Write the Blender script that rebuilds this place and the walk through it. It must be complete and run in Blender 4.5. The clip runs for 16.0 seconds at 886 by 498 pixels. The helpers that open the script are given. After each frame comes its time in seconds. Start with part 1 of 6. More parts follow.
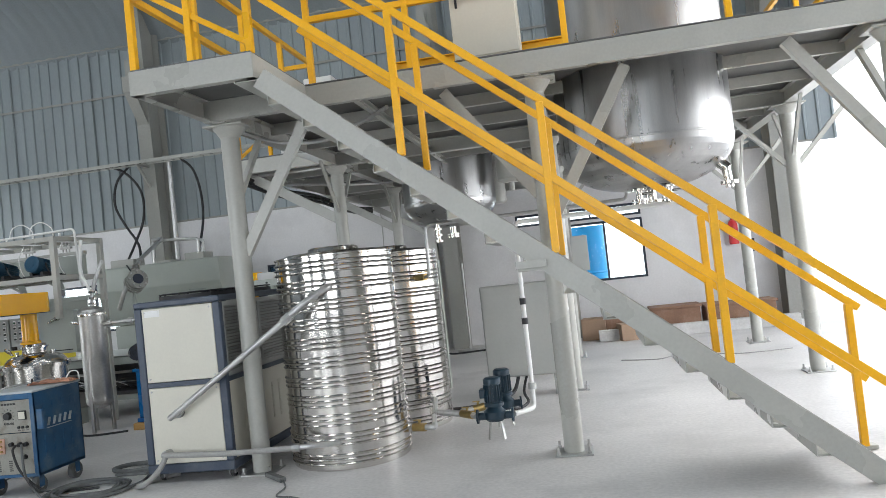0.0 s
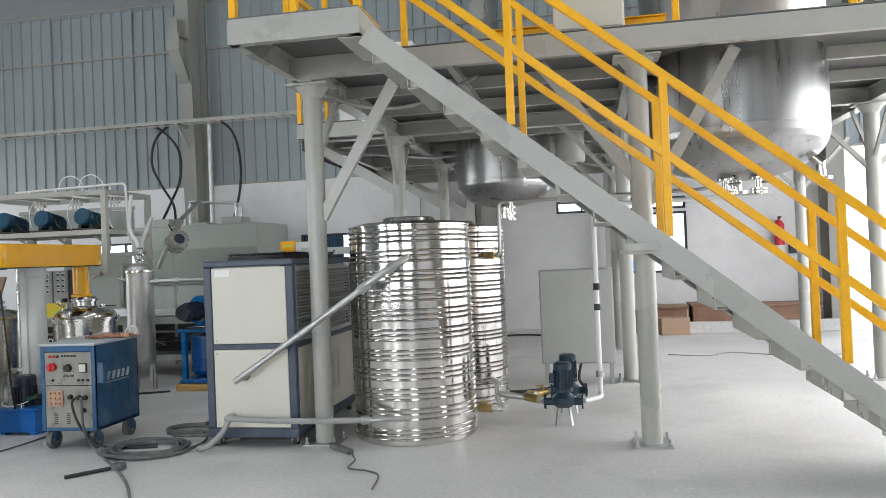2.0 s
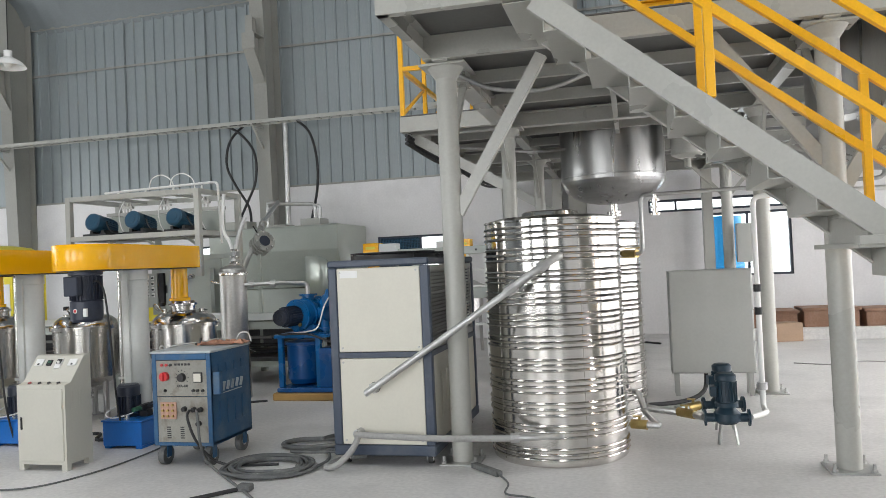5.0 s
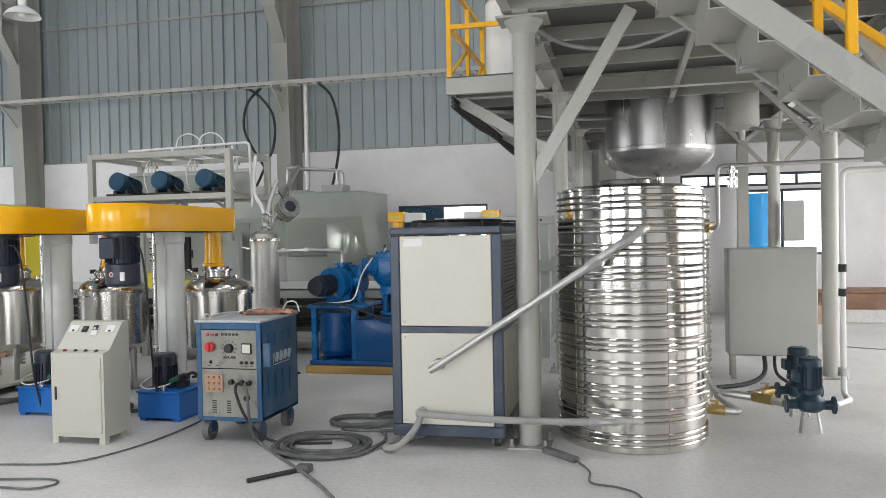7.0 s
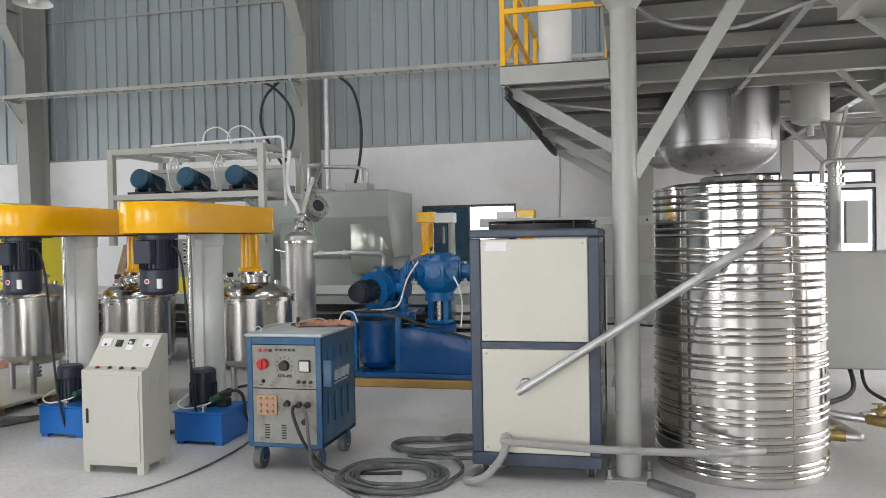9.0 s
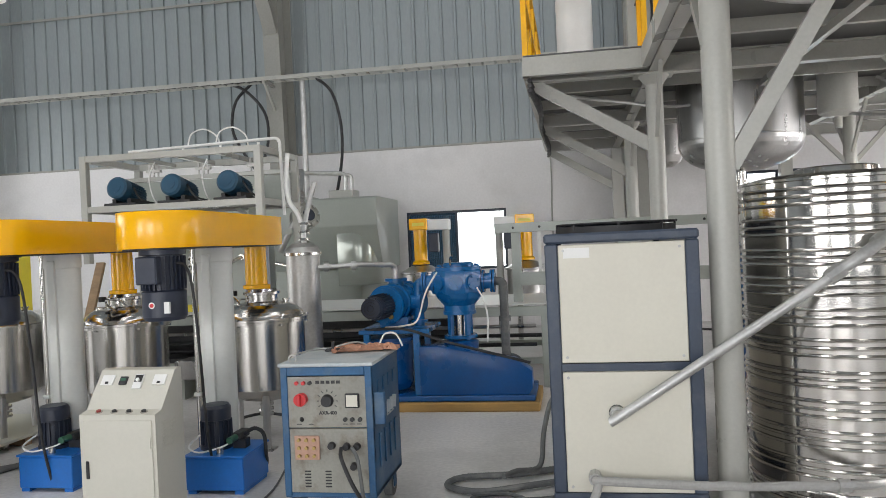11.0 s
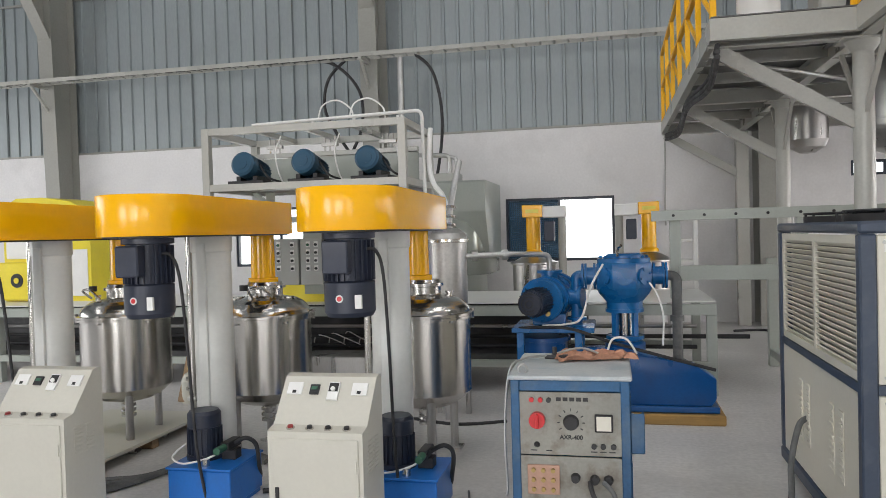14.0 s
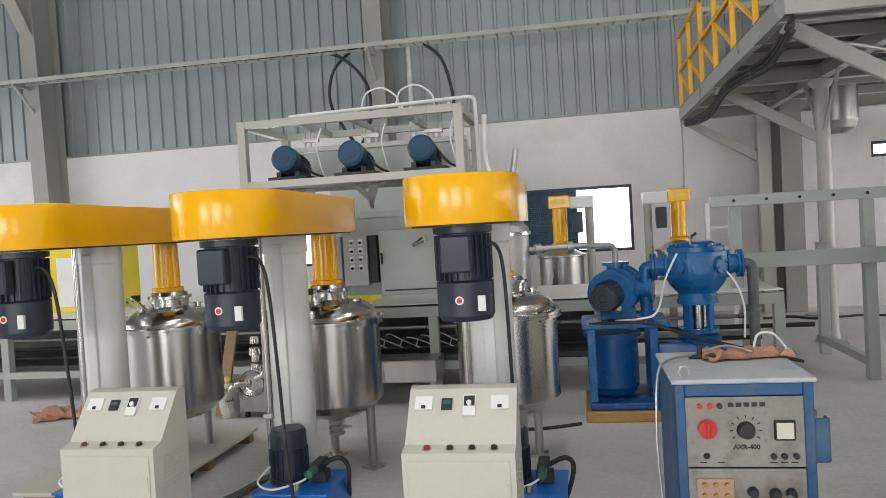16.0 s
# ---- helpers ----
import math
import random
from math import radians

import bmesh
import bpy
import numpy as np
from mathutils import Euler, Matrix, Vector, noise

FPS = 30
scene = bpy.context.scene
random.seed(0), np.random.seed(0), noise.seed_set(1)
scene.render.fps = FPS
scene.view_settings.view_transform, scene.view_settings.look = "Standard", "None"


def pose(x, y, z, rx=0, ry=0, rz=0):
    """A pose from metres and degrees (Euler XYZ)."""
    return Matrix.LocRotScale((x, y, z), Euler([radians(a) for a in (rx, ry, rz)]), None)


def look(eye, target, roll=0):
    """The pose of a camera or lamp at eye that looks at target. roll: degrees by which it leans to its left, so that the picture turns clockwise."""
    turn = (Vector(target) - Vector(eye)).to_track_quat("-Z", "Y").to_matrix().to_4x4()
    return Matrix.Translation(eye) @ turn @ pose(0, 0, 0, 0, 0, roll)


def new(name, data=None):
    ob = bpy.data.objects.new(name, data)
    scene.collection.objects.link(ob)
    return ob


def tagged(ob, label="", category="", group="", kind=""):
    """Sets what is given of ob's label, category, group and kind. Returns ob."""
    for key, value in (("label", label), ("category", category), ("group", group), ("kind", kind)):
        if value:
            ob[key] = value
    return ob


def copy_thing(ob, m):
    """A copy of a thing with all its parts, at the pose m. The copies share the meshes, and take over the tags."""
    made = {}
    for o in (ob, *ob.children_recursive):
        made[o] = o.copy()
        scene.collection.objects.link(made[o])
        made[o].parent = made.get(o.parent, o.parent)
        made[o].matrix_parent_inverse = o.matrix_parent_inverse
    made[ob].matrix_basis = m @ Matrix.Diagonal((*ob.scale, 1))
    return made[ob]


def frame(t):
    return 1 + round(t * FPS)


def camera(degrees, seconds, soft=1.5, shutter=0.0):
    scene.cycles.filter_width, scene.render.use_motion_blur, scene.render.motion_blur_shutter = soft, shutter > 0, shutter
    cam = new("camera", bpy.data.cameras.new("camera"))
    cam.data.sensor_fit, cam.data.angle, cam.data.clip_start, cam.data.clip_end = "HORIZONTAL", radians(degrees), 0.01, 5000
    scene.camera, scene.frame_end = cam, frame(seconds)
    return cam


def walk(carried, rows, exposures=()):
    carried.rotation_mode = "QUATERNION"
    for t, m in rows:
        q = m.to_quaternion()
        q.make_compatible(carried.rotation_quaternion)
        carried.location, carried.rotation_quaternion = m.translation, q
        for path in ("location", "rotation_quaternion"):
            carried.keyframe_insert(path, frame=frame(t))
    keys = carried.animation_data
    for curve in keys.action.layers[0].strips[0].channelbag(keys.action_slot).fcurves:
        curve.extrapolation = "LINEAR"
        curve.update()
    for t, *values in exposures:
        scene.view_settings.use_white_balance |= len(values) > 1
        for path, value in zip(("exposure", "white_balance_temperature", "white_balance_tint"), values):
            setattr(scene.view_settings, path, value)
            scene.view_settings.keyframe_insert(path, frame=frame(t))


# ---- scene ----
cam = camera(60.9, 16.0, soft=0.7)
METRES, EYE, TILT, LEAN, TURN = 6.55, 1.55, 0.0, 0.0, 10.3
ROWS = [
    (0.0, 0.0, 0.0, 0.0, 0.2, 1.83, 6.19),
    (0.5, -0.0281, 0.0002, -0.0019, 0.36, 1.03, 5.63),
    (1.0, -0.0526, 0.0113, -0.0014, 1.55, 2.03, 4.27),
    (1.5, -0.0753, 0.0248, -0.0028, 2.03, 1.63, 3.96),
    (2.0, -0.0977, 0.0306, -0.0025, 0.58, 0.6, 2.34),
    (2.5, -0.1238, 0.0368, -0.0055, 1.15, 1.77, 2.29),
    (3.0, -0.1449, 0.0443, -0.0054, 3.08, 1.28, 3.18),
    (3.5, -0.161, 0.062, -0.0044, 1.94, -0.11, 1.46),
    (4.0, -0.1784, 0.0872, -0.0048, 3.64, 1.49, 2.23),
    (6.5, -0.293, 0.1668, -0.005, 3.74, -0.25, 2.93),
    (7.0, -0.3128, 0.1835, -0.006, 3.38, -0.99, 1.13),
    (7.5, -0.3443, 0.2007, -0.0034, 0.29, -1.67, 3.6),
    (8.0, -0.3698, 0.2146, -0.0041, 0.55, -2.66, 2.37),
    (8.5, -0.3851, 0.2453, -0.0019, 1.62, -1.05, 2.02),
    (9.0, -0.4066, 0.2761, -0.0014, 3.05, -0.99, 1.05),
    (9.5, -0.435, 0.3058, 0.0007, 0.75, -0.46, 3.3),
    (12.0, -0.5585, 0.4317, 0.0015, -1.47, -0.47, 2.21),
    (12.5, -0.5817, 0.4589, 0.0029, -1.5, 1.08, 2.44),
    (13.0, -0.605, 0.48, 0.0028, 0.73, 0.77, 1.17),
    (13.5, -0.6407, 0.4924, 0.0015, -0.06, 0.91, 2.05),
    (14.0, -0.6719, 0.5044, 0.0033, 2.33, -1.19, 1.59),
    (14.5, -0.6981, 0.5246, 0.0026, 2.68, -0.0, 1.72),
    (15.0, -0.7206, 0.5418, 0.0029, 3.63, 0.13, 1.33),
    (15.5, -0.753, 0.5559, 0.0045, 0.22, -0.42, 1.5),
    (16.0, -0.7868, 0.5643, 0.0053, -0.01, -1.57, 3.36),
]
walk(cam, [(t, pose(0, 0, EYE, TILT, LEAN, TURN) @ pose(METRES * x, METRES * y, METRES * z, 90 + pitch, roll, yaw)) for t, x, y, z, yaw, pitch, roll in ROWS],
     [(0.0, -0.15, 6220, 9), (4.0, -0.03, 6480, 10), (8.0, 0.01, 6550, 11), (12.5, 0.03, 6650, 12), (16.0, 0.03, 6700, 13)])

# ---- light ----
world = bpy.data.worlds.new("sky")
scene.world = world
world.use_nodes = True
_wn = world.node_tree.nodes
_sky = _wn.new("ShaderNodeTexSky")
_sky.sky_type = "NISHITA"
_sky.sun_disc = False
_sky.sun_elevation = radians(50)
_sky.sun_rotation = radians(70)
world.node_tree.links.new(_sky.outputs[0], _wn["Background"].inputs[0])
_wn["Background"].inputs[1].default_value = 0.12

_sd = bpy.data.lights.new("sun", "SUN")
_sd.energy, _sd.angle, _sd.color = 1.3, radians(15), (1.0, 0.96, 0.9)
sun = new("sun", _sd)
sun.matrix_world = look((30, 8, 30), (0, 8, 0))


def opening_light(name, eye, target, sx, sy, power, color=(1, 1, 1)):
    d = bpy.data.lights.new(name, "AREA")
    d.shape, d.size, d.size_y, d.energy, d.color = "RECTANGLE", sx, sy, power, color
    o = new(name, d)
    o.matrix_world = look(eye, target)
    return o


# Daylight through the roller door and the windows behind the walker.
opening_light("door_daylight", (5.5, 7.6, 3.0), (1.6, 6.8, 0.0), 6.6, 4.2, 380, (1.0, 0.98, 0.96))
for _x, _p in ((-13.0, 470), (-6.5, 430), (0.0, 190)):
    opening_light("front_daylight", (_x, -7.8, 2.6), (_x, 0, 2.0), 4.0, 3.6, _p, (0.98, 0.99, 1.0))
# Fill lamp added at the unseen left end to brighten the back-left wall.
opening_light("end_daylight", (-21.7, 7.0, 2.8), (-10, 9.0, 2.0), 8.0, 3.8, 440, (0.98, 0.99, 1.0))
# Overhead fill lamps, added with no roof opening known.
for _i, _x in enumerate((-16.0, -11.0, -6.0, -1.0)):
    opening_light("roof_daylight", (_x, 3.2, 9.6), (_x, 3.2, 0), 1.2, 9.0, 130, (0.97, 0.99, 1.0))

# ---- materials ----
def mat(name, col, rough=0.5, metal=0.0, var=0.12, scale=1.5, bump=0.05, bscale=40.0, dirt=None, dirt_amount=0.0, dscale=2.5, stretch=(1, 1, 1), alpha_rand=0.0):
    """A painted, metal or mineral surface: tone varies at two scales, optional dirt patches, fine relief."""
    m = bpy.data.materials.new(name)
    m.use_nodes = True
    nt = m.node_tree
    n, l = nt.nodes, nt.links
    b = n["Principled BSDF"]
    tc = n.new("ShaderNodeTexCoord")
    mp = n.new("ShaderNodeMapping")
    mp.inputs["Scale"].default_value = stretch
    l.new(tc.outputs["Object"], mp.inputs["Vector"])
    big = n.new("ShaderNodeTexNoise")
    big.inputs["Scale"].default_value, big.inputs["Detail"].default_value = scale, 5.0
    fine = n.new("ShaderNodeTexNoise")
    fine.inputs["Scale"].default_value, fine.inputs["Detail"].default_value = bscale, 3.0
    l.new(mp.outputs[0], big.inputs["Vector"])
    l.new(mp.outputs[0], fine.inputs["Vector"])
    mr = n.new("ShaderNodeMapRange")
    mr.inputs["From Min"].default_value, mr.inputs["From Max"].default_value = 0.3, 0.7
    mr.inputs["To Min"].default_value, mr.inputs["To Max"].default_value = 1 - var, 1 + var * 0.5
    l.new(big.outputs["Fac"], mr.inputs["Value"])
    mf = n.new("ShaderNodeMapRange")
    mf.inputs["From Min"].default_value, mf.inputs["From Max"].default_value = 0.3, 0.7
    mf.inputs["To Min"].default_value, mf.inputs["To Max"].default_value = 1 - var * 0.4, 1 + var * 0.3
    l.new(fine.outputs["Fac"], mf.inputs["Value"])
    mu = n.new("ShaderNodeMath")
    mu.operation = "MULTIPLY"
    l.new(mr.outputs[0], mu.inputs[0])
    l.new(mf.outputs[0], mu.inputs[1])
    tone = mu.outputs[0]
    if alpha_rand:
        oi = n.new("ShaderNodeObjectInfo")
        mo = n.new("ShaderNodeMapRange")
        mo.inputs["To Min"].default_value, mo.inputs["To Max"].default_value = 1 - alpha_rand, 1 + alpha_rand * 0.5
        l.new(oi.outputs["Random"], mo.inputs["Value"])
        m2 = n.new("ShaderNodeMath")
        m2.operation = "MULTIPLY"
        l.new(tone, m2.inputs[0])
        l.new(mo.outputs[0], m2.inputs[1])
        tone = m2.outputs[0]
    vm = n.new("ShaderNodeVectorMath")
    vm.operation = "SCALE"
    vm.inputs[0].default_value = col
    l.new(tone, vm.inputs["Scale"])
    out = vm.outputs[0]
    if dirt:
        dn = n.new("ShaderNodeTexNoise")
        dn.inputs["Scale"].default_value, dn.inputs["Detail"].default_value, dn.inputs["Roughness"].default_value = dscale, 8.0, 0.65
        l.new(tc.outputs["Object"], dn.inputs["Vector"])
        dr = n.new("ShaderNodeMapRange")
        dr.inputs["From Min"].default_value, dr.inputs["From Max"].default_value = 0.5, 0.72
        dr.inputs["To Min"].default_value, dr.inputs["To Max"].default_value = 0.0, dirt_amount
        l.new(dn.outputs["Fac"], dr.inputs["Value"])
        mx = n.new("ShaderNodeMix")
        mx.data_type = "RGBA"
        l.new(dr.outputs[0], mx.inputs["Factor"])
        l.new(out, mx.inputs["A"])
        mx.inputs["B"].default_value = (*dirt, 1)
        out = mx.outputs["Result"]
    l.new(out, b.inputs["Base Color"])
    rr = n.new("ShaderNodeMapRange")
    rr.inputs["From Min"].default_value, rr.inputs["From Max"].default_value = 0.3, 0.7
    rr.inputs["To Min"].default_value, rr.inputs["To Max"].default_value = max(0.02, rough * 0.8), min(1, rough * 1.25)
    l.new(big.outputs["Fac"], rr.inputs["Value"])
    l.new(rr.outputs[0], b.inputs["Roughness"])
    b.inputs["Metallic"].default_value = metal
    if bump:
        bp = n.new("ShaderNodeBump")
        bp.inputs["Strength"].default_value, bp.inputs["Distance"].default_value = bump, 0.01
        l.new(fine.outputs["Fac"], bp.inputs["Height"])
        l.new(bp.outputs[0], b.inputs["Normal"])
    return m


def glow(name, col, strength):
    m = bpy.data.materials.new(name)
    m.use_nodes = True
    b = m.node_tree.nodes["Principled BSDF"]
    b.inputs["Base Color"].default_value = (*col, 1)
    b.inputs["Emission Color"].default_value = (*col, 1)
    b.inputs["Emission Strength"].default_value = strength
    return m


def glass(name, col=(0.9, 0.95, 0.95)):
    m = bpy.data.materials.new(name)
    m.use_nodes = True
    b = m.node_tree.nodes["Principled BSDF"]
    b.inputs["Base Color"].default_value = (*col, 1)
    b.inputs["Transmission Weight"].default_value = 1.0
    b.inputs["Roughness"].default_value = 0.02
    b.inputs["IOR"].default_value = 1.1
    return m


CONCRETE = mat("pale_dusty_concrete", (0.68, 0.665, 0.65), 0.5, 0, 0.25, 0.35, 0.06, 30, (0.44, 0.43, 0.42), 0.7, 0.9)
PLASTER = mat("white_plaster", (0.80, 0.79, 0.79), 0.8, 0, 0.09, 0.5, 0.08, 25, (0.55, 0.54, 0.53), 0.55, 0.55)
SHEET = mat("galvanised_sheet", (0.32, 0.36, 0.37), 0.45, 0.25, 0.12, 0.7, 0.03, 30, (0.29, 0.31, 0.32), 0.5, 1.2, (1, 1, 0.3), 0.06)
ROOFSHEET = mat("roof_sheet", (0.27, 0.30, 0.31), 0.5, 0.2, 0.12, 0.7, 0.03, 30)
STEELGREY = mat("grey_painted_steel", (0.43, 0.43, 0.395), 0.30, 0, 0.10, 1.2, 0.06, 45, (0.36, 0.35, 0.32), 0.4, 2.2)
COLGREY = mat("column_grey_paint", (0.33, 0.33, 0.30), 0.5, 0, 0.12, 0.9, 0.05, 30, (0.30, 0.29, 0.27), 0.4, 1.5)
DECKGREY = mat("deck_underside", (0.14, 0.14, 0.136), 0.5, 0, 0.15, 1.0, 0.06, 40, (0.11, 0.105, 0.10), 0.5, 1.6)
YELLOW = mat("yellow_rail_paint", (0.96, 0.49, 0.006), 0.34, 0, 0.10, 2.0, 0.05, 60, (0.55, 0.30, 0.04), 0.35, 5.0)
ARMYEL = mat("glossy_orange_yellow", (1.0, 0.50, 0.002), 0.2, 0, 0.04, 1.2, 0.01, 40, (0.85, 0.38, 0.01), 0.25, 3.0)
LEMON = mat("lemon_yellow_paint", (0.85, 0.70, 0.05), 0.35, 0, 0.08, 2.0, 0.03, 40, (0.6, 0.5, 0.1), 0.3, 3.0)
NAVY = mat("navy_frame_paint", (0.042, 0.06, 0.095), 0.4, 0, 0.15, 2.0, 0.05, 60, (0.16, 0.17, 0.18), 0.35, 4.0)
CREAM = mat("cream_white_panel", (0.67, 0.645, 0.555), 0.4, 0, 0.05, 1.2, 0.03, 50, (0.60, 0.57, 0.50), 0.3, 1.8)
CONSOLE = mat("cream_console_paint", (0.58, 0.565, 0.495), 0.4, 0, 0.05, 1.5, 0.03, 50, (0.58, 0.55, 0.48), 0.3, 2.5)
GREENGREY = mat("grey_green_machine_paint", (0.40, 0.43, 0.39), 0.38, 0, 0.08, 1.2, 0.03, 40, (0.31, 0.32, 0.29), 0.4, 2.0)
PANELGREY = mat("panel_grey", (0.42, 0.43, 0.41), 0.42, 0, 0.06, 1.5, 0.03, 40, (0.34, 0.34, 0.32), 0.4, 2.0)
WHITEPIPE = mat("off_white_column", (0.70, 0.71, 0.68), 0.35, 0, 0.06, 2.0, 0.03, 40, (0.52, 0.52, 0.49), 0.35, 3.0)
MOTORGREY = mat("dark_slate_motor", (0.023, 0.030, 0.052), 0.42, 0, 0.15, 3.0, 0.05, 60, (0.06, 0.065, 0.075), 0.3, 6.0)
TEAL = mat("teal_blue_motor", (0.018, 0.075, 0.135), 0.36, 0, 0.15, 3.0, 0.05, 60, (0.04, 0.06, 0.075), 0.3, 6.0)
PUMPTEAL = mat("dark_pump_paint", (0.012, 0.036, 0.058), 0.42, 0, 0.15, 3.0, 0.05, 60, (0.05, 0.06, 0.065), 0.35, 6.0)
BLUE = mat("pump_blue_paint", (0.004, 0.135, 0.38), 0.26, 0, 0.25, 3.0, 0.06, 60, (0.012, 0.06, 0.15), 0.5, 5.0)
DEEPBLUE = mat("deep_blue_base", (0.002, 0.085, 0.30), 0.28, 0, 0.2, 2.0, 0.05, 60, (0.015, 0.03, 0.07), 0.35, 4.0)
HYDBLUE = mat("hydraulic_blue", (0.010, 0.15, 0.52), 0.32, 0, 0.10, 2.0, 0.03, 60, (0.03, 0.10, 0.28), 0.35, 5.0)
WELDBLUE = mat("worn_welder_blue", (0.018, 0.095, 0.215), 0.45, 0, 0.25, 3.0, 0.10, 70, (0.13, 0.18, 0.22), 0.6, 4.0)
WELDGREY = mat("scuffed_grey_face", (0.29, 0.285, 0.25), 0.5, 0, 0.2, 4.0, 0.06, 60, (0.11, 0.07, 0.045), 0.9, 6.0)
WELDTOP = mat("dusty_welder_lid", (0.50, 0.53, 0.54), 0.6, 0, 0.15, 3.0, 0.08, 60, (0.20, 0.30, 0.38), 0.6, 4.0)
POLISHED = mat("polished_stainless", (0.68, 0.66, 0.63), 0.14, 1.0, 0.10, 1.5, 0.24, 6)
VESSEL = mat("satin_stainless", (0.40, 0.40, 0.395), 0.31, 1.0, 0.12, 2.0, 0.02, 60, None, 0, 2, (6, 6, 0.5))
PALEHOSE = mat("pale_grey_hose", (0.36, 0.355, 0.34), 0.5, 0, 0.2, 6, 0.05, 60, (0.2, 0.2, 0.19), 0.4, 6)
KETTLE = mat("brushed_stainless", (0.62, 0.60, 0.57), 0.2, 1.0, 0.10, 2.0, 0.02, 60, None, 0, 2, (6, 6, 0.5))
DULLSTEEL = mat("dull_stainless", (0.50, 0.49, 0.48), 0.3, 1.0, 0.15, 1.5, 0.03, 40, None, 0, 2, (4, 4, 0.5))
MATTSTEEL = mat("matt_stainless", (0.55, 0.54, 0.52), 0.42, 0.85, 0.2, 2.5, 0.04, 40, (0.35, 0.34, 0.32), 0.4, 3)
GALV = mat("galvanised_pipe", (0.52, 0.52, 0.51), 0.4, 0.8, 0.2, 6.0, 0.06, 70)
PVC = mat("white_plastic_pipe", (0.76, 0.76, 0.74), 0.35, 0, 0.05, 4, 0.02, 40)
RUBBER = mat("black_rubber", (0.025, 0.025, 0.027), 0.6, 0, 0.2, 8, 0.05, 80, (0.12, 0.12, 0.115), 0.4, 9)
HOSE = mat("dusty_grey_hose", (0.12, 0.125, 0.125), 0.6, 0, 0.25, 8, 0.06, 80, (0.28, 0.275, 0.26), 0.6, 7)
BLACK = mat("matt_black", (0.02, 0.02, 0.022), 0.5, 0, 0.15, 5, 0.03, 60)
BRASS = mat("brass", (0.45, 0.33, 0.13), 0.4, 0.8, 0.2, 8, 0.05, 60)
WHITE = mat("white_plastic", (0.8, 0.8, 0.78), 0.4, 0, 0.04, 4, 0.02, 40)
RED = mat("red_plastic", (0.62, 0.03, 0.035), 0.35, 0, 0.1, 5, 0.02, 40)
DARKRED = mat("dark_red_plastic", (0.30, 0.03, 0.03), 0.35, 0, 0.1, 5, 0.02, 40)
PINK = mat("faded_terminal_board", (0.46, 0.28, 0.21), 0.6, 0, 0.15, 5, 0.05, 60)
WOOD = mat("rough_timber", (0.36, 0.24, 0.14), 0.7, 0, 0.3, 3, 0.12, 40, (0.2, 0.13, 0.08), 0.5, 5, (1, 1, 6))
PALLET = mat("ochre_timber", (0.42, 0.25, 0.08), 0.65, 0, 0.25, 3, 0.1, 40, (0.25, 0.16, 0.07), 0.5, 4, (0.3, 4, 4))
BRICKBROWN = mat("brown_crate", (0.30, 0.17, 0.11), 0.75, 0, 0.25, 3, 0.1, 40, (0.38, 0.30, 0.25), 0.5, 3)
PINKBROWN = mat("cardboard", (0.42, 0.29, 0.20), 0.8, 0, 0.15, 3, 0.05, 40, (0.3, 0.2, 0.14), 0.4, 3)
CLOTH = mat("orange_rag", (0.50, 0.26, 0.17), 0.9, 0, 0.3, 12, 0.15, 90)
GREEN = mat("green_valve", (0.03, 0.12, 0.07), 0.4, 0, 0.15, 6, 0.03, 60)
WINFRAME = mat("dark_window_frame", (0.03, 0.04, 0.06), 0.4, 0, 0.1, 4, 0.02, 60)
DARKFLOOR = mat("dark_tray_and_shade", (0.07, 0.07, 0.072), 0.5, 0.2, 0.3, 3, 0.06, 50, (0.16, 0.15, 0.14), 0.4, 4)
DAY = glow("bright_daylight", (1.0, 1.0, 1.0), 2.0)
GLASS = glass("clear_glass")
TINTED = glass("tinted_screen_glass", (0.006, 0.012, 0.018))
GLOSSGREEN = mat("glossy_grey_green", (0.40, 0.43, 0.39), 0.14, 0.3, 0.06, 1.2, 0.02, 20)
CYAN = mat("bright_cyan_plastic", (0.02, 0.33, 0.70), 0.35, 0, 0.08, 2, 0.02, 30)

# ---- mesh tools ----
def box(bm, x0, x1, y0, y1, z0, z1, bev=0.0, seg=1):
    vs = [bm.verts.new((x, y, z)) for x in (x0, x1) for y in (y0, y1) for z in (z0, z1)]
    fs = [bm.faces.new([vs[i] for i in f]) for f in ((0, 1, 3, 2), (4, 6, 7, 5), (0, 4, 5, 1), (2, 3, 7, 6), (0, 2, 6, 4), (1, 5, 7, 3))]
    if bev:
        es = {e for f in fs for e in f.edges}
        bmesh.ops.bevel(bm, geom=list(es), offset=bev, segments=seg, affect="EDGES", profile=0.5)
    return bm


def cyl(bm, p0, p1, r, r2=None, seg=20, cap=True):
    p0, p1 = Vector(p0), Vector(p1)
    d = p1 - p0
    m = Matrix.Translation((p0 + p1) / 2) @ d.to_track_quat("Z", "Y").to_matrix().to_4x4()
    bmesh.ops.create_cone(bm, cap_ends=cap, segments=seg, radius1=r, radius2=r if r2 is None else r2, depth=d.length, matrix=m)
    return bm


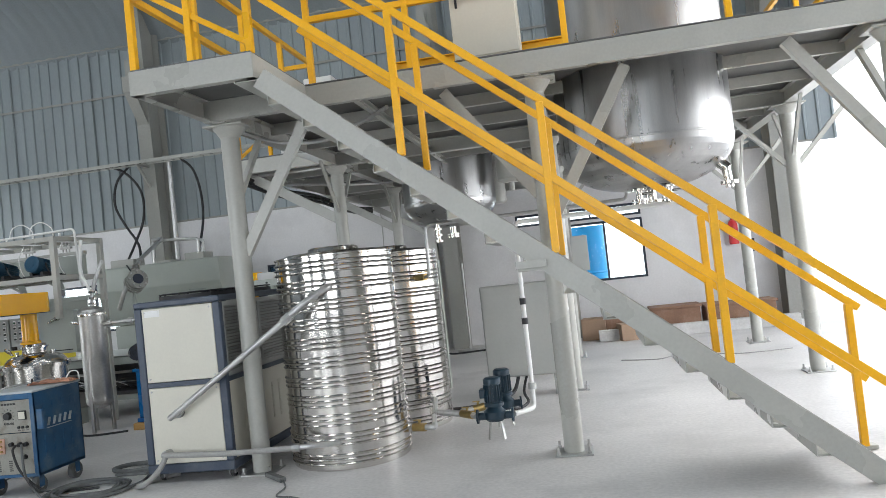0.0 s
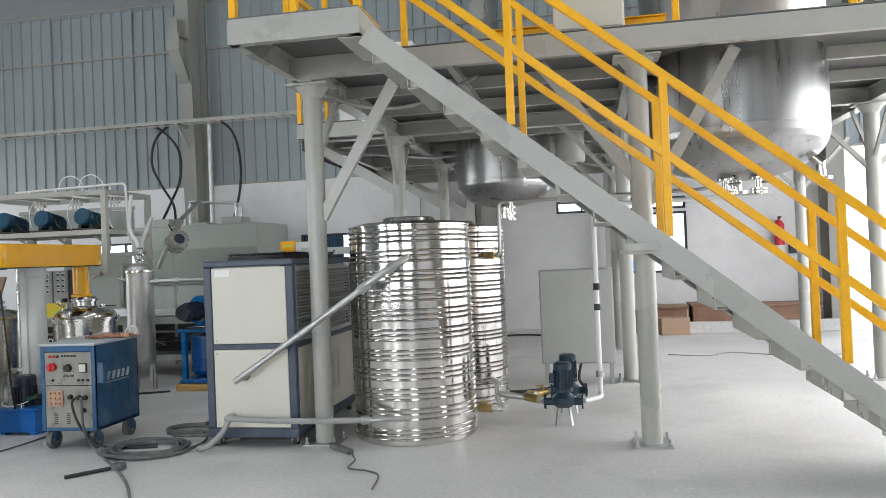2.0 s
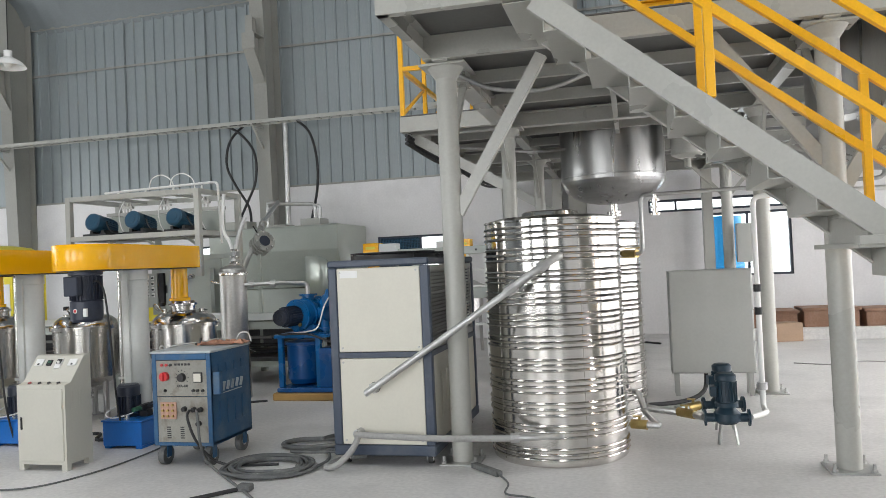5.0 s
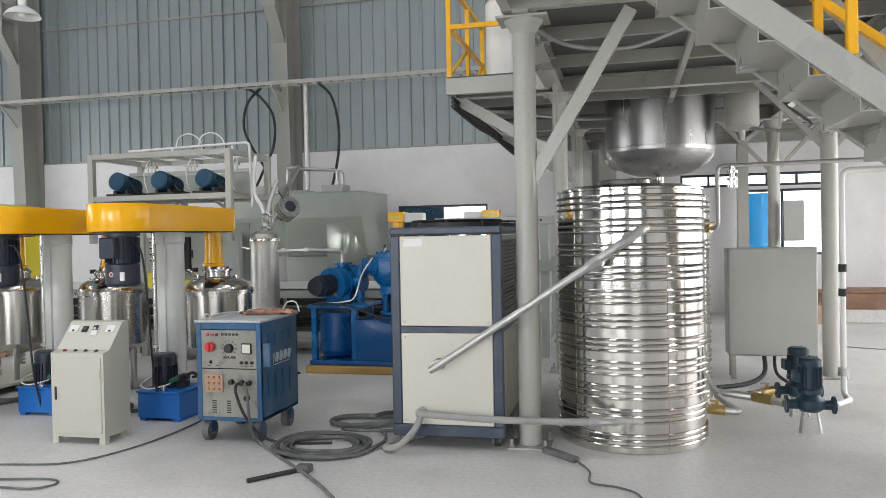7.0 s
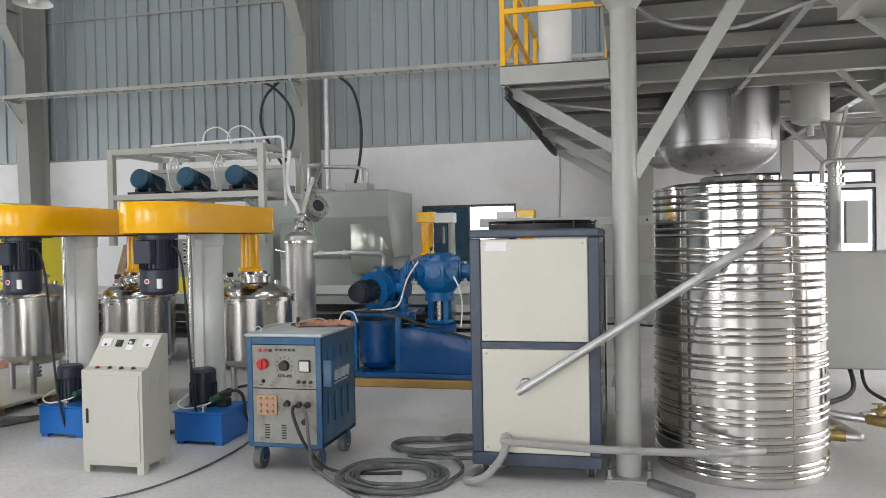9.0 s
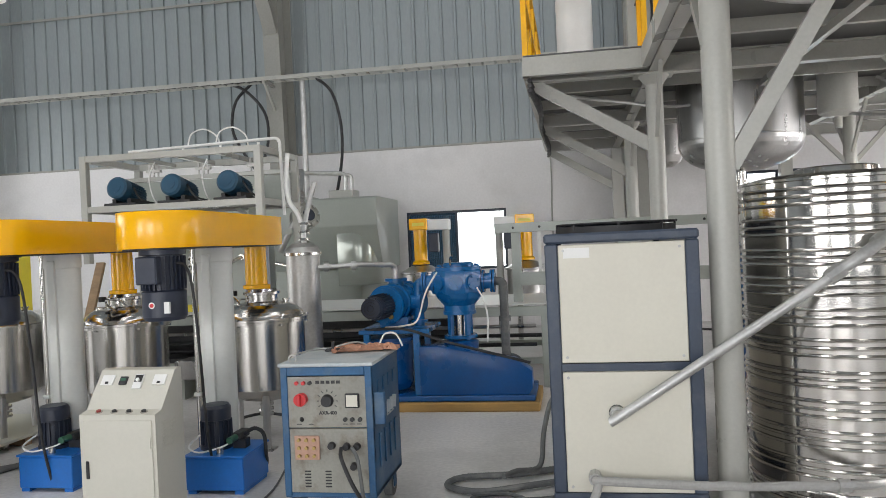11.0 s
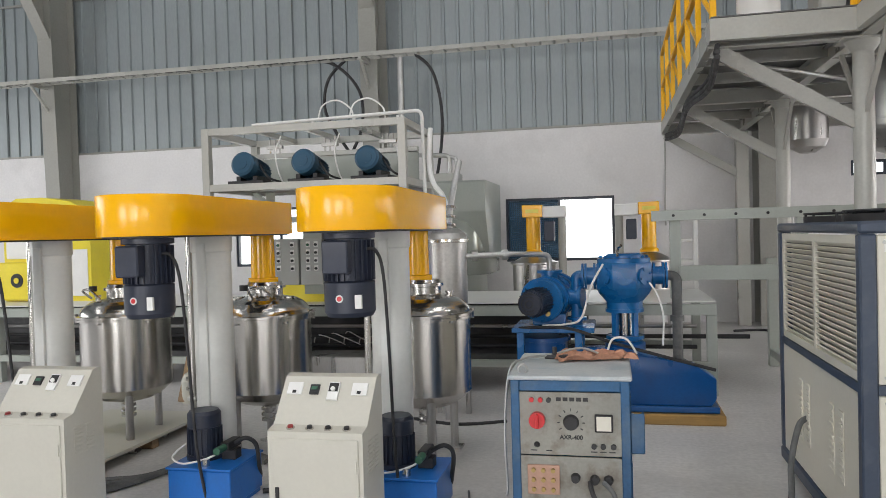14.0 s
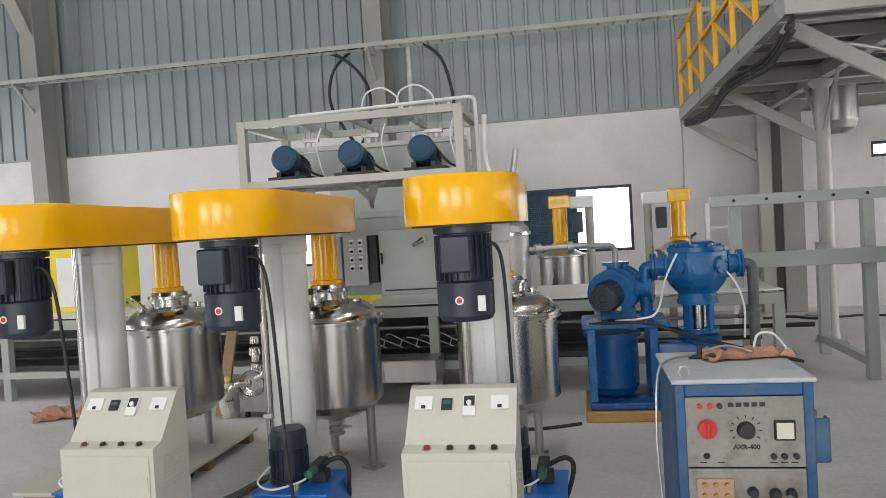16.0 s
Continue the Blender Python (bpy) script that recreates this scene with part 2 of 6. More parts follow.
def beam(bm, p0, p1, w, h, up=(0, 0, 1)):
    """A bar from p0 to p1, w wide across and h high along up."""
    p0, p1, up = Vector(p0), Vector(p1), Vector(up)
    d = (p1 - p0).normalized()
    if abs(d.dot(up)) > 0.99:
        up = Vector((0, 1, 0))
    s = d.cross(up).normalized()
    u = s.cross(d).normalized()
    s = -s
    q = [[bm.verts.new(p + s * a * w / 2 + u * b * h / 2) for a, b in ((-1, -1), (1, -1), (1, 1), (-1, 1))] for p in (p0, p1)]
    bm.faces.new(q[0][::-1])
    bm.faces.new(q[1])
    for i in range(4):
        j = (i + 1) % 4
        bm.faces.new((q[0][i], q[0][j], q[1][j], q[1][i]))
    return bm


def ibeam(bm, p0, p1, w, h, t=0.012, up=(0, 0, 1)):
    """A rolled section: two flanges and a web."""
    p0, p1, up = Vector(p0), Vector(p1), Vector(up)
    d = (p1 - p0).normalized()
    u = (up - d * d.dot(up)).normalized()
    beam(bm, p0 + u * (h - t) / 2, p1 + u * (h - t) / 2, w, t, up)
    beam(bm, p0 - u * (h - t) / 2, p1 - u * (h - t) / 2, w, t, up)
    beam(bm, p0, p1, t, h - 2 * t, up)
    return bm


def channel(bm, p0, p1, h, flange, t, side, up=(0, 0, 1)):
    """A rolled channel as one closed section: web at p0-p1, flanges towards side."""
    p0, p1, side, up = Vector(p0), Vector(p1), Vector(side), Vector(up)
    d = (p1 - p0).normalized()
    u = (up - d * d.dot(up)).normalized()
    k = h / 2
    sec = ((0, -k), (flange, -k), (flange, -k + t), (t, -k + t), (t, k - t), (flange, k - t), (flange, k), (0, k))
    a, b = [[bm.verts.new(p + side * x + u * z) for x, z in sec] for p in (p0, p1)]
    bm.faces.new(a)
    bm.faces.new(b[::-1])
    for i in range(8):
        bm.faces.new((a[i], b[i], b[(i + 1) % 8], a[(i + 1) % 8]))
    return bm


def lathe(bm, prof, seg=48, at=(0, 0, 0)):
    rings = []
    dense = [prof[0]]
    for (r0, z0), (r1, z1) in zip(prof, prof[1:]):
        ln = math.hypot(r1 - r0, z1 - z0)
        if ln > 0.03:
            e = 0.005 / ln
            dense += [(r0 + (r1 - r0) * e, z0 + (z1 - z0) * e), (r1 + (r0 - r1) * e, z1 + (z0 - z1) * e)]
        dense.append((r1, z1))
    for r, z in dense:
        if r < 1e-5:
            rings.append([bm.verts.new((at[0], at[1], at[2] + z))])
        else:
            rings.append([bm.verts.new((at[0] + r * math.cos(2 * math.pi * i / seg), at[1] + r * math.sin(2 * math.pi * i / seg), at[2] + z)) for i in range(seg)])
    for a, b in zip(rings, rings[1:]):
        for i in range(seg):
            j = (i + 1) % seg
            if len(a) == 1 and len(b) > 1:
                bm.faces.new((a[0], b[j], b[i]))
            elif len(b) == 1 and len(a) > 1:
                bm.faces.new((a[i], a[j], b[0]))
            elif len(a) > 1:
                bm.faces.new((a[i], a[j], b[j], b[i]))
    return bm


def smooth_line(pts, n=6):
    pts = [Vector(p) for p in pts]
    out = []
    for i in range(len(pts) - 1):
        a, b = pts[max(i - 1, 0)], pts[i]
        c, d = pts[i + 1], pts[min(i + 2, len(pts) - 1)]
        for k in range(n):
            t = k / n
            out.append(0.5 * ((2 * b) + (c - a) * t + (2 * a - 5 * b + 4 * c - d) * t * t + (3 * b - a - 3 * c + d) * t ** 3))
    out.append(pts[-1])
    return out


def tube(bm, pts, r, seg=8, n=6, soft=True):
    """A pipe or cable along points, rounded through them unless soft is off."""
    line = smooth_line(pts, n) if soft else [Vector(p) for p in pts]
    prev, side = None, None
    for i, p in enumerate(line):
        d = (line[min(i + 1, len(line) - 1)] - line[max(i - 1, 0)]).normalized()
        if side is None:
            side = d.orthogonal().normalized()
        side = (side - d * side.dot(d)).normalized()
        up = d.cross(side)
        ring = [bm.verts.new(p + (side * math.cos(2 * math.pi * k / seg) + up * math.sin(2 * math.pi * k / seg)) * r) for k in range(seg)]
        if prev:
            for k in range(seg):
                j = (k + 1) % seg
                bm.faces.new((prev[k], prev[j], ring[j], ring[k]))
        else:
            bm.faces.new(ring[::-1])
        prev = ring
    bm.faces.new(prev)
    return bm


def elbowed(pts, r=0.06, n=5):
    """Points of a pipe run with rounded elbows."""
    pts = [Vector(p) for p in pts]
    out = [pts[0]]
    for a, b, c in zip(pts, pts[1:], pts[2:]):
        u, v = (a - b).normalized(), (c - b).normalized()
        k = min(r, (a - b).length / 2.1, (c - b).length / 2.1)
        p, q = b + u * k, b + v * k
        for i in range(n + 1):
            t = i / n
            out.append(p * (1 - t) ** 2 + b * 2 * t * (1 - t) + q * t * t)
    out.append(pts[-1])
    return out


def pipe(bm, pts, r, bend=0.06, seg=10):
    return tube(bm, elbowed(pts, bend), r, seg, soft=False)


def prism(bm, outline, z0, z1, bev=0.0):
    """An outline in x, y raised from z0 to z1."""
    lo = [bm.verts.new((x, y, z0)) for x, y in outline]
    hi = [bm.verts.new((x, y, z1)) for x, y in outline]
    f = [bm.faces.new(lo[::-1]), bm.faces.new(hi)]
    for i in range(len(lo)):
        j = (i + 1) % len(lo)
        f.append(bm.faces.new((lo[i], lo[j], hi[j], hi[i])))
    if bev:
        bmesh.ops.bevel(bm, geom=list({e for q in f[:2] for e in q.edges}), offset=bev, segments=2, affect="EDGES", profile=0.5)
    return bm


def slab_x(bm, outline, x0, x1):
    """An outline in y, z drawn out along x."""
    a = [bm.verts.new((x0, y, z)) for y, z in outline]
    b = [bm.verts.new((x1, y, z)) for y, z in outline]
    bm.faces.new(a)
    bm.faces.new(b[::-1])
    for i in range(len(a)):
        j = (i + 1) % len(a)
        bm.faces.new((a[j], a[i], b[i], b[j]))
    bmesh.ops.recalc_face_normals(bm, faces=bm.faces[:])
    return bm


def bent(bm, outline, y0, y1):
    """An outline in x, z drawn out along y."""
    a, b = [[bm.verts.new((x, y, z)) for x, z in outline] for y in (y0, y1)]
    bm.faces.new(a)
    bm.faces.new(b[::-1])
    for i in range(len(a)):
        j = (i + 1) % len(a)
        bm.faces.new((a[i], b[i], b[j], a[j]))
    return bm


def B():
    return bmesh.new()


def mesh_of(name, bm, material, flat=False):
    if not flat:
        bmesh.ops.recalc_face_normals(bm, faces=bm.faces[:])
    bm.normal_update()
    for f in bm.faces:
        f.smooth = not flat
    for e in bm.edges:
        e.smooth = len(e.link_faces) == 2 and e.calc_face_angle(4.0) < 0.47
    me = bpy.data.meshes.new(name)
    bm.to_mesh(me)
    bm.free()
    me.materials.append(material)
    return me


FINE = ("finned_jacket", "vent_slots", "side_vents", "printed_bars", "bolt_row", "screws", "cables", "dial_marks")


def part(name, bm, material, parent, label=""):
    o = new(name, mesh_of(name, bm, material))
    o.parent = parent
    return tagged(o, label, kind="stuff" if name in FINE else "")


def share(name, me, parent, m):
    o = new(name, me)
    o.parent = parent
    o.matrix_basis = m
    return o


def thing(name, label, category, at=(0, 0, 0), rz=0.0, group=""):
    o = new(name)
    o.matrix_basis = pose(*at, 0, 0, rz)
    return tagged(o, label, category, group)


def single(name, bm, material, label, category, at=(0, 0, 0), rz=0.0, group=""):
    o = new(name, mesh_of(name, bm, material))
    o.matrix_basis = pose(*at, 0, 0, rz)
    return tagged(o, label, category, group)


def structure(name, bm, material, label="", category=""):
    o = new(name, mesh_of(name, bm, material))
    return tagged(o, label, category, kind="structure")

# ---- hall ----
YB, XR, XL, YF = 15.4, 4.6, -22.0, -8.0

structure("floor", box(B(), XL, XR + 0.25, YF, YB + 0.23, -0.15, 0.0), CONCRETE, "pale dusty concrete factory floor", "floor")
structure("ground", box(B(), -60, 60, -60, 80, -0.6, -0.16), CONCRETE, "bare pale ground outside the hall", "ground")


def wall_with_holes(name, x0, x1, z0, z1, holes, y0, y1, material, label):
    bm = B()
    xs = sorted({x0, x1, *[h[0] for h in holes], *[h[1] for h in holes]})
    for a, b in zip(xs, xs[1:]):
        cuts = sorted((h[2], h[3]) for h in holes if h[0] <= a + 1e-6 and h[1] >= b - 1e-6)
        z = z0
        for lo, hi in cuts:
            if lo > z:
                box(bm, a, b, y0, y1, z, lo)
            z = hi
        if z1 > z:
            box(bm, a, b, y0, y1, z, z1)
    bmesh.ops.remove_doubles(bm, verts=bm.verts[:], dist=1e-4)
    return structure(name, bm, material, label, "wall")


HOLES = [(-11.8, -10.0, 1.05, 2.13), (-6.7, -4.87, 1.05, 2.13), (-0.25, 1.25, 1.05, 2.24), (-1.25, 1.24, 2.30, 2.54), (3.92, XR + 0.25, 0.0, 3.33)]
wall_with_holes("wall_back", XL, XR + 0.25, 0.0, 3.33, HOLES, YB, YB + 0.23, PLASTER, "white plastered brick wall with low windows")

# Ribbed cladding above the plastered wall, sheet by sheet.
_bm = B()
box(_bm, XL, XR + 0.25, YB + 0.16, YB + 0.22, 3.33, 7.6)
clad = structure("wall_cladding", _bm, ROOFSHEET, "grey ribbed metal wall cladding", "wall")


def sheet_mesh(width, height, pitch=0.26):
    bm = B()
    prof, x = [], 0.0
    while x < width - 1e-6:
        prof += [(x, 0.0), (x + pitch * 0.74, 0.0), (x + pitch * 0.80, -0.034), (x + pitch * 0.94, -0.034)]
        x += pitch
    prof.append((width, 0.0))
    lo = [bm.verts.new((px, py, 0)) for px, py in prof]
    hi = [bm.verts.new((px, py, height)) for px, py in prof]
    for i in range(len(lo) - 1):
        bm.faces.new((lo[i], lo[i + 1], hi[i + 1], hi[i]))
    return mesh_of("sheet", bm, SHEET, True)


_sheet = sheet_mesh(1.04, 4.3)
for _i in range(26):
    share("sheet", _sheet, clad, pose(XL + _i * 1.04, YB + 0.10 + (0.012 if _i % 2 else 0), 3.31))
_bm = B()
box(_bm, XL, XR, YB - 0.012, YB + 0.06, 3.30, 3.34, 0.004)
structure("trim", _bm, COLGREY, "folded metal drip trim", "trim")
for _z in (6.35, 7.45):
    _bm = B()
    beam(_bm, (XL, YB + 0.05, _z), (XR, YB + 0.05, _z), 0.03, 0.045)
    tagged(new("girt", mesh_of("girt", _bm, COLGREY)), "grey steel girt across the ribbed cladding", "girt", "girts", "structure")

# Portal columns with crane corbels.
def portal_column(x):
    o = thing("portal_column", "grey tapered steel portal column with a crane bracket", "column", (x, 0, 0), group="portal columns")
    bm = B()
    for x0, x1, f in ((-0.15, 0.15, 0), (-0.15, 0.15, 1)):
        ya, yb = (YB - 0.50, YB - 0.72) if f == 0 else (YB - 0.02, YB - 0.02)
        beam(bm, (0, ya, 0), (0, yb, 8.2), 0.30, 0.016, (0, 1, 0))
    vs = [bm.verts.new(p) for p in ((-0.008, YB - 0.03, 0), (-0.008, YB - 0.49, 0), (-0.008, YB - 0.71, 8.2), (-0.008, YB - 0.03, 8.2))]
    bm.faces.new(vs)
    vs = [bm.verts.new((0.008, v.co.y, v.co.z)) for v in vs]
    bm.faces.new(vs[::-1])
    part("shaft", bm, COLGREY, o)
    bm = B()
    y0 = YB - 0.65
    slab_x(bm, [(y0, 5.45), (y0, 6.35), (y0 - 0.42, 6.35), (y0 - 0.42, 6.05)], -0.012, 0.012)
    box(bm, -0.14, 0.14, y0 - 0.44, y0, 6.35, 6.37)
    beam(bm, (0, y0, 5.43), (0, y0 - 0.43, 6.04), 0.24, 0.016)
    box(bm, -0.14, 0.14, y0 - 0.44, y0 - 0.425, 6.04, 6.35)
    part("crane_bracket", bm, COLGREY, o)
    bm = B()
    ibeam(bm, (-0.02, y0 - 0.2, 6.38), (-0.02, y0 - 0.2, 6.75), 0.16, 0.3, 0.014, (0, 1, 0))
    part("bracket_stub", bm, COLGREY, o)
    return o


for _x in (-21.5, -15.25, -8.9, -2.55, 3.8):
    portal_column(_x)

# Roof, other walls. The unseen left and front walls are dark to cut bounced light.
_bm = B()
_n = 40
_rows = []
for _i in range(_n + 1):
    _t = _i / _n
    _y = YB + 0.3 + (YF - 0.3 - YB - 0.3) * _t
    _z = 7.1 + 3.2 * math.sin(math.pi * _t) ** 0.55
    _rows.append((_y, _z))
_k = 270
_grid = [[_bm.verts.new((XL + (XR + 0.3 - XL) * _j / _k, _y, _z + (0.035 if _j % 3 == 0 else 0))) for _j in range(_k + 1)] for _y, _z in _rows]
for _a, _b in zip(_grid, _grid[1:]):
    for _j in range(_k):
        _bm.faces.new((_a[_j], _a[_j + 1], _b[_j + 1], _b[_j]))
structure("ceiling", _bm, ROOFSHEET, "arched ribbed metal roof", "roof")
# Unseen white panels, added above the overhead fill lamps.
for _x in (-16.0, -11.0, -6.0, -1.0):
    tagged(new("roof_light", mesh_of("roof_light", box(B(), _x - 0.62, _x + 0.62, -1.4, 7.8, 9.68, 9.70), WHITE)), "plain white panel added above an overhead fill lamp", "roof light", "roof lights", "structure")
_bm = B()
box(_bm, XR, XR + 0.23, YF, 4.0, 0, 7.6)
box(_bm, XR, XR + 0.23, 4.0, YB + 0.16, 4.8, 7.6)
structure("wall_right", _bm, PLASTER, "white wall with a wide open roller door", "wall")
# The end wall's opening is added for the fill lamp there.
_bm = box(B(), XL - 0.23, XL, YF, 2.9, 0, 10.4)
box(_bm, XL - 0.23, XL, 11.1, YB, 0, 10.4)
box(_bm, XL - 0.23, XL, 2.9, 11.1, 0, 0.8)
box(_bm, XL - 0.23, XL, 2.9, 11.1, 4.8, 10.4)
structure("wall_left", _bm, ROOFSHEET, "unseen dark grey end wall with an opening added for fill light", "wall")
wall_with_holes("wall_front", XL, XR, 0, 7.6, [(-15, -11, 0.7, 4.5), (-8.5, -4.5, 0.7, 4.5), (-2, 2, 0.7, 4.5)], YF - 0.23, YF, ROOFSHEET, "unseen dark grey wall with wide openings to daylight")
structure("backdrop", box(B(), -30, 30, 21.0, 21.1, -0.2, 12), DAY, "bright overcast daylight outside", "backdrop")
structure("backdrop_side", box(B(), 12.0, 12.1, -10, 21.0, -0.2, 12), DAY, "bright overcast daylight outside", "backdrop")


def window(i, x0, x1, z0, z1, n, label):
    o = tagged(new("window_%d" % i), label, "window", kind="structure")
    o.matrix_basis = pose(x0, YB, z0)
    w, h, t = x1 - x0, z1 - z0, 0.045
    bm = B()
    box(bm, 0, w, 0.03, 0.10, 0, t)
    box(bm, 0, w, 0.03, 0.10, h - t, h)
    box(bm, 0, t, 0.03, 0.10, t, h - t)
    box(bm, w - t, w, 0.03, 0.10, t, h - t)
    for k in range(1, n):
        box(bm, w * k / n - 0.02, w * k / n + 0.02, 0.03, 0.09, t, h - t)
    part("window_frame", bm, WINFRAME, o)
    for k in range(n):
        p = part("pane", box(B(), w * k / n + 0.02, w * (k + 1) / n - 0.02, 0.06, 0.066, t, h - t), TINTED if (i == 2 and k == 0) else GLASS, o)
        p.visible_shadow = False
    return o


for _i, (_h, _n, _l) in enumerate(zip(HOLES, (2, 2, 2, 5), ("dark-framed sliding window, bright with daylight",) * 3 + ("dark-framed high strip window",))):
    window(_i + 1, *_h, _n, _l)

# Mesh screen on the sliding half of the middle window.
_bm = B()
for _i in range(26):
    beam(_bm, (-6.62 + _i * 0.033, YB + 0.045, 1.12), (-6.62 + _i * 0.033, YB + 0.045, 2.06), 0.008, 0.008)
for _i in range(29):
    beam(_bm, (-6.63, YB + 0.045, 1.12 + _i * 0.033), (-5.79, YB + 0.045, 1.12 + _i * 0.033), 0.008, 0.008)
single("insect_screen", _bm, TEAL, "dark mesh insect screen on a window sash", "window screen")

# Cable tray on brackets along the wall.
_o = thing("cable_tray", "grey steel ladder cable tray on wall brackets", "cable tray", (0, YB - 0.95, 4.55))
_bm = B()
for _y in (-0.12, 0.12):
    beam(_bm, (XL + 0.1, _y, 0), (XR - 0.1, _y, 0), 0.012, 0.07)
part("side_rail", _bm, STEELGREY, _o)
_rung = mesh_of("rung", beam(B(), (0, -0.12, -0.02), (0, 0.12, -0.02), 0.03, 0.012), STEELGREY)
for _k in range(120):
    share("rung", _rung, _o, pose(XL + 0.2 + _k * 0.22, 0, 0))
_bm = B()
for _k in range(5):
    tube(_bm, [(XL + 0.1, -0.08 + _k * 0.03, 0.0), (-15, -0.08 + _k * 0.03, 0.01), (-8.9, -0.07 + _k * 0.03, 0.0)], 0.011, 6, 12)
part("cables", _bm, RUBBER, _o, "black cables")
for _x in (-15.25, -8.9, -2.55, 3.8):
    _bm = B()
    beam(_bm, (0, -0.14, -0.05), (0, 0.45, -0.05), 0.05, 0.05)
    beam(_bm, (0, -0.08, -0.07), (0, 0.42, -0.55), 0.04, 0.04)
    _b = part("tray_bracket", _bm, STEELGREY, _o)
    _b.location.x = _x

# ---- steel platform, stair and vessels on it ----
DZ = 3.24
GX, GY = (-2.92, -0.23, 2.47), (6.19, 9.15, 12.1)
plat = thing("platform", "grey steel mezzanine platform on round columns", "platform")
for _x in GX:
    for _y in GY + ((15.0,) if _x < 0 and _x > -3 else ()):
        _r = 0.08
        if _y == 15.0:
            _bm = box(B(), _x - 0.09, _x + 0.09, _y - 0.09, _y + 0.09, 0, 3.02)
            part("column", _bm, STEELGREY, plat)
            continue
        _bm = lathe(B(), [(_r, 0.012), (_r, 2.93), (_r * 1.02, 2.935), (_r * 1.75, 3.02), (0, 3.02)], 28, (_x, _y, 0))
        _c = part("column", _bm, STEELGREY, plat)
        _bm = box(B(), _x - 0.15, _x + 0.15, _y - 0.15, _y + 0.15, 0, 0.014, 0.003)
        for _a in (-0.12, 0.12):
            for _b in (-0.12, 0.12):
                cyl(_bm, (_x + _a, _y + _b, 0.014), (_x + _a, _y + _b, 0.07), 0.011, seg=8)
                cyl(_bm, (_x + _a, _y + _b, 0.014), (_x + _a, _y + _b, 0.032), 0.02, seg=6)
        part("base_plate", _bm, GALV, _c, "bolted base plate")
        part("cap_plate", box(B(), _x - 0.18, _x + 0.18, _y - 0.14, _y + 0.14, 3.022, 3.04, 0.003), STEELGREY, _c)

def edge_channel(p0, p1, side):
    """A channel with its back outwards."""
    part("edge_beam", channel(B(), p0, p1, 0.175, 0.07, 0.012, side), STEELGREY, plat)


ZE, XP = 3.14, 2.58
edge_channel((-3.05, 5.98, ZE), (XP, 5.98, ZE), (0, 1, 0))
edge_channel((XP, 5.994, ZE), (XP, 15.0, ZE), (-1, 0, 0))
edge_channel((-3.05, 4.92, ZE + 0.005), (-2.1, 4.92, ZE + 0.005), (0, 1, 0))
edge_channel((-3.047, 4.934, ZE + 0.005), (-3.047, 8.856, ZE + 0.005), (1, 0, 0))
edge_channel((-2.103, 4.934, ZE + 0.005), (-2.103, 5.976, ZE + 0.005), (-1, 0, 0))
edge_channel((-4.12, 8.86, ZE), (-3.0, 8.86, ZE), (0, 1, 0))
edge_channel((-4.117, 8.874, ZE), (-4.117, 15.0, ZE), (1, 0, 0))
for _y in (9.15, 12.1, 15.0):
    _bm = ibeam(B(), (-4.1, _y, 3.125), (XP - 0.02, _y, 3.125), 0.12, 0.17)
    part("main_beam", _bm, STEELGREY, plat)
for _x in GX:
    part("cross_beam", ibeam(B(), (_x, 6.0, 3.12), (_x, 15.0, 3.12), 0.11, 0.16), STEELGREY, plat)
for _y in (7.12, 8.13, 10.12, 11.1, 13.07, 14.05):
    part("joist", channel(B(), (-3.0 if _y < 8.9 else -4.08, _y, 3.165), (XP - 0.02, _y, 3.165), 0.11, 0.055, 0.008, (0, 1, 0)), STEELGREY, plat)
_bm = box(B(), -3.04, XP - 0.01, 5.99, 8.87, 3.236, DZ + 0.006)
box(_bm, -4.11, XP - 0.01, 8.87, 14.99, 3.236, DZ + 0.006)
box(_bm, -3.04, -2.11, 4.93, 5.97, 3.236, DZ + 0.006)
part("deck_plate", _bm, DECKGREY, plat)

# Secondary bearer hung under the joists.
part("bearer", channel(B(), (-1.72, 6.02, 3.085), (-1.72, 12.0, 3.085), 0.07, 0.05, 0.008, (1, 0, 0)), STEELGREY, plat)

# Diagonal braces.
def brace(p0, p1, w=0.075, h=0.075):
    part("brace", beam(B(), p0, p1, w, h), STEELGREY, plat)


for _y in GY[:1]:
    for _x in GX[:2]:
        brace((_x + 0.05, _y, 1.90), (_x + 0.74, _y, 3.05), 0.06, 0.09)
    for _x in GX[1:]:
        brace((_x - 0.05, _y, 2.1), (_x - 0.75, _y, 3.05), 0.06, 0.09)
for _y in (9.15, 12.1, 15.0):
    brace((-4.06, _y, 3.04), (-2.97, _y, 2.38), 0.05, 0.12)
for _x in GX:
    for _y in GY[1:]:
        for _d in (-1, 1):
            brace((_x, _y + _d * 0.06, 2.45), (_x, _y + _d * 0.6, 3.05), 0.035, 0.035)
            if _x != GX[0]:
                brace((_x + _d * 0.06, _y, 2.35), (_x + _d * 0.7, _y, 3.05), 0.05, 0.05)
    for _d in (1,):
        brace((_x, 6.21, 2.35), (_x, 6.85, 3.05), 0.05, 0.05)

# Stair down along the front.
stair = thing("staircase", "grey steel stair with plate treads and yellow handrails", "stair")
SX0, SZ0, SLOPE = -2.08, 3.15, -0.806
SX1 = 1.80
YN, YS = 4.96, 5.78


def sz(x):
    return SZ0 + SLOPE * (x - SX0)


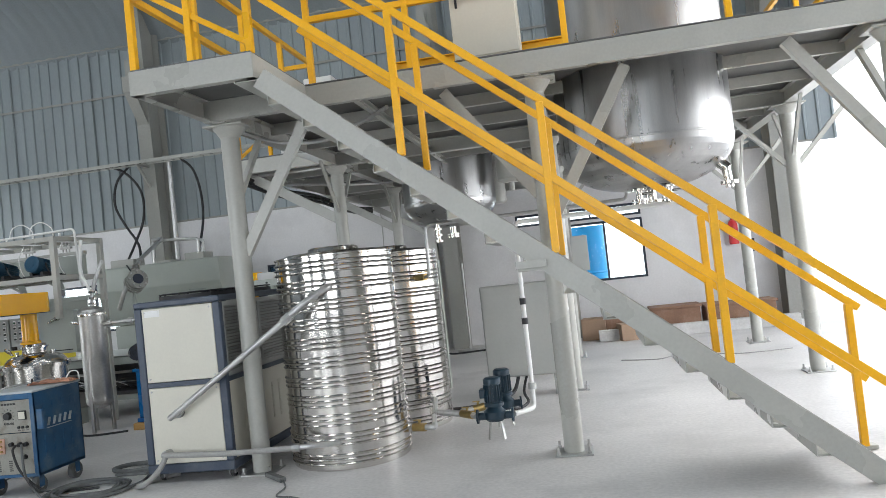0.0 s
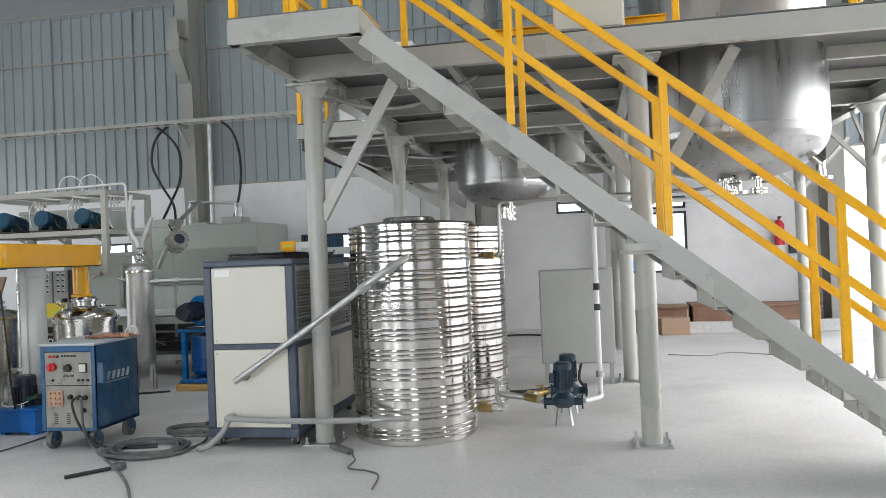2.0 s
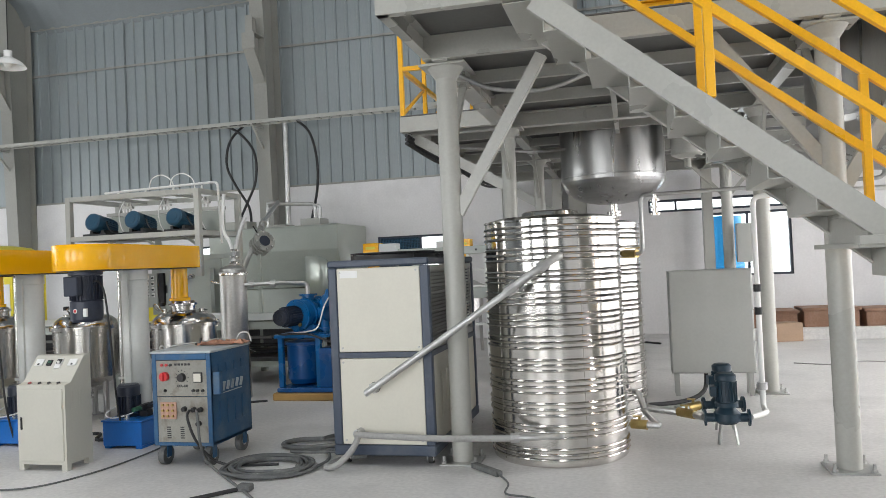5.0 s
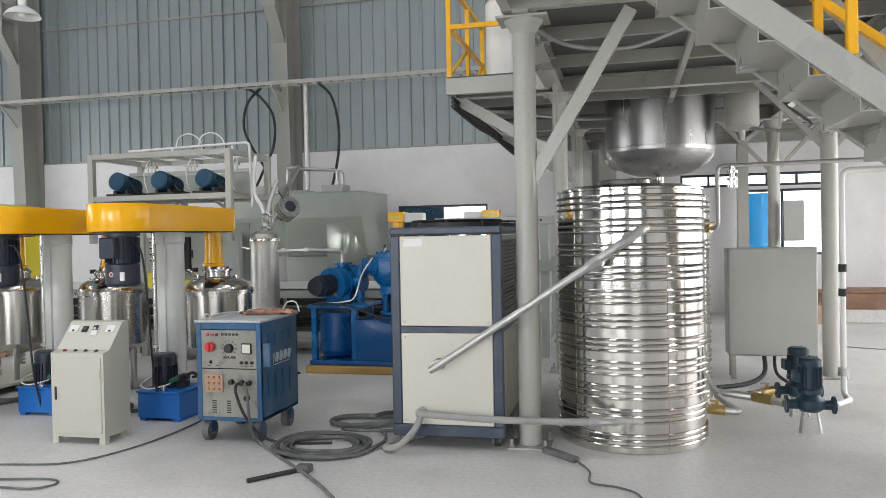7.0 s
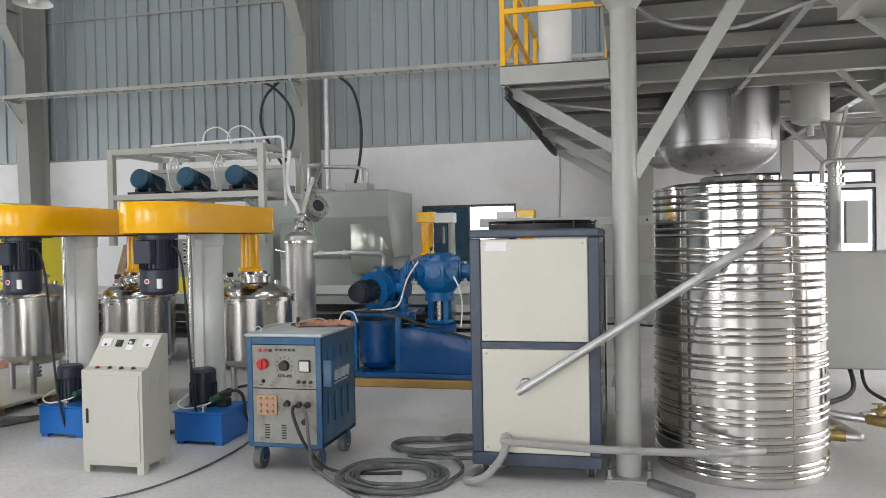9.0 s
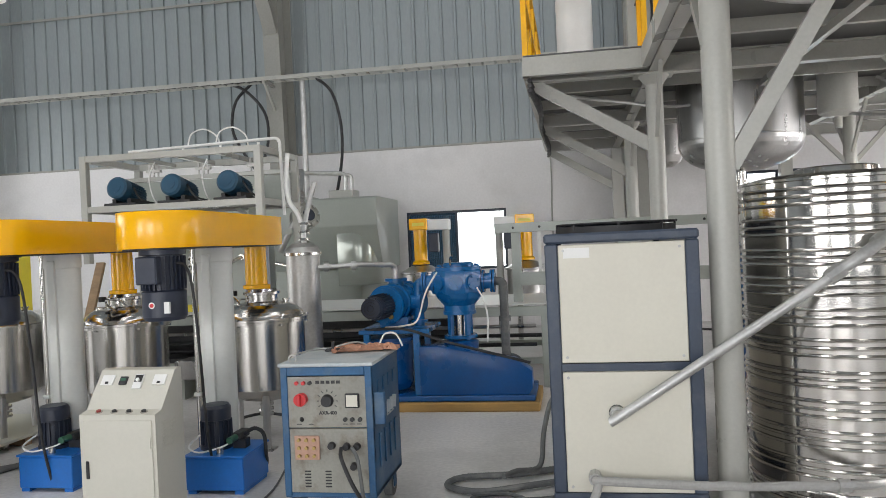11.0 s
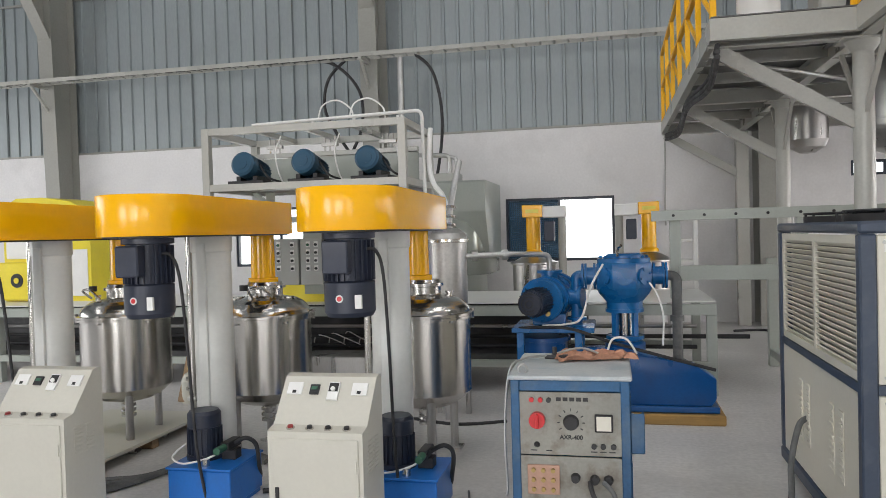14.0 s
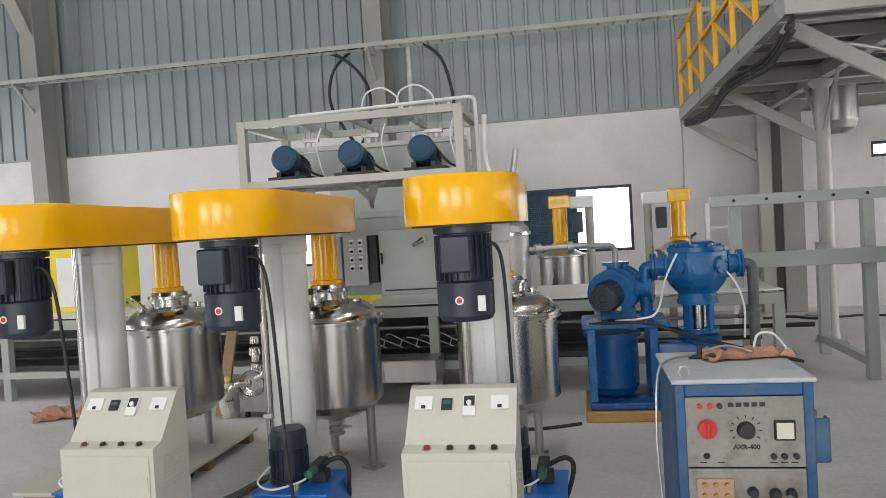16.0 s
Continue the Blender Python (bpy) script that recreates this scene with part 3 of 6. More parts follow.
for _y, _s in ((YN, 1), (YS, -1)):
    part("stringer", channel(B(), (SX0, _y, sz(SX0) - 0.095), (SX1, _y, sz(SX1) - 0.095), 0.145, 0.06, 0.011, (0, _s, 0)), STEELGREY, stair)
_n = 17
for _k in range(1, _n):
    _z = DZ * (1 - _k / _n)
    _x = SX0 + (SZ0 - 0.06 - _z) / -SLOPE
    _r, _u = DZ / _n / -SLOPE, DZ / _n
    part("tread", bent(B(), [(_x - _r, _z), (_x, _z), (_x, _z - 0.03), (_x - 0.006, _z - 0.03), (_x - 0.006, _z - 0.006), (_x - _r - 0.006, _z - 0.006), (_x - _r - 0.006, _z + _u - 0.032), (_x - _r, _z + _u - 0.032)], YN + 0.013, YS - 0.013), STEELGREY, stair)
for _x, _y in ((-0.33, YN), (1.78, YN), (1.78, YS)):
    part("stair_foot" if _x > 1 else "stair_cleat", box(B(), _x - 0.10, _x + 0.10, _y - 0.04, _y + 0.05, (0 if _x > 1 else sz(_x) - 0.22), (0.03 if _x > 1 else sz(_x) - 0.17), 0.003), STEELGREY, stair)
part("stair_bracket", box(B(), -0.42, -0.1, YN + 0.02, 6.0, 1.5, 1.53, 0.003), STEELGREY, stair)

def rail_post(x, y, z0, z1, w=0.05):
    part("rail_post", box(B(), x - w / 2, x + w / 2, y - w / 2, y + w / 2, z0, z1, 0.004), YELLOW, stair)


def rail_bar(p0, p1, w=0.045, h=0.05, parent=None):
    part("handrail", beam(B(), p0, p1, w, h), YELLOW, parent or stair)


for _y, _xs, _b in ((YN + 0.03, (-1.12, -0.16, 0.84, 1.86), 1.92), (YS - 0.03, (-1.10, -0.14, 0.88, 1.795), 1.86)):
    for _x in _xs:
        rail_post(_x, _y, max(0.0, sz(_x)), sz(_x) + 1.0)
    _a = SX0 + 0.05
    rail_bar((_a, _y, sz(_a) + 1.02), (_b, _y, sz(_b) + 1.02))
    rail_bar((_a, _y, sz(_a) + 0.52), (_b, _y, sz(_b) + 0.52))

guard = thing("guard_rail", "yellow square-tube guard rail round the platform edge", "railing", (0, 0, DZ))


def guard_run(p0, p1, n, kick=False, ends=True, first=0):
    p0, p1 = Vector(p0), Vector(p1)
    for k in range(n + 1):
        if k < first or (not ends and k in (0, n)):
            continue
        p = p0.lerp(p1, k / n)
        part("rail_post", box(B(), p.x - 0.025, p.x + 0.025, p.y - 0.025, p.y + 0.025, 0, 1.05, 0.004), YELLOW, guard)
    for z in (1.06, 0.55):
        part("rail", beam(B(), (p0.x, p0.y, z), (p1.x, p1.y, z), 0.045, 0.05), YELLOW, guard)
    if kick:
        part("toe_board", beam(B(), (p0.x, p0.y, 0.14), (p1.x, p1.y, 0.14), 0.008, 0.2), YELLOW, guard)


guard_run((-3.02, 4.96, 0), (-2.12, 4.96, 0), 2)
part("rail", beam(B(), (-3.0, 4.97, 0.62), (-2.14, 4.97, 0.08), 0.04, 0.04), YELLOW, guard)
guard_run((-3.02, 4.985, 0), (-3.02, 8.82, 0), 4, first=1)
guard_run((-2.05, 6.02, 0), (-1.2, 6.02, 0), 1)
guard_run((-1.175, 6.02, 0), (XP - 0.04, 6.02, 0), 3, first=1)
guard_run((XP - 0.04, 6.045, 0), (XP - 0.04, 14.9, 0), 7, first=1)
guard_run((-4.09, 8.9, 0), (-3.05, 8.9, 0), 1)
guard_run((-4.09, 8.925, 0), (-4.09, 14.9, 0), 6, first=1)
for _k in range(6):
    part("rail", beam(B(), (-4.09, 8.95 + _k, 0.05), (-4.09, 9.85 + _k, 0.5), 0.03, 0.03), YELLOW, guard)


def vessel(label, x, y, r, z_seam, z_bot, z_top, at_deck=True):
    o = thing("process_vessel", label, "vessel", (x, y, 0), group="vessels in the platform")
    d = z_seam - z_bot
    prof = [(0, z_bot)]
    for k in range(1, 13):
        a = k / 12 * math.pi / 2
        prof.append((r * math.sin(a) ** 0.85, z_bot + d * (1 - math.cos(a)) ** 1.0))
    prof += [(r * 1.006, z_seam + 0.004), (r * 1.006, z_seam + 0.018), (r, z_seam + 0.022), (r, z_top)]
    d2 = 0.28
    for k in range(1, 9):
        a = k / 8 * math.pi / 2
        prof.append((r * math.cos(a), z_top + d2 * math.sin(a)))
    part("shell", lathe(B(), prof, 64), VESSEL, o)
    bm = B()
    cyl(bm, (0, 0, z_bot + 0.02), (0, 0, z_bot - 0.16), 0.05, seg=20)
    cyl(bm, (0, 0, z_bot - 0.10), (0, 0, z_bot - 0.125), 0.095, seg=24)
    cyl(bm, (0, 0, z_bot - 0.135), (0, 0, z_bot - 0.16), 0.095, seg=24)
    part("outlet", bm, KETTLE, o)
    return o


_v = vessel("large brushed stainless reactor vessel hung through the deck", 0.72, 7.5, 0.81, 2.54, 2.13, 4.5)
for _x, _y in ((-0.12, -0.15), (0.15, -0.2)):
    _bm = B()
    cyl(_bm, (_x, _y, 2.25), (_x, _y, 1.98), 0.032, seg=16)
    for _z in (2.17, 2.14, 2.04, 2.01):
        cyl(_bm, (_x, _y, _z), (_x, _y, _z - 0.018), 0.075, seg=20)
    cyl(_bm, (_x, _y, 2.09), (_x + 0.13, _y - 0.05, 2.09), 0.012, seg=8)
    part("drain_valve", _bm, KETTLE, _v)
_bm = B()
cyl(_bm, (0.55, -0.2, 2.36), (0.68, -0.25, 2.22), 0.05, seg=16)
cyl(_bm, (0.66, -0.25, 2.24), (0.68, -0.25, 2.05), 0.04, seg=16)
cyl(_bm, (0.68, -0.25, 2.11), (0.68, -0.25, 2.08), 0.08, seg=20)
part("side_nozzle", _bm, KETTLE, _v)
vessel("dull stainless kettle hung under the deck", -1.80, 10.9, 0.675, 2.56, 2.21, 3.9)
_bm = lathe(B(), [(0, 2.72), (0.1, 2.72), (0.19, 2.76), (0.2, 2.78), (0.2, 3.22)], 32)
cyl(_bm, (0, 0, 2.72), (0, 0, 2.6), 0.04, seg=14)
single("receiver_vessel", _bm, STEELGREY, "small grey painted receiver under the deck", "vessel", (-0.85, 10.6, 0))
_bm = lathe(B(), [(0, 2.55), (0.08, 2.55), (0.12, 2.58), (0.12, 3.2)], 28)
single("receiver_vessel", _bm, STEELGREY, "slim grey painted receiver under the deck", "vessel", (-1.18, 11.9, 0))
_o = thing("process_vessel", "small dull stainless pot hung under the deck", "vessel", (-2.3, 13.6, 0), group="vessels in the platform")
part("shell", lathe(B(), [(0, 2.52), (0.1, 2.53), (0.22, 2.6), (0.27, 2.7), (0.27, 3.3), (0, 3.3)], 40), DULLSTEEL, _o)

# ---- water tanks ----
def water_tank():
    o = thing("water_tank", "tall mirror-bright stainless water tank with ribbed wall standing on the floor", "water tank", (-2.21, 6.57, 0), group="stainless water tanks")
    r, h = 0.525, 1.82
    prof = [(0, 0.0), (r - 0.01, 0.0), (r, 0.012)]
    for k in range(11):
        for q in range(3):
            z = 0.045 + k * 0.162 + q * (0.042 if k % 4 else 0.038)
            if z < h - 0.05:
                prof += [(r, z), (r + 0.009, z + 0.004), (r + 0.014, z + 0.011), (r + 0.009, z + 0.018), (r, z + 0.022)]
    prof += [(r, h - 0.02), (r + 0.008, h - 0.015), (r + 0.008, h - 0.002), (r - 0.01, h)]
    prof += [(0.42, h + 0.025), (0.23, h + 0.04), (0.225, h + 0.065), (0.2, h + 0.075), (0, h + 0.085)]
    part("shell", lathe(B(), prof, 96), POLISHED, o)
    for a in (0.55, 2.3, 3.9, 5.2):
        c, q = math.cos(a), math.sin(a)
        bm = beam(B(), (c * (r + 0.002), q * (r + 0.002), 0.03), (c * (r + 0.002), q * (r + 0.002), h - 0.03), 0.010, 0.003, (c, q, 0))
        part("seam_strip", bm, POLISHED, o)
    return o


_t1 = water_tank()
_t2 = copy_thing(_t1, pose(-2.05, 7.85, 0, 0, 0, 70))

# ---- chiller ----
CX0, CX1, CY0, CY1, CH = -3.89, -3.08, 6.0, 7.62, 1.575


def chiller():
    o = thing("chiller", "navy-framed cream industrial water chiller on casters", "chiller", (CX0, CY0, 0))
    w, d, h = CX1 - CX0, CY1 - CY0, CH
    bm = B()
    for x in (0, w - 0.07):
        for y in (0, d - 0.06):
            box(bm, x, x + 0.07, y, y + 0.06, 0.161, h - 0.056, 0.008)
    box(bm, -0.003, w + 0.003, -0.003, d + 0.003, h - 0.055, h, 0.012)
    box(bm, -0.003, w + 0.003, -0.003, d + 0.003, 0.08, 0.16, 0.01)
    for x0, x1, y0, y1 in ((0.07, w - 0.07, 0.004, 0.05), (0.004, 0.05, 0.06, d - 0.06), (w - 0.05, w - 0.004, 0.06, d - 0.06)):
        box(bm, x0, x1, y0, y1, 0.825, 0.865)
    part("frame", bm, NAVY, o)
    for z0, z1 in ((0.165, 0.82), (0.87, 1.512)):
        p = part("front_panel", box(B(), 0.072, w - 0.072, 0.006, 0.03, z0, z1, 0.004), CREAM, o)
        bm = B()
        for x in (0.1, w - 0.1):
            for z in (z0 + 0.03, z1 - 0.03):
                cyl(bm, (x, 0.006, z), (x, 0.001, z), 0.008, seg=8)
        part("screw", bm, GALV, p)
    part("name_plate", box(B(), 0.10, 0.24, 0.002, 0.006, 1.44, 1.495), WHITE, o, "white sticker on the front")
    for x, s in ((0.012, -1), (w - 0.012, 1)):
        part("lower_panel", box(B(), min(x, x - 0.012 * s), max(x, x - 0.012 * s), 0.062, d - 0.062, 0.165, 0.82), CREAM, o)
        for y in (0.30, 0.46, 0.92, 1.08):
            bm = box(B(), min(x, x + 0.006 * s), max(x, x + 0.006 * s), y, y + 0.075, 0.33, 0.68, 0.004)
            for q in range(10):
                box(bm, min(x, x + 0.010 * s), max(x, x + 0.010 * s), y + 0.012, y + 0.063, 0.35 + q * 0.032, 0.362 + q * 0.032)
            part("side_vents", bm, CREAM, o)
        bm = B()
        box(bm, min(x, x - 0.02 * s), max(x, x - 0.02 * s), 0.062, 0.10, 0.87, 1.512)
        box(bm, min(x, x - 0.02 * s), max(x, x - 0.02 * s), d - 0.10, d - 0.062, 0.87, 1.512)
        box(bm, min(x, x - 0.02 * s), max(x, x - 0.02 * s), 0.10, d - 0.10, 0.87, 0.91)
        box(bm, min(x, x - 0.02 * s), max(x, x - 0.02 * s), 0.10, d - 0.10, 1.475, 1.512)
        box(bm, min(x, x - 0.02 * s), max(x, x - 0.02 * s), d / 2 - 0.02, d / 2 + 0.02, 0.91, 1.475)
        part("louvre_frame", bm, CREAM if s < 0 else PANELGREY, o)
        part("condenser_core", box(B(), min(x - 0.05 * s, x - 0.06 * s), max(x - 0.05 * s, x - 0.06 * s), 0.10, d - 0.10, 0.91, 1.475), COLGREY, o)
        me = None
        for j in range(20):
            z = 0.922 + j * 0.0288
            if me is None:
                me = mesh_of("slat", beam(B(), (x - 0.012 * s, 0.10, 0), (x - 0.012 * s, d - 0.10, 0), 0.026, 0.006, (-0.8 * s, 0, 0.6)), CREAM if s < 0 else PANELGREY)
            share("slat", me, o, pose(0, 0, z))
    for y in (0.42, 1.18):
        bm = B()
        for rr in (0.06, 0.12, 0.18, 0.24, 0.30, 0.34):
            ring = [(w / 2 + rr * math.cos(2 * math.pi * k / 32), y + rr * math.sin(2 * math.pi * k / 32), h + 0.05) for k in range(33)]
            tube(bm, ring, 0.006, 6, soft=False)
        for k in range(4):
            a = k * math.pi / 4
            beam(bm, (w / 2 + 0.34 * math.cos(a), y + 0.34 * math.sin(a), h + 0.05), (w / 2 - 0.34 * math.cos(a), y - 0.34 * math.sin(a), h + 0.05), 0.012, 0.006)
        for k in range(8):
            a = k * math.pi / 4
            beam(bm, (w / 2 + 0.34 * math.cos(a), y + 0.34 * math.sin(a), h), (w / 2 + 0.34 * math.cos(a), y + 0.34 * math.sin(a), h + 0.05), 0.012, 0.012)
        part("fan_guard", bm, BLACK, o)
        part("fan_ring", lathe(B(), [(0.33, h), (0.345, h), (0.345, h + 0.035), (0.33, h + 0.035), (0.33, h)], 40, (w / 2, y, 0)), BLACK, o)
    for x in (0.07, w - 0.07):
        for y in (0.1, d - 0.1):
            bm = B()
            cyl(bm, (x - 0.018, y + 0.02, 0.036), (x + 0.018, y + 0.02, 0.036), 0.036, seg=20)
            c = part("caster", bm, RUBBER, o)
            bm = B()
            slab = [(x - 0.028, 0.03), (x - 0.022, 0.03), (x - 0.022, 0.074), (x + 0.022, 0.074), (x + 0.022, 0.03), (x + 0.028, 0.03), (x + 0.028, 0.08), (x - 0.028, 0.08)]
            bent(bm, slab, y - 0.02, y + 0.045)
            part("fork", bm, GALV, c)
    return o


chiller()

# Pipes between chiller and tank.
_o = thing("chilled_water_pipe", "sloping galvanised pipe from the chiller front to the tank", "pipe", (-3.54, 5.97, 0.6))
_bm = B()
tube(_bm, [(0, 0.03, 0), (0.0, -0.05, 0.0), (0.06, -0.07, 0.035), (1.1, -0.06, 0.715)], 0.026, 14, 5)
part("pipe", _bm, GALV, _o)
_bm = B()
tube(_bm, [(1.05, -0.06, 0.685), (1.25, -0.06, 0.82), (1.42, 0.02, 0.93), (1.43, 0.12, 0.935)], 0.03, 14, 5)
part("pipe_end", _bm, GALV, _o)
for _p, _q in (((1.06, -0.06, 0.69), (1.13, -0.06, 0.737)), ((1.30, -0.03, 0.855), (1.345, -0.012, 0.885)), ((0, 0.03, 0), (0, -0.01, 0))):
    part("coupling", cyl(B(), _p, _q, 0.041, seg=8), GALV, _o)
part("grommet", lathe(B(), [(0.028, 0), (0.042, 0), (0.042, 0.004), (0.028, 0.004)], 24), BLACK, _o).matrix_basis = pose(0, 0.036, 0, 90)
_o = thing("return_pipe", "low grey return hose from the chiller to the tank", "pipe", (-3.67, 5.92, 0.26))
_bm = B()
tube(_bm, [(0, 0.09, 0), (0.0, 0.0, 0.0), (0.06, -0.02, 0.0), (0.6, -0.05, -0.01), (1.2, -0.06, 0.0)], 0.024, 12, 6)
part("hose", _bm, PALEHOSE, _o)
_bm = B()
pipe(_bm, [(1.15, -0.06, 0), (1.35, -0.03, 0.0), (1.52, 0.1, -0.02), (1.52, 0.16, -0.02)], 0.022)
part("end_pipe", _bm, GALV, _o)
for _p, _q in (((1.18, -0.058, 0), (1.24, -0.05, 0)), ((0, 0.09, 0), (0, 0.0, 0))):
    part("fitting", cyl(B(), _p, _q, 0.035, seg=8), GALV, _o)
_bm = B()
tube(_bm, [(0.02, -0.01, 0.0), (-0.02, -0.06, -0.1), (-0.12, -0.12, -0.2), (-0.24, -0.05, -0.235), (-0.2, 0.15, -0.235), (-0.05, 0.3, -0.235)], 0.024, 10, 6)
part("drain_hose", _bm, PALEHOSE, _o)

# ---- welder ----
def welder():
    o = thing("arc_welder", "worn blue and grey wheeled arc welding machine", "welding machine", (-5.39, 5.88, 0))
    w, d, h = 0.53, 0.62, 0.915
    zb = 0.17
    bm = B()
    box(bm, 0.0, 0.012, 0, d, zb, h - 0.02)
    box(bm, w - 0.012, w, 0, d, zb, h - 0.02)
    box(bm, 0, w, d - 0.012, d, zb, h - 0.02)
    box(bm, 0, w, 0, d, zb - 0.01, zb + 0.02, 0.004)
    box(bm, 0, 0.04, -0.006, 0.02, zb, h - 0.02, 0.004)
    box(bm, w - 0.04, w, -0.006, 0.02, zb, h - 0.02, 0.004)
    box(bm, 0.04, w - 0.04, -0.006, 0.02, h - 0.07, h - 0.02, 0.004)
    part("case", bm, WELDBLUE, o)
    lid = part("lid", box(B(), -0.012, w + 0.012, -0.015, d + 0.012, h - 0.02, h, 0.006), WELDTOP, o)
    bm = B()
    for x in (0.05,):
        tube(bm, [(x + 0.022 * math.cos(2 * math.pi * k / 16), 0.07, h + 0.016 + 0.022 * math.sin(2 * math.pi * k / 16)) for k in range(17)], 0.005, 6, soft=False)
    part("lifting_eye", bm, GALV, lid)
    part("top_face", box(B(), 0.04, w - 0.04, 0.0, 0.01, 0.555, h - 0.075), WELDGREY, o, "scuffed grey control face")
    lo = part("lower_face", box(B(), 0.04, w - 0.04, 0.0, 0.01, zb + 0.02, 0.548), WELDGREY, o, "stained grey socket face")
    bm = cyl(B(), (0.12, 0.0, 0.715), (0.12, -0.035, 0.715), 0.036, seg=24)
    k1 = part("mains_knob", bm, RED, o, "red rotary switch")
    part("knob_grip", box(B(), 0.112, 0.128, -0.05, -0.034, 0.683, 0.747, 0.004), RED, k1)
    bm = cyl(B(), (0.27, 0.0, 0.705), (0.27, -0.03, 0.705), 0.036, 0.03, seg=24)
    part("current_knob", bm, BLACK, o)
    bm = B()
    for k in range(9):
        a = math.pi * (0.5 + (k - 4) * 0.17)
        beam(bm, (0.27 + 0.05 * math.cos(a), -0.001, 0.705 + 0.05 * math.sin(a)), (0.27 + 0.062 * math.cos(a), -0.001, 0.705 + 0.062 * math.sin(a)), 0.004, 0.004)
    part("dial_marks", bm, BLACK, o)
    m = part("ammeter", box(B(), 0.375, 0.455, -0.016, 0.0, 0.665, 0.745, 0.004), BLACK, o)
    part("dial_face", box(B(), 0.383, 0.447, -0.018, -0.0165, 0.673, 0.737), CREAM, m)
    for x in (0.095, 0.135):
        part("indicator_lamp", cyl(B(), (x, 0, 0.805), (x, -0.014, 0.805), 0.011, seg=14), RED, o)
    part("indicator_lamp", cyl(B(), (0.172, 0, 0.805), (0.172, -0.014, 0.805), 0.011, seg=14), BLACK, o)
    for x in (0.37, 0.41, 0.455):
        part("push_button", cyl(B(), (x, 0, 0.60), (x, -0.014, 0.60), 0.012, seg=14), BLACK, o)
    part("toggle_switch", cyl(B(), (0.115, 0, 0.60), (0.115, -0.02, 0.60), 0.014, 0.004, seg=12), BLACK, o)
    bm = B()
    for k in range(5):
        box(bm, 0.205 + k * 0.03, 0.227 + k * 0.03, -0.002, 0.0, 0.80, 0.817)
    for x in (0.10, 0.17, 0.37, 0.41, 0.45):
        box(bm, x - 0.014, x + 0.014, -0.002, 0.0, 0.572, 0.576)
    part("printed_bars", bm, BLACK, o)
    t = part("terminal_board", box(B(), 0.07, 0.215, -0.012, 0.0, 0.375, 0.51, 0.003), PINK, lo, "faded pink terminal board")
    for i in range(3):
        for j in range(3):
            part("terminal_stud", cyl(B(), (0.098 + i * 0.044, -0.012, 0.40 + j * 0.044), (0.098 + i * 0.044, -0.028, 0.40 + j * 0.044), 0.010, seg=8), BRASS, lo)
    for x, z in ((0.285, 0.455), (0.37, 0.45), (0.43, 0.45), (0.41, 0.34)):
        part("cable_socket", cyl(B(), (x, 0.0, z), (x, -0.03, z), 0.022, 0.018, seg=14), BLACK, lo)
    bm = B()
    for x in (0.12, 0.24):
        for k in range(6):
            box(bm, x, x + 0.035, -0.002, 0.0, 0.22 + k * 0.017, 0.228 + k * 0.017)
    part("vent_slots", bm, BLACK, lo)
    for row, z in ((0, 0.30), (1, 0.72)):
        for k in range(4):
            bm = B()
            box(bm, w, w + 0.008, 0.10 + k * 0.12, 0.145 + k * 0.12, z, z + (0.2 if row == 0 else 0.08), 0.003)
            part("side_louvre", bm, WELDBLUE, o)
    bm = B()
    for k in range(5):
        beam(bm, (w + 0.002, 0.15 + k * 0.07, 0.575), (w + 0.002, 0.175 + k * 0.07, 0.645), 0.045, 0.003, (0, 1, 0))
    box(bm, w + 0.001, w + 0.003, 0.14, 0.47, 0.55, 0.557)
    part("maker_mark", bm, WELDTOP, o, "faded white maker's mark")
    bm = B()
    box(bm, w, w + 0.062, 0.018, 0.03, 0.565, 0.745, 0.005)
    box(bm, w + 0.05, w + 0.062, 0.0305, 0.07, 0.565, 0.745, 0.005)
    part("side_handle", bm, WELDBLUE, o)
    for x in (0.06, w - 0.06):
        for y in (0.06, d - 0.08):
            wh = part("wheel", cyl(B(), (x - 0.025, y, 0.075), (x + 0.025, y, 0.075), 0.075, seg=28), HOSE, o)
            part("hub", cyl(B(), (x - 0.028, y, 0.075), (x + 0.028, y, 0.075), 0.03, seg=16), GALV, wh)
            bm = B()
            bent(bm, [(x - 0.034, 0.06), (x - 0.029, 0.06), (x - 0.029, zb - 0.017), (x + 0.029, zb - 0.017), (x + 0.029, 0.06), (x + 0.034, 0.06), (x + 0.034, zb - 0.011), (x - 0.034, zb - 0.011)], y - 0.03, y + 0.03)
            part("fork", bm, WELDBLUE, wh)
    return o


welder()

# ---- mixers ----
ARM_Z0, ARM_Z1 = 1.60, 1.825


def capsule(y0, y1, r0, r1, n=14):
    """A belt-guard outline: half rounds at both ends, in x and y."""
    pts = []
    for k in range(n + 1):
        a = math.pi + math.pi * k / n
        pts.append((r0 * math.cos(a), y0 + r0 * math.sin(a)))
    for k in range(n + 1):
        a = math.pi * k / n
        pts.append((r1 * math.cos(a), y1 + r1 * math.sin(a)))
    return pts


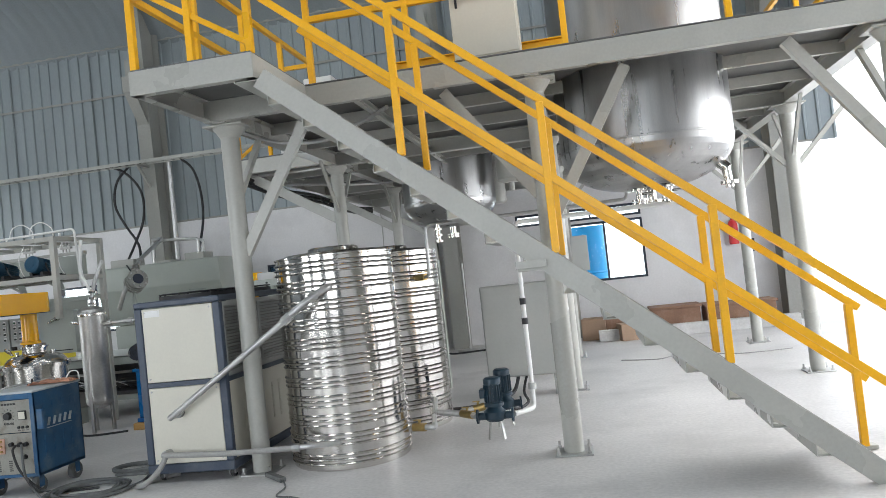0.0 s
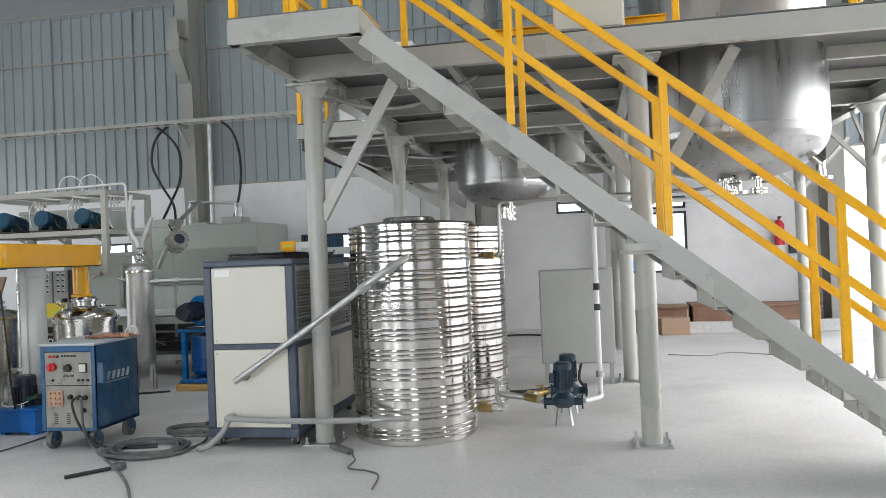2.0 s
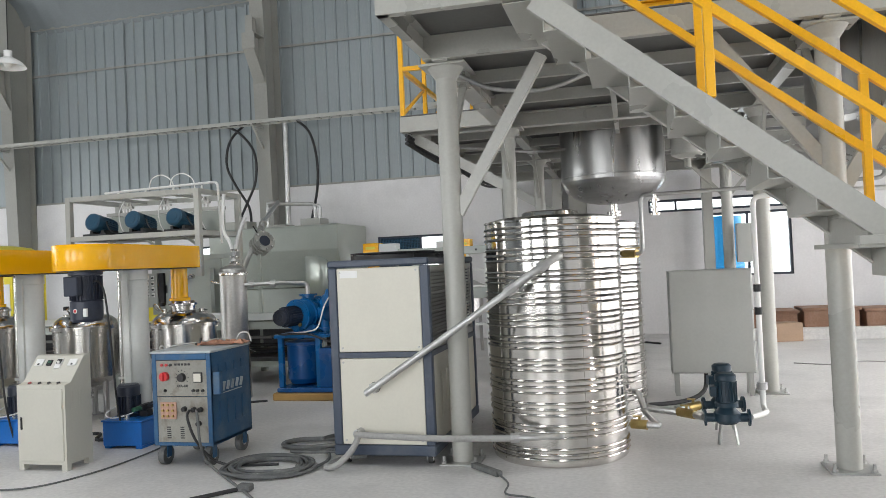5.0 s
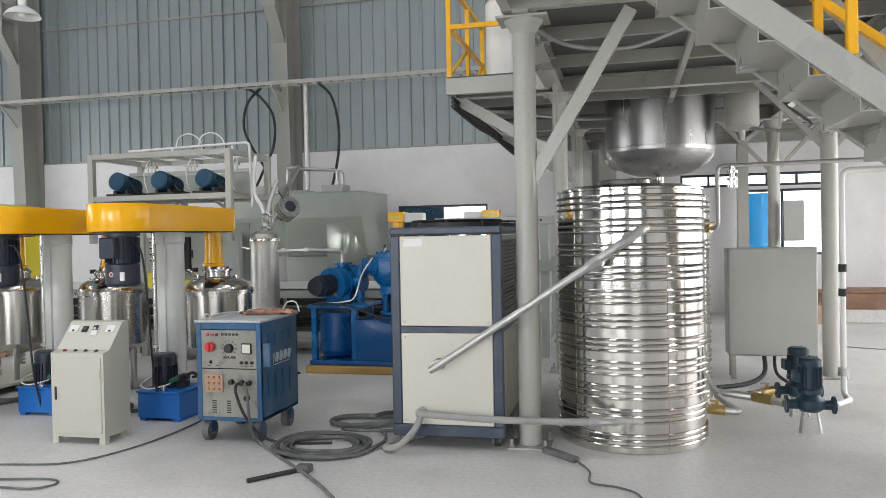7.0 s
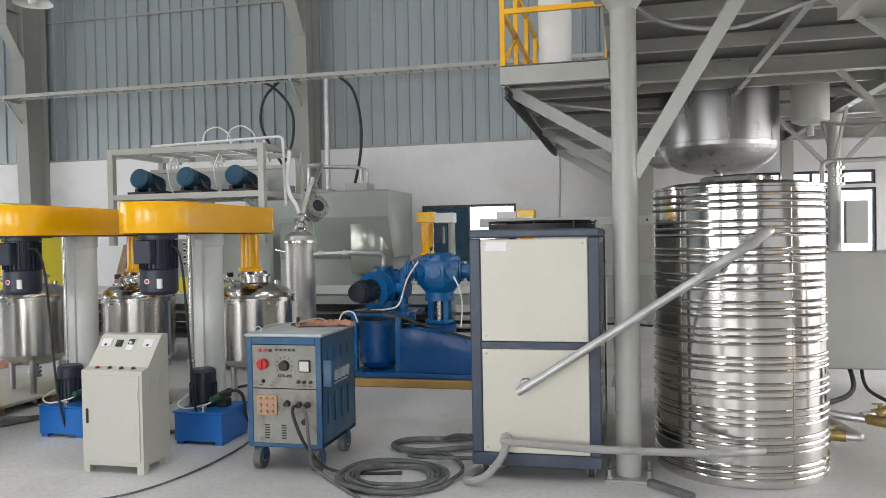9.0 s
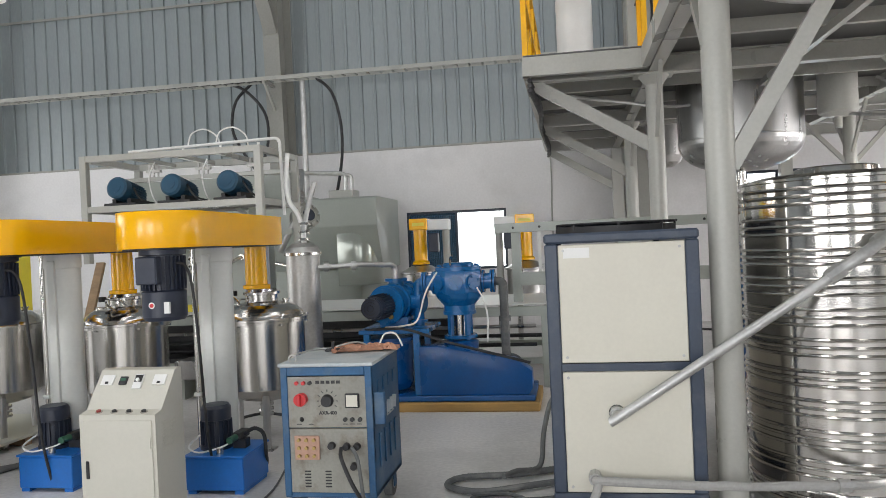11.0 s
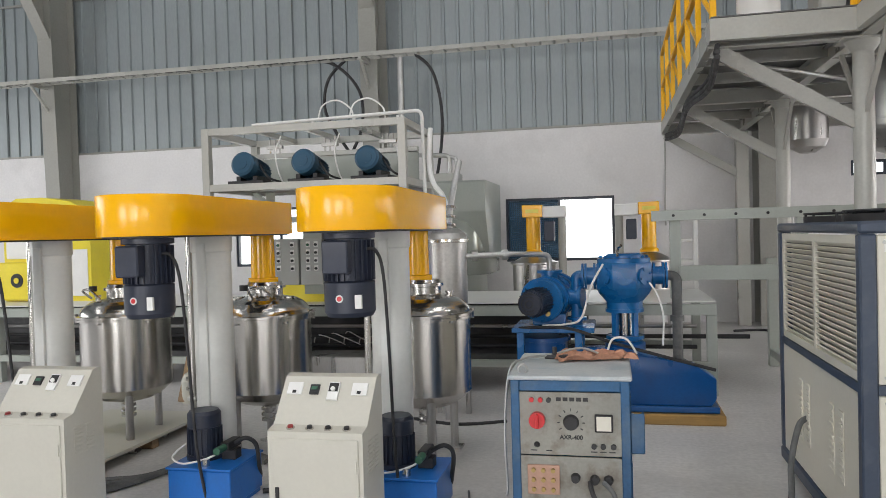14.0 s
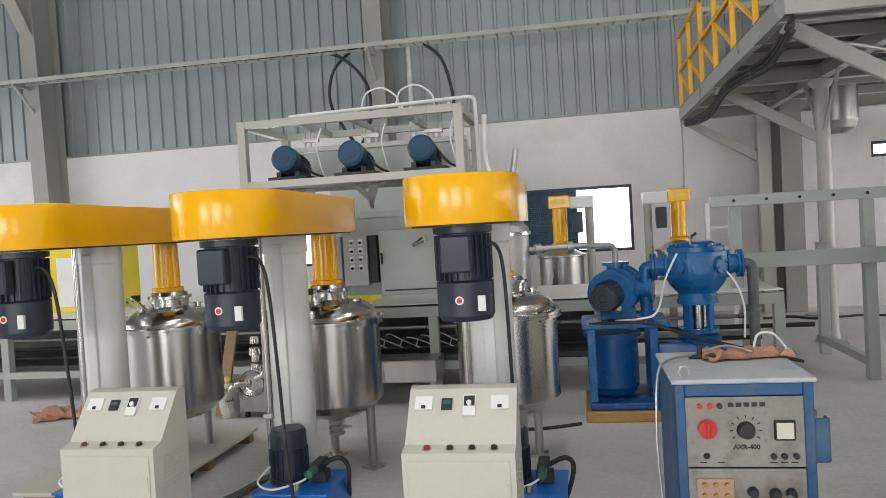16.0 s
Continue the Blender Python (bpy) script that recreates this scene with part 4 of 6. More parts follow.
def mixer():
    """Lift mixer; origin on the floor under its column, motor towards -y, shaft towards +y."""
    o = thing("lift_mixer", "hydraulic lift mixer with glossy yellow belt-guard arm and white column", "mixer", (-6.28, 6.85, 0), group="lift mixers")
    part("arm", prism(B(), capsule(-0.60, 0.80, 0.27, 0.22), ARM_Z0, ARM_Z1, 0.003), ARMYEL, o)
    # Black plate added under the arm, darkening an underside that only lies in shade.
    part("arm_seam", prism(B(), capsule(-0.60, 0.80, 0.24, 0.19), ARM_Z0 - 0.008, ARM_Z0), BLACK, o)
    bm = B()
    lathe(bm, [(0, ARM_Z0), (0.128, ARM_Z0), (0.128, 1.50), (0.120, 1.49), (0.120, 0.06), (0.17, 0.06), (0.17, 0.0), (0, 0)], 36, (0.04, 0, 0))
    part("lift_column", bm, WHITEPIPE, o)
    part("key_way", box(B(), 0.01, 0.07, -0.140, -0.106, 0.07, 1.55, 0.004), WHITEPIPE, o)
    part("guide_rod", cyl(B(), (-0.105, -0.03, 0.06), (-0.105, -0.03, ARM_Z0), 0.02, seg=14), KETTLE, o, "polished guide rod")
    part("column_collar", box(B(), -0.135, -0.08, -0.055, -0.005, 0.55, 0.575, 0.004), WHITEPIPE, o)
    # motor
    bm = lathe(B(), [(0, ARM_Z0 - 0.01), (0.14, ARM_Z0 - 0.01), (0.14, ARM_Z0 - 0.04), (0.118, ARM_Z0 - 0.045), (0.118, ARM_Z0 - 0.26), (0.135, ARM_Z0 - 0.27), (0.135, ARM_Z0 - 0.425), (0.12, ARM_Z0 - 0.45), (0, ARM_Z0 - 0.45)], 36, (0, -0.61, 0))
    m = part("motor", bm, MOTORGREY, o, "dark slate electric motor")
    bm = B()
    for k in range(26):
        a = 2 * math.pi * k / 26
        c, s = math.cos(a), math.sin(a)
        beam(bm, (c * 0.126, -0.61 + s * 0.126, ARM_Z0 - 0.05), (c * 0.126, -0.61 + s * 0.126, ARM_Z0 - 0.26), 0.005, 0.022, (c, s, 0))
    part("finned_jacket", bm, MOTORGREY, m)
    part("terminal_box", box(B(), -0.08, 0.06, -0.80, -0.73, ARM_Z0 - 0.22, ARM_Z0 - 0.05, 0.008), MOTORGREY, m)
    part("rating_plate", box(B(), 0.075, 0.11, -0.752, -0.735, ARM_Z0 - 0.40, ARM_Z0 - 0.33), WHITE, m)
    part("disc_rim", cyl(B(), (-0.01, -0.742, ARM_Z0 - 0.35), (-0.01, -0.7465, ARM_Z0 - 0.35), 0.020, seg=20), WHITE, m)
    part("warning_disc", cyl(B(), (-0.01, -0.744, ARM_Z0 - 0.35), (-0.01, -0.749, ARM_Z0 - 0.35), 0.013, seg=20), RED, m)
    bm = B()
    tube(bm, [(0.10, -0.66, ARM_Z0 - 0.1), (0.16, -0.64, ARM_Z0 - 0.11), (0.185, -0.6, ARM_Z0 - 0.25), (0.19, -0.55, 0.9), (0.19, -0.5, 0.4), (0.2, -0.42, 0.03)], 0.009, 8)
    part("motor_cable", bm, RUBBER, m)
    # spindle housing
    bm = lathe(B(), [(0, ARM_Z0), (0.085, ARM_Z0), (0.088, 1.285), (0.108, 1.28), (0.108, 1.253), (0, 1.253)], 32, (0, 0.80, 0))
    part("spindle_housing", bm, ARMYEL, o)
    # kettle
    k = thing("mixing_kettle", "polished stainless mixing kettle on legs under a mixer shaft", "kettle", (-6.24, 7.65, 0), group="mixing kettles")
    zf, r = 1.0, 0.33
    prof = [(0, 0.34), (0.12, 0.352), (0.2, 0.372), (0.265, 0.41), (r, 0.47), (r, 0.475), (r, zf - 0.02), (r + 0.03, zf - 0.018), (r + 0.03, zf)]
    part("body", lathe(B(), prof, 56), KETTLE, k)
    bm = lathe(B(), [(r + 0.03, zf + 0.002), (r + 0.03, zf + 0.02), (r, zf + 0.024), (r - 0.008, zf + 0.05), (r - 0.025, zf + 0.075), (r - 0.055, zf + 0.102), (r - 0.095, zf + 0.125), (0.15, zf + 0.142), (0.135, zf + 0.146), (0.13, zf + 0.152), (0.13, zf + 0.20), (0.15, zf + 0.205), (0.15, zf + 0.225), (0.13, zf + 0.228), (0.12, zf + 0.25), (0.0, zf + 0.26)], 56)
    lid = part("lid", bm, KETTLE, k)
    for a in range(6):
        t = a * math.pi / 3 + 0.3
        bm = B()
        c, s = math.cos(t), math.sin(t)
        cyl(bm, (c * (r + 0.018), s * (r + 0.018), zf - 0.035), (c * (r + 0.018), s * (r + 0.018), zf + 0.035), 0.011, seg=10)
        cyl(bm, (c * (r + 0.018), s * (r + 0.018), zf + 0.021), (c * (r + 0.018), s * (r + 0.018), zf + 0.034), 0.016, seg=6)
        part("clamp", bm, KETTLE, lid)
    for ang, hh, rr in ((0.4, 0.05, 0.028), (2.4, 0.035, 0.04), (3.5, 0.06, 0.022), (5.2, 0.03, 0.036)):
        bm = B()
        c, s = 0.19 * math.cos(ang), 0.19 * math.sin(ang)
        cyl(bm, (c, s, zf + 0.09), (c, s, zf + 0.10 + hh), rr * 0.8, seg=18)
        cyl(bm, (c, s, zf + 0.10 + hh), (c, s, zf + 0.112 + hh), rr * 1.1, seg=20)
        part("lid_port", bm, KETTLE, lid)
    bm = B()
    tube(bm, [(-0.2, -0.12, zf + 0.15), (-0.25, -0.16, zf + 0.21), (-0.18, -0.2, zf + 0.22), (-0.1, -0.22, zf + 0.15)], 0.009, 8)
    part("lid_handle", bm, KETTLE, lid)
    part("valve_knob", cyl(B(), (-0.22, -0.05, zf + 0.2), (-0.22, -0.05, zf + 0.24), 0.03, seg=14), BLACK, lid)
    for a in range(3):
        t = a * 2 * math.pi / 3 + 0.9
        c, s = math.cos(t), math.sin(t)
        bm = B()
        cyl(bm, (c * 0.255, s * 0.255, 0.50), (c * 0.255, s * 0.255, 0.012), 0.03, seg=14)
        box(bm, c * 0.255 - 0.06, c * 0.255 + 0.06, s * 0.255 - 0.06, s * 0.255 + 0.06, 0, 0.014)
        part("leg", bm, DULLSTEEL, k)
    bm = B()
    cyl(bm, (0, 0, 0.36), (0, 0, 0.22), 0.03, seg=16)
    for z in (0.32, 0.28, 0.24):
        cyl(bm, (0, 0, z), (0, 0, z - 0.018), 0.055, seg=18)
    cyl(bm, (0, 0, 0.27), (0.0, -0.14, 0.29), 0.008, seg=8)
    part("drain_valve", bm, DULLSTEEL, k)
    # hydraulic unit
    hq = thing("hydraulic_unit", "bright blue hydraulic tank with dark motor on top", "hydraulic unit", (-6.07, 6.57, 0), group="hydraulic units")
    part("oil_tank", box(B(), -0.20, 0.20, -0.20, 0.20, 0.025, 0.235, 0.006), HYDBLUE, hq)
    part("tank_lid", box(B(), -0.21, 0.21, -0.21, 0.21, 0.237, 0.25, 0.003), HYDBLUE, hq)
    for x in (-0.16, 0.16):
        part("tank_foot", box(B(), x - 0.03, x + 0.03, -0.19, 0.19, 0, 0.024), HYDBLUE, hq)
    bm = lathe(B(), [(0, 0.25), (0.11, 0.25), (0.11, 0.27), (0.092, 0.275), (0.092, 0.44), (0.1, 0.445), (0.1, 0.52), (0.085, 0.54), (0, 0.54)], 30, (-0.08, 0.02, 0))
    mm = part("pump_motor", bm, MOTORGREY, hq)
    bm = B()
    for q in range(20):
        a = 2 * math.pi * q / 20
        c, s = math.cos(a), math.sin(a)
        beam(bm, (-0.08 + c * 0.097, 0.02 + s * 0.097, 0.28), (-0.08 + c * 0.097, 0.02 + s * 0.097, 0.435), 0.004, 0.016, (c, s, 0))
    part("finned_jacket", bm, MOTORGREY, mm)
    bm = B()
    box(bm, 0.05, 0.14, -0.02, 0.06, 0.25, 0.31, 0.004)
    box(bm, 0.06, 0.12, -0.06, 0.1, 0.31, 0.36, 0.006)
    part("valve_block", bm, BLACK, hq)
    part("solenoid", cyl(B(), (0.09, -0.06, 0.335), (0.09, -0.15, 0.335), 0.022, seg=14), GREEN, hq, "green solenoid coil")
    part("filler_cap", cyl(B(), (0.02, -0.15, 0.25), (0.02, -0.15, 0.29), 0.024, seg=16), KETTLE, hq)
    bm = B()
    tube(bm, [(0.12, 0.02, 0.34), (0.2, 0.0, 0.38), (0.24, 0.05, 0.33), (0.22, 0.12, 0.2), (0.16, 0.24, 0.06), (0.0, 0.32, 0.04)], 0.013, 8)
    part("hose", bm, RUBBER, hq)
    bm = B()
    tube(bm, [(-0.16, -0.06, 0.35), (-0.19, -0.16, 0.3), (-0.1, -0.19, 0.27), (0.05, -0.14, 0.3), (0.09, -0.1, 0.34)], 0.006, 6)
    part("wire", bm, WHITE, hq)
    return o, k, hq


_m, _k, _h = mixer()
for _x in (-7.45, -8.63):
    copy_thing(_m, pose(_x, 6.82, 0))
    copy_thing(_k, pose(_x + 0.01, 7.62, 0, 0, 0, 40 * _x))
    copy_thing(_h, pose(_x + 0.16, 6.58, 0))


def console(x, y):
    o = thing("control_console", "cream sheet-metal control console with sloping meter panel", "control console", (x, y, 0), group="mixer control consoles")
    w, d = 0.46, 0.30
    leg = 0.05
    bm = B()
    slab_x(bm, [(0, leg), (d, leg), (d, 0.90), (d - 0.03, 0.905), (d - 0.07, 0.895), (0.07, 0.70), (0.0, 0.685)], 0, w)
    part("cabinet", bm, CONSOLE, o)
    dr = part("door", box(B(), 0.02, w - 0.02, -0.008, 0.0, 0.08, 0.655, 0.003), CONSOLE, o)
    part("latch", box(B(), 0.035, 0.055, -0.014, -0.008, 0.33, 0.43, 0.003), BLACK, dr)
    part("hinge", box(B(), w - 0.035, w - 0.028, -0.014, -0.008, 0.5, 0.56), CONSOLE, dr)
    n = Vector((0, -0.195, 0.16)).normalized()
    s = Vector((0, 0.16, 0.195)).normalized()
    base = Vector((0, 0.07, 0.70))

    def on_face(name, u, v, a, b, h, m, parent=o, lift=0.0):
        bm = B()
        c = base + Vector((u, 0, 0)) + s * v + n * lift
        q = [c + Vector((i * a / 2, 0, 0)) + s * j * b / 2 for i, j in ((-1, -1), (1, -1), (1, 1), (-1, 1))]
        lo = [bm.verts.new(p - n * 0.002) for p in q]
        hi = [bm.verts.new(p + n * h) for p in q]
        bm.faces.new(hi)
        for i in range(4):
            bm.faces.new((lo[i], lo[(i + 1) % 4], hi[(i + 1) % 4], hi[i]))
        return part(name, bm, m, parent)

    for u in (0.065, w - 0.07):
        g = on_face("meter", u, 0.185, 0.075, 0.062, 0.008, WHITE)
        on_face("meter_base", u, 0.166, 0.018, 0.014, 0.003, BLACK, g, 0.008)
    g = on_face("counter", 0.165, 0.18, 0.045, 0.05, 0.01, BLACK)
    on_face("counter_display", 0.165, 0.185, 0.03, 0.016, 0.002, GREEN, g, 0.01)
    g = on_face("speed_drive", 0.262, 0.172, 0.052, 0.092, 0.012, WHITE)
    on_face("drive_face", 0.262, 0.19, 0.046, 0.045, 0.002, BLACK, g, 0.012)
    g2 = B()
    c = base + Vector((0.262, 0, 0)) + s * 0.178 + n * 0.012
    cyl(g2, c, c + n * 0.012, 0.011, seg=14)
    part("drive_knob", g2, WHITE, g)
    for i, u in enumerate((0.10, 0.195, 0.285, 0.375)):
        bm = B()
        c = Vector((u, 0.035, 0.69))
        cyl(bm, c, c + Vector((0, -0.004, 0.016)), 0.013, seg=14)
        bt = part("push_button", bm, DARKRED if i == 0 else BLACK, o)
        bm = B()
        cyl(bm, c, c + Vector((0, -0.001, 0.008)), 0.02, seg=16)
        part("button_ring", bm, KETTLE, bt)
    bm = B()
    for r_ in range(2):
        for k in range(8):
            box(bm, w, w + 0.004, 0.07 + r_ * 0.09, 0.13 + r_ * 0.09, 0.48 + k * 0.02, 0.488 + k * 0.02)
    part("side_vents", bm, CONSOLE, o)
    for x_ in (0, w - 0.05):
        for y_ in (0.0, d - 0.05):
            bm = B()
            prism(bm, [(x_, y_), (x_ + 0.05, y_), (x_ + 0.05, y_ + 0.05), (x_, y_ + 0.05)], 0.0, leg)
            part("foot", bm, CONSOLE, o)
    return o


_c = console(-6.49, 5.65)
copy_thing(_c, pose(-8.10, 5.73, 0))

# ---- vacuum unit ----
def vacuum_unit():
    o = thing("vacuum_pump_unit", "blue roots vacuum pump set on a deep blue base", "vacuum pump", (-5.1, 9.05, 0))
    part("base_frame", box(B(), -0.62, 0.98, -0.36, 0.36, 0.09, 0.14, 0.006), DEEPBLUE, o)
    p = tagged(part("pallet", box(B(), -0.66, 1.02, -0.40, 0.40, 0.0, 0.085, 0.01), PALLET, o), "ochre timber skid")
    bm = B()
    # belt guard, tapering towards its free end
    pts = [(-0.08, 0.14), (0.92, 0.14), (0.96, 0.20), (0.96, 0.36), (0.80, 0.47), (0.1, 0.60), (-0.08, 0.60)]
    a = [bm.verts.new((x, -0.34, z)) for x, z in pts]
    b = [bm.verts.new((x, -0.16, z)) for x, z in pts]
    bm.faces.new(a)
    bm.faces.new(b[::-1])
    for i in range(len(a)):
        j = (i + 1) % len(a)
        bm.faces.new((a[j], a[i], b[i], b[j]))
    bmesh.ops.recalc_face_normals(bm, faces=bm.faces[:])
    bmesh.ops.bevel(bm, geom=bm.edges[:], offset=0.012, segments=2, affect="EDGES", profile=0.5)
    part("belt_guard", bm, DEEPBLUE, o)
    bm = B()
    lathe(bm, [(0, 0.14), (0.17, 0.16), (0.205, 0.22), (0.205, 0.62), (0.23, 0.625), (0.23, 0.66), (0, 0.66)], 36, (-0.42, 0.0, 0))
    part("separator_pot", bm, DEEPBLUE, o)
    bm = B()
    for x in (-0.62, -0.14):
        box(bm, x, x + 0.06, -0.30, -0.24, 0.14, 0.72, 0.004)
        box(bm, x, x + 0.06, 0.24, 0.30, 0.14, 0.72, 0.004)
    box(bm, -0.66, 0.02, -0.32, 0.32, 0.72, 0.76, 0.006)
    part("stand", bm, BLUE, o)
    # roots pump with motor facing the walkway
    bm = B()
    cyl(bm, (-0.42, -0.18, 0.98), (-0.30, 0.28, 1.0), 0.17, seg=32)
    for t in (0.05, 0.35, 0.65, 0.95):
        c0 = Vector((-0.42, -0.18, 0.98)).lerp(Vector((-0.30, 0.28, 1.0)), t)
        d = Vector((0.12, 0.46, 0.02)).normalized()
        cyl(bm, c0 - d * 0.015, c0 + d * 0.015, 0.19, seg=32)
    box(bm, -0.5, -0.22, -0.12, 0.24, 0.76, 0.86, 0.01)
    roots = part("roots_pump", bm, BLUE, o)
    for t, rr in ((0.02, 0.165), (0.98, 0.165)):
        c0 = Vector((-0.42, -0.18, 0.98)).lerp(Vector((-0.30, 0.28, 1.0)), t)
        for k in range(8):
            a_ = k * math.pi / 4 + 0.2
            off = Vector((math.cos(a_) * rr, 0, math.sin(a_) * rr))
            part("bolt", cyl(B(), c0 + off + Vector((-0.003, -0.028, 0)), c0 + off + Vector((0.003, 0.028, 0)), 0.013, seg=6), BLUE, roots)
    bm = cyl(B(), (-0.24, 0.02, 0.99), (-0.08, -0.02, 0.99), 0.07, seg=20)
    cyl(bm, (-0.10, -0.016, 0.99), (-0.075, -0.022, 0.99), 0.10, seg=20)
    part("gear_cover", bm, BLUE, roots)
    part("oil_sight", cyl(B(), (-0.36, -0.20, 0.87), (-0.363, -0.225, 0.87), 0.022, seg=16), BRASS, roots, "brass oil sight glass")
    bm = B()
    cyl(bm, (-0.48, -0.42, 0.975), (-0.42, -0.19, 0.98), 0.105, seg=30)
    cyl(bm, (-0.49, -0.47, 0.975), (-0.48, -0.42, 0.975), 0.096, seg=30)
    mt = part("motor", bm, MOTORGREY, o, "dark grey motor with fan cowl")
    bm = B()
    for k in range(24):
        a_ = 2 * math.pi * k / 24
        off = Vector((math.cos(a_) * 0.112, 0, math.sin(a_) * 0.112))
        beam(bm, Vector((-0.472, -0.40, 0.975)) + off, Vector((-0.425, -0.2, 0.98)) + off, 0.005, 0.018, off.normalized())
    part("finned_jacket", bm, MOTORGREY, mt)
    bm = B()
    for rr in (0.03, 0.06, 0.085):
        tube(bm, [(-0.492 + rr * math.cos(2 * math.pi * k / 20), -0.475, 0.975 + rr * math.sin(2 * math.pi * k / 20)) for k in range(21)], 0.004, 6, soft=False)
    part("fan_grille", bm, BLACK, mt)
    bm = B()
    cyl(bm, (-0.36, 0.05, 1.14), (-0.36, 0.05, 1.21), 0.075, seg=24)
    cyl(bm, (-0.36, 0.05, 1.20), (-0.36, 0.05, 1.225), 0.11, seg=24)
    part("inlet_flange", bm, BLUE, roots)
    # piston pump head on an open lantern and pedestal
    hx = 0.27
    bm = lathe(B(), [(0, 0.14), (0.19, 0.14), (0.19, 0.20), (0.13, 0.24), (0.12, 0.50), (0.17, 0.53), (0.17, 0.60), (0.14, 0.62), (0, 0.62)], 32, (hx, 0.0, 0))
    part("pedestal", bm, DEEPBLUE, o)
    oct_ = [(hx + 0.245 * math.cos(math.pi / 8 + k * math.pi / 4), 0.245 * math.sin(math.pi / 8 + k * math.pi / 4)) for k in range(8)]
    bm = prism(B(), oct_, 1.06, 1.29, 0.02)
    lathe(bm, [(0.235, 1.07), (0.21, 1.02), (0.15, 0.95), (0.15, 0.89), (0.0, 0.89)], 32, (hx, 0, 0))
    lathe(bm, [(0.0, 1.36), (0.13, 1.36), (0.15, 1.345), (0.15, 1.325), (0.22, 1.32), (0.22, 1.28), (0, 1.28)], 32, (hx, 0, 0))
    big = part("pump_head", bm, BLUE, o)
    for k in range(4):
        a_ = k * math.pi / 2 + 0.78
        part("lantern_rib", beam(B(), (hx + 0.115 * math.cos(a_), 0.115 * math.sin(a_), 0.615), (hx + 0.115 * math.cos(a_), 0.115 * math.sin(a_), 0.90), 0.05, 0.03, (math.cos(a_), math.sin(a_), 0)), BLUE, big)
    part("lantern_sleeve", cyl(B(), (hx, 0, 0.62), (hx, 0, 0.89), 0.062, seg=24), KETTLE, big, "bright steel piston rod")
    for z in (0.635, 0.865):
        part("lantern_ring", lathe(B(), [(0.10, z), (0.16, z), (0.16, z + 0.03), (0.10, z + 0.03), (0.10, z)], 28, (hx, 0, 0)), BLUE, big)
    for k in range(8):
        a_ = k * math.pi / 4
        c, q = math.cos(a_), math.sin(a_)
        if abs(c) < 0.9:
            m0, m1 = Vector((hx + c * 0.222, q * 0.222, 1.175)), Vector((hx + c * 0.245, q * 0.245, 1.175))
            cv = part("valve_cover", cyl(B(), m0, m1, 0.072, seg=20), BLUE, big)
            for b_ in range(4):
                t = b_ * math.pi / 2 + 0.4
                off = Vector((-q * math.cos(t) * 0.055, c * math.cos(t) * 0.055, math.sin(t) * 0.055))
                part("bolt", cyl(B(), m1 + off, m1 + off + Vector((c, q, 0)) * 0.012, 0.010, seg=6), BLUE, cv)
        else:
            bm = cyl(B(), (hx + c * 0.2, 0, 1.17), (hx + c * 0.33, 0, 1.17), 0.075, seg=24)
            for e in (0.235, 0.31, 0.335):
                cyl(bm, (hx + c * e, 0, 1.17), (hx + c * (e + 0.018), 0, 1.17), 0.11, seg=24)
            part("port_flange", bm, BLUE, big)
    for a_ in range(10):
        t = a_ * 2 * math.pi / 10
        part("bolt", cyl(B(), (hx + 0.19 * math.cos(t), 0.19 * math.sin(t), 1.31), (hx + 0.19 * math.cos(t), 0.19 * math.sin(t), 1.34), 0.014, seg=6), BLUE, big)
    part("gauge_pipe", pipe(B(), [(hx - 0.05, -0.15, 1.34), (hx - 0.05, -0.15, 1.41), (hx - 0.02, -0.2, 1.43)], 0.012, 0.03, 8), KETTLE, big)
    part("air_line", tube(B(), [(hx + 0.2, -0.2, 1.12), (hx + 0.26, -0.25, 1.02), (hx + 0.30, -0.28, 0.85), (hx + 0.29, -0.3, 0.62)], 0.008, 7), WHITE, big)
    bm = B()
    pipe(bm, [(0.27 - 0.34, 0, 1.17), (-0.13, 0, 1.17), (-0.13, 0.0, 0.74)], 0.05, 0.09, 16)
    cyl(bm, (-0.13, 0, 0.80), (-0.13, 0, 0.82), 0.085, seg=20)
    part("link_pipe", bm, BLUE, o)
    bm = B()
    pipe(bm, [(0.60, 0, 1.17), (0.70, 0.0, 1.16), (0.70, 0.02, 0.16)], 0.042, 0.09, 14)
    cyl(bm, (0.70, 0.02, 0.78), (0.70, 0.02, 0.83), 0.056, seg=16)
    part("exhaust_pipe", bm, HOSE, o, "dark grey exhaust pipe")
    bm = B()
    tube(bm, [(0.10, -0.22, 1.28), (0.0, -0.3, 1.1), (-0.08, -0.34, 0.85), (-0.2, -0.36, 0.80), (-0.4, -0.3, 0.78)], 0.009, 7)
    part("air_tube", bm, WHITE, o)
    bm = B()
    tube(bm, [(-0.60, -0.3, 0.76), (-0.2, -0.38, 0.77), (0.15, -0.40, 0.66), (0.5, -0.38, 0.56), (0.95, -0.38, 0.44)], 0.013, 7)
    part("power_cable", bm, RUBBER, o)
    cyl_m = part("drive_motor", cyl(B(), (0.72, -0.10, 0.30), (0.72, 0.28, 0.30), 0.13, seg=28), MOTORGREY, o)
    return o


vacuum_unit()

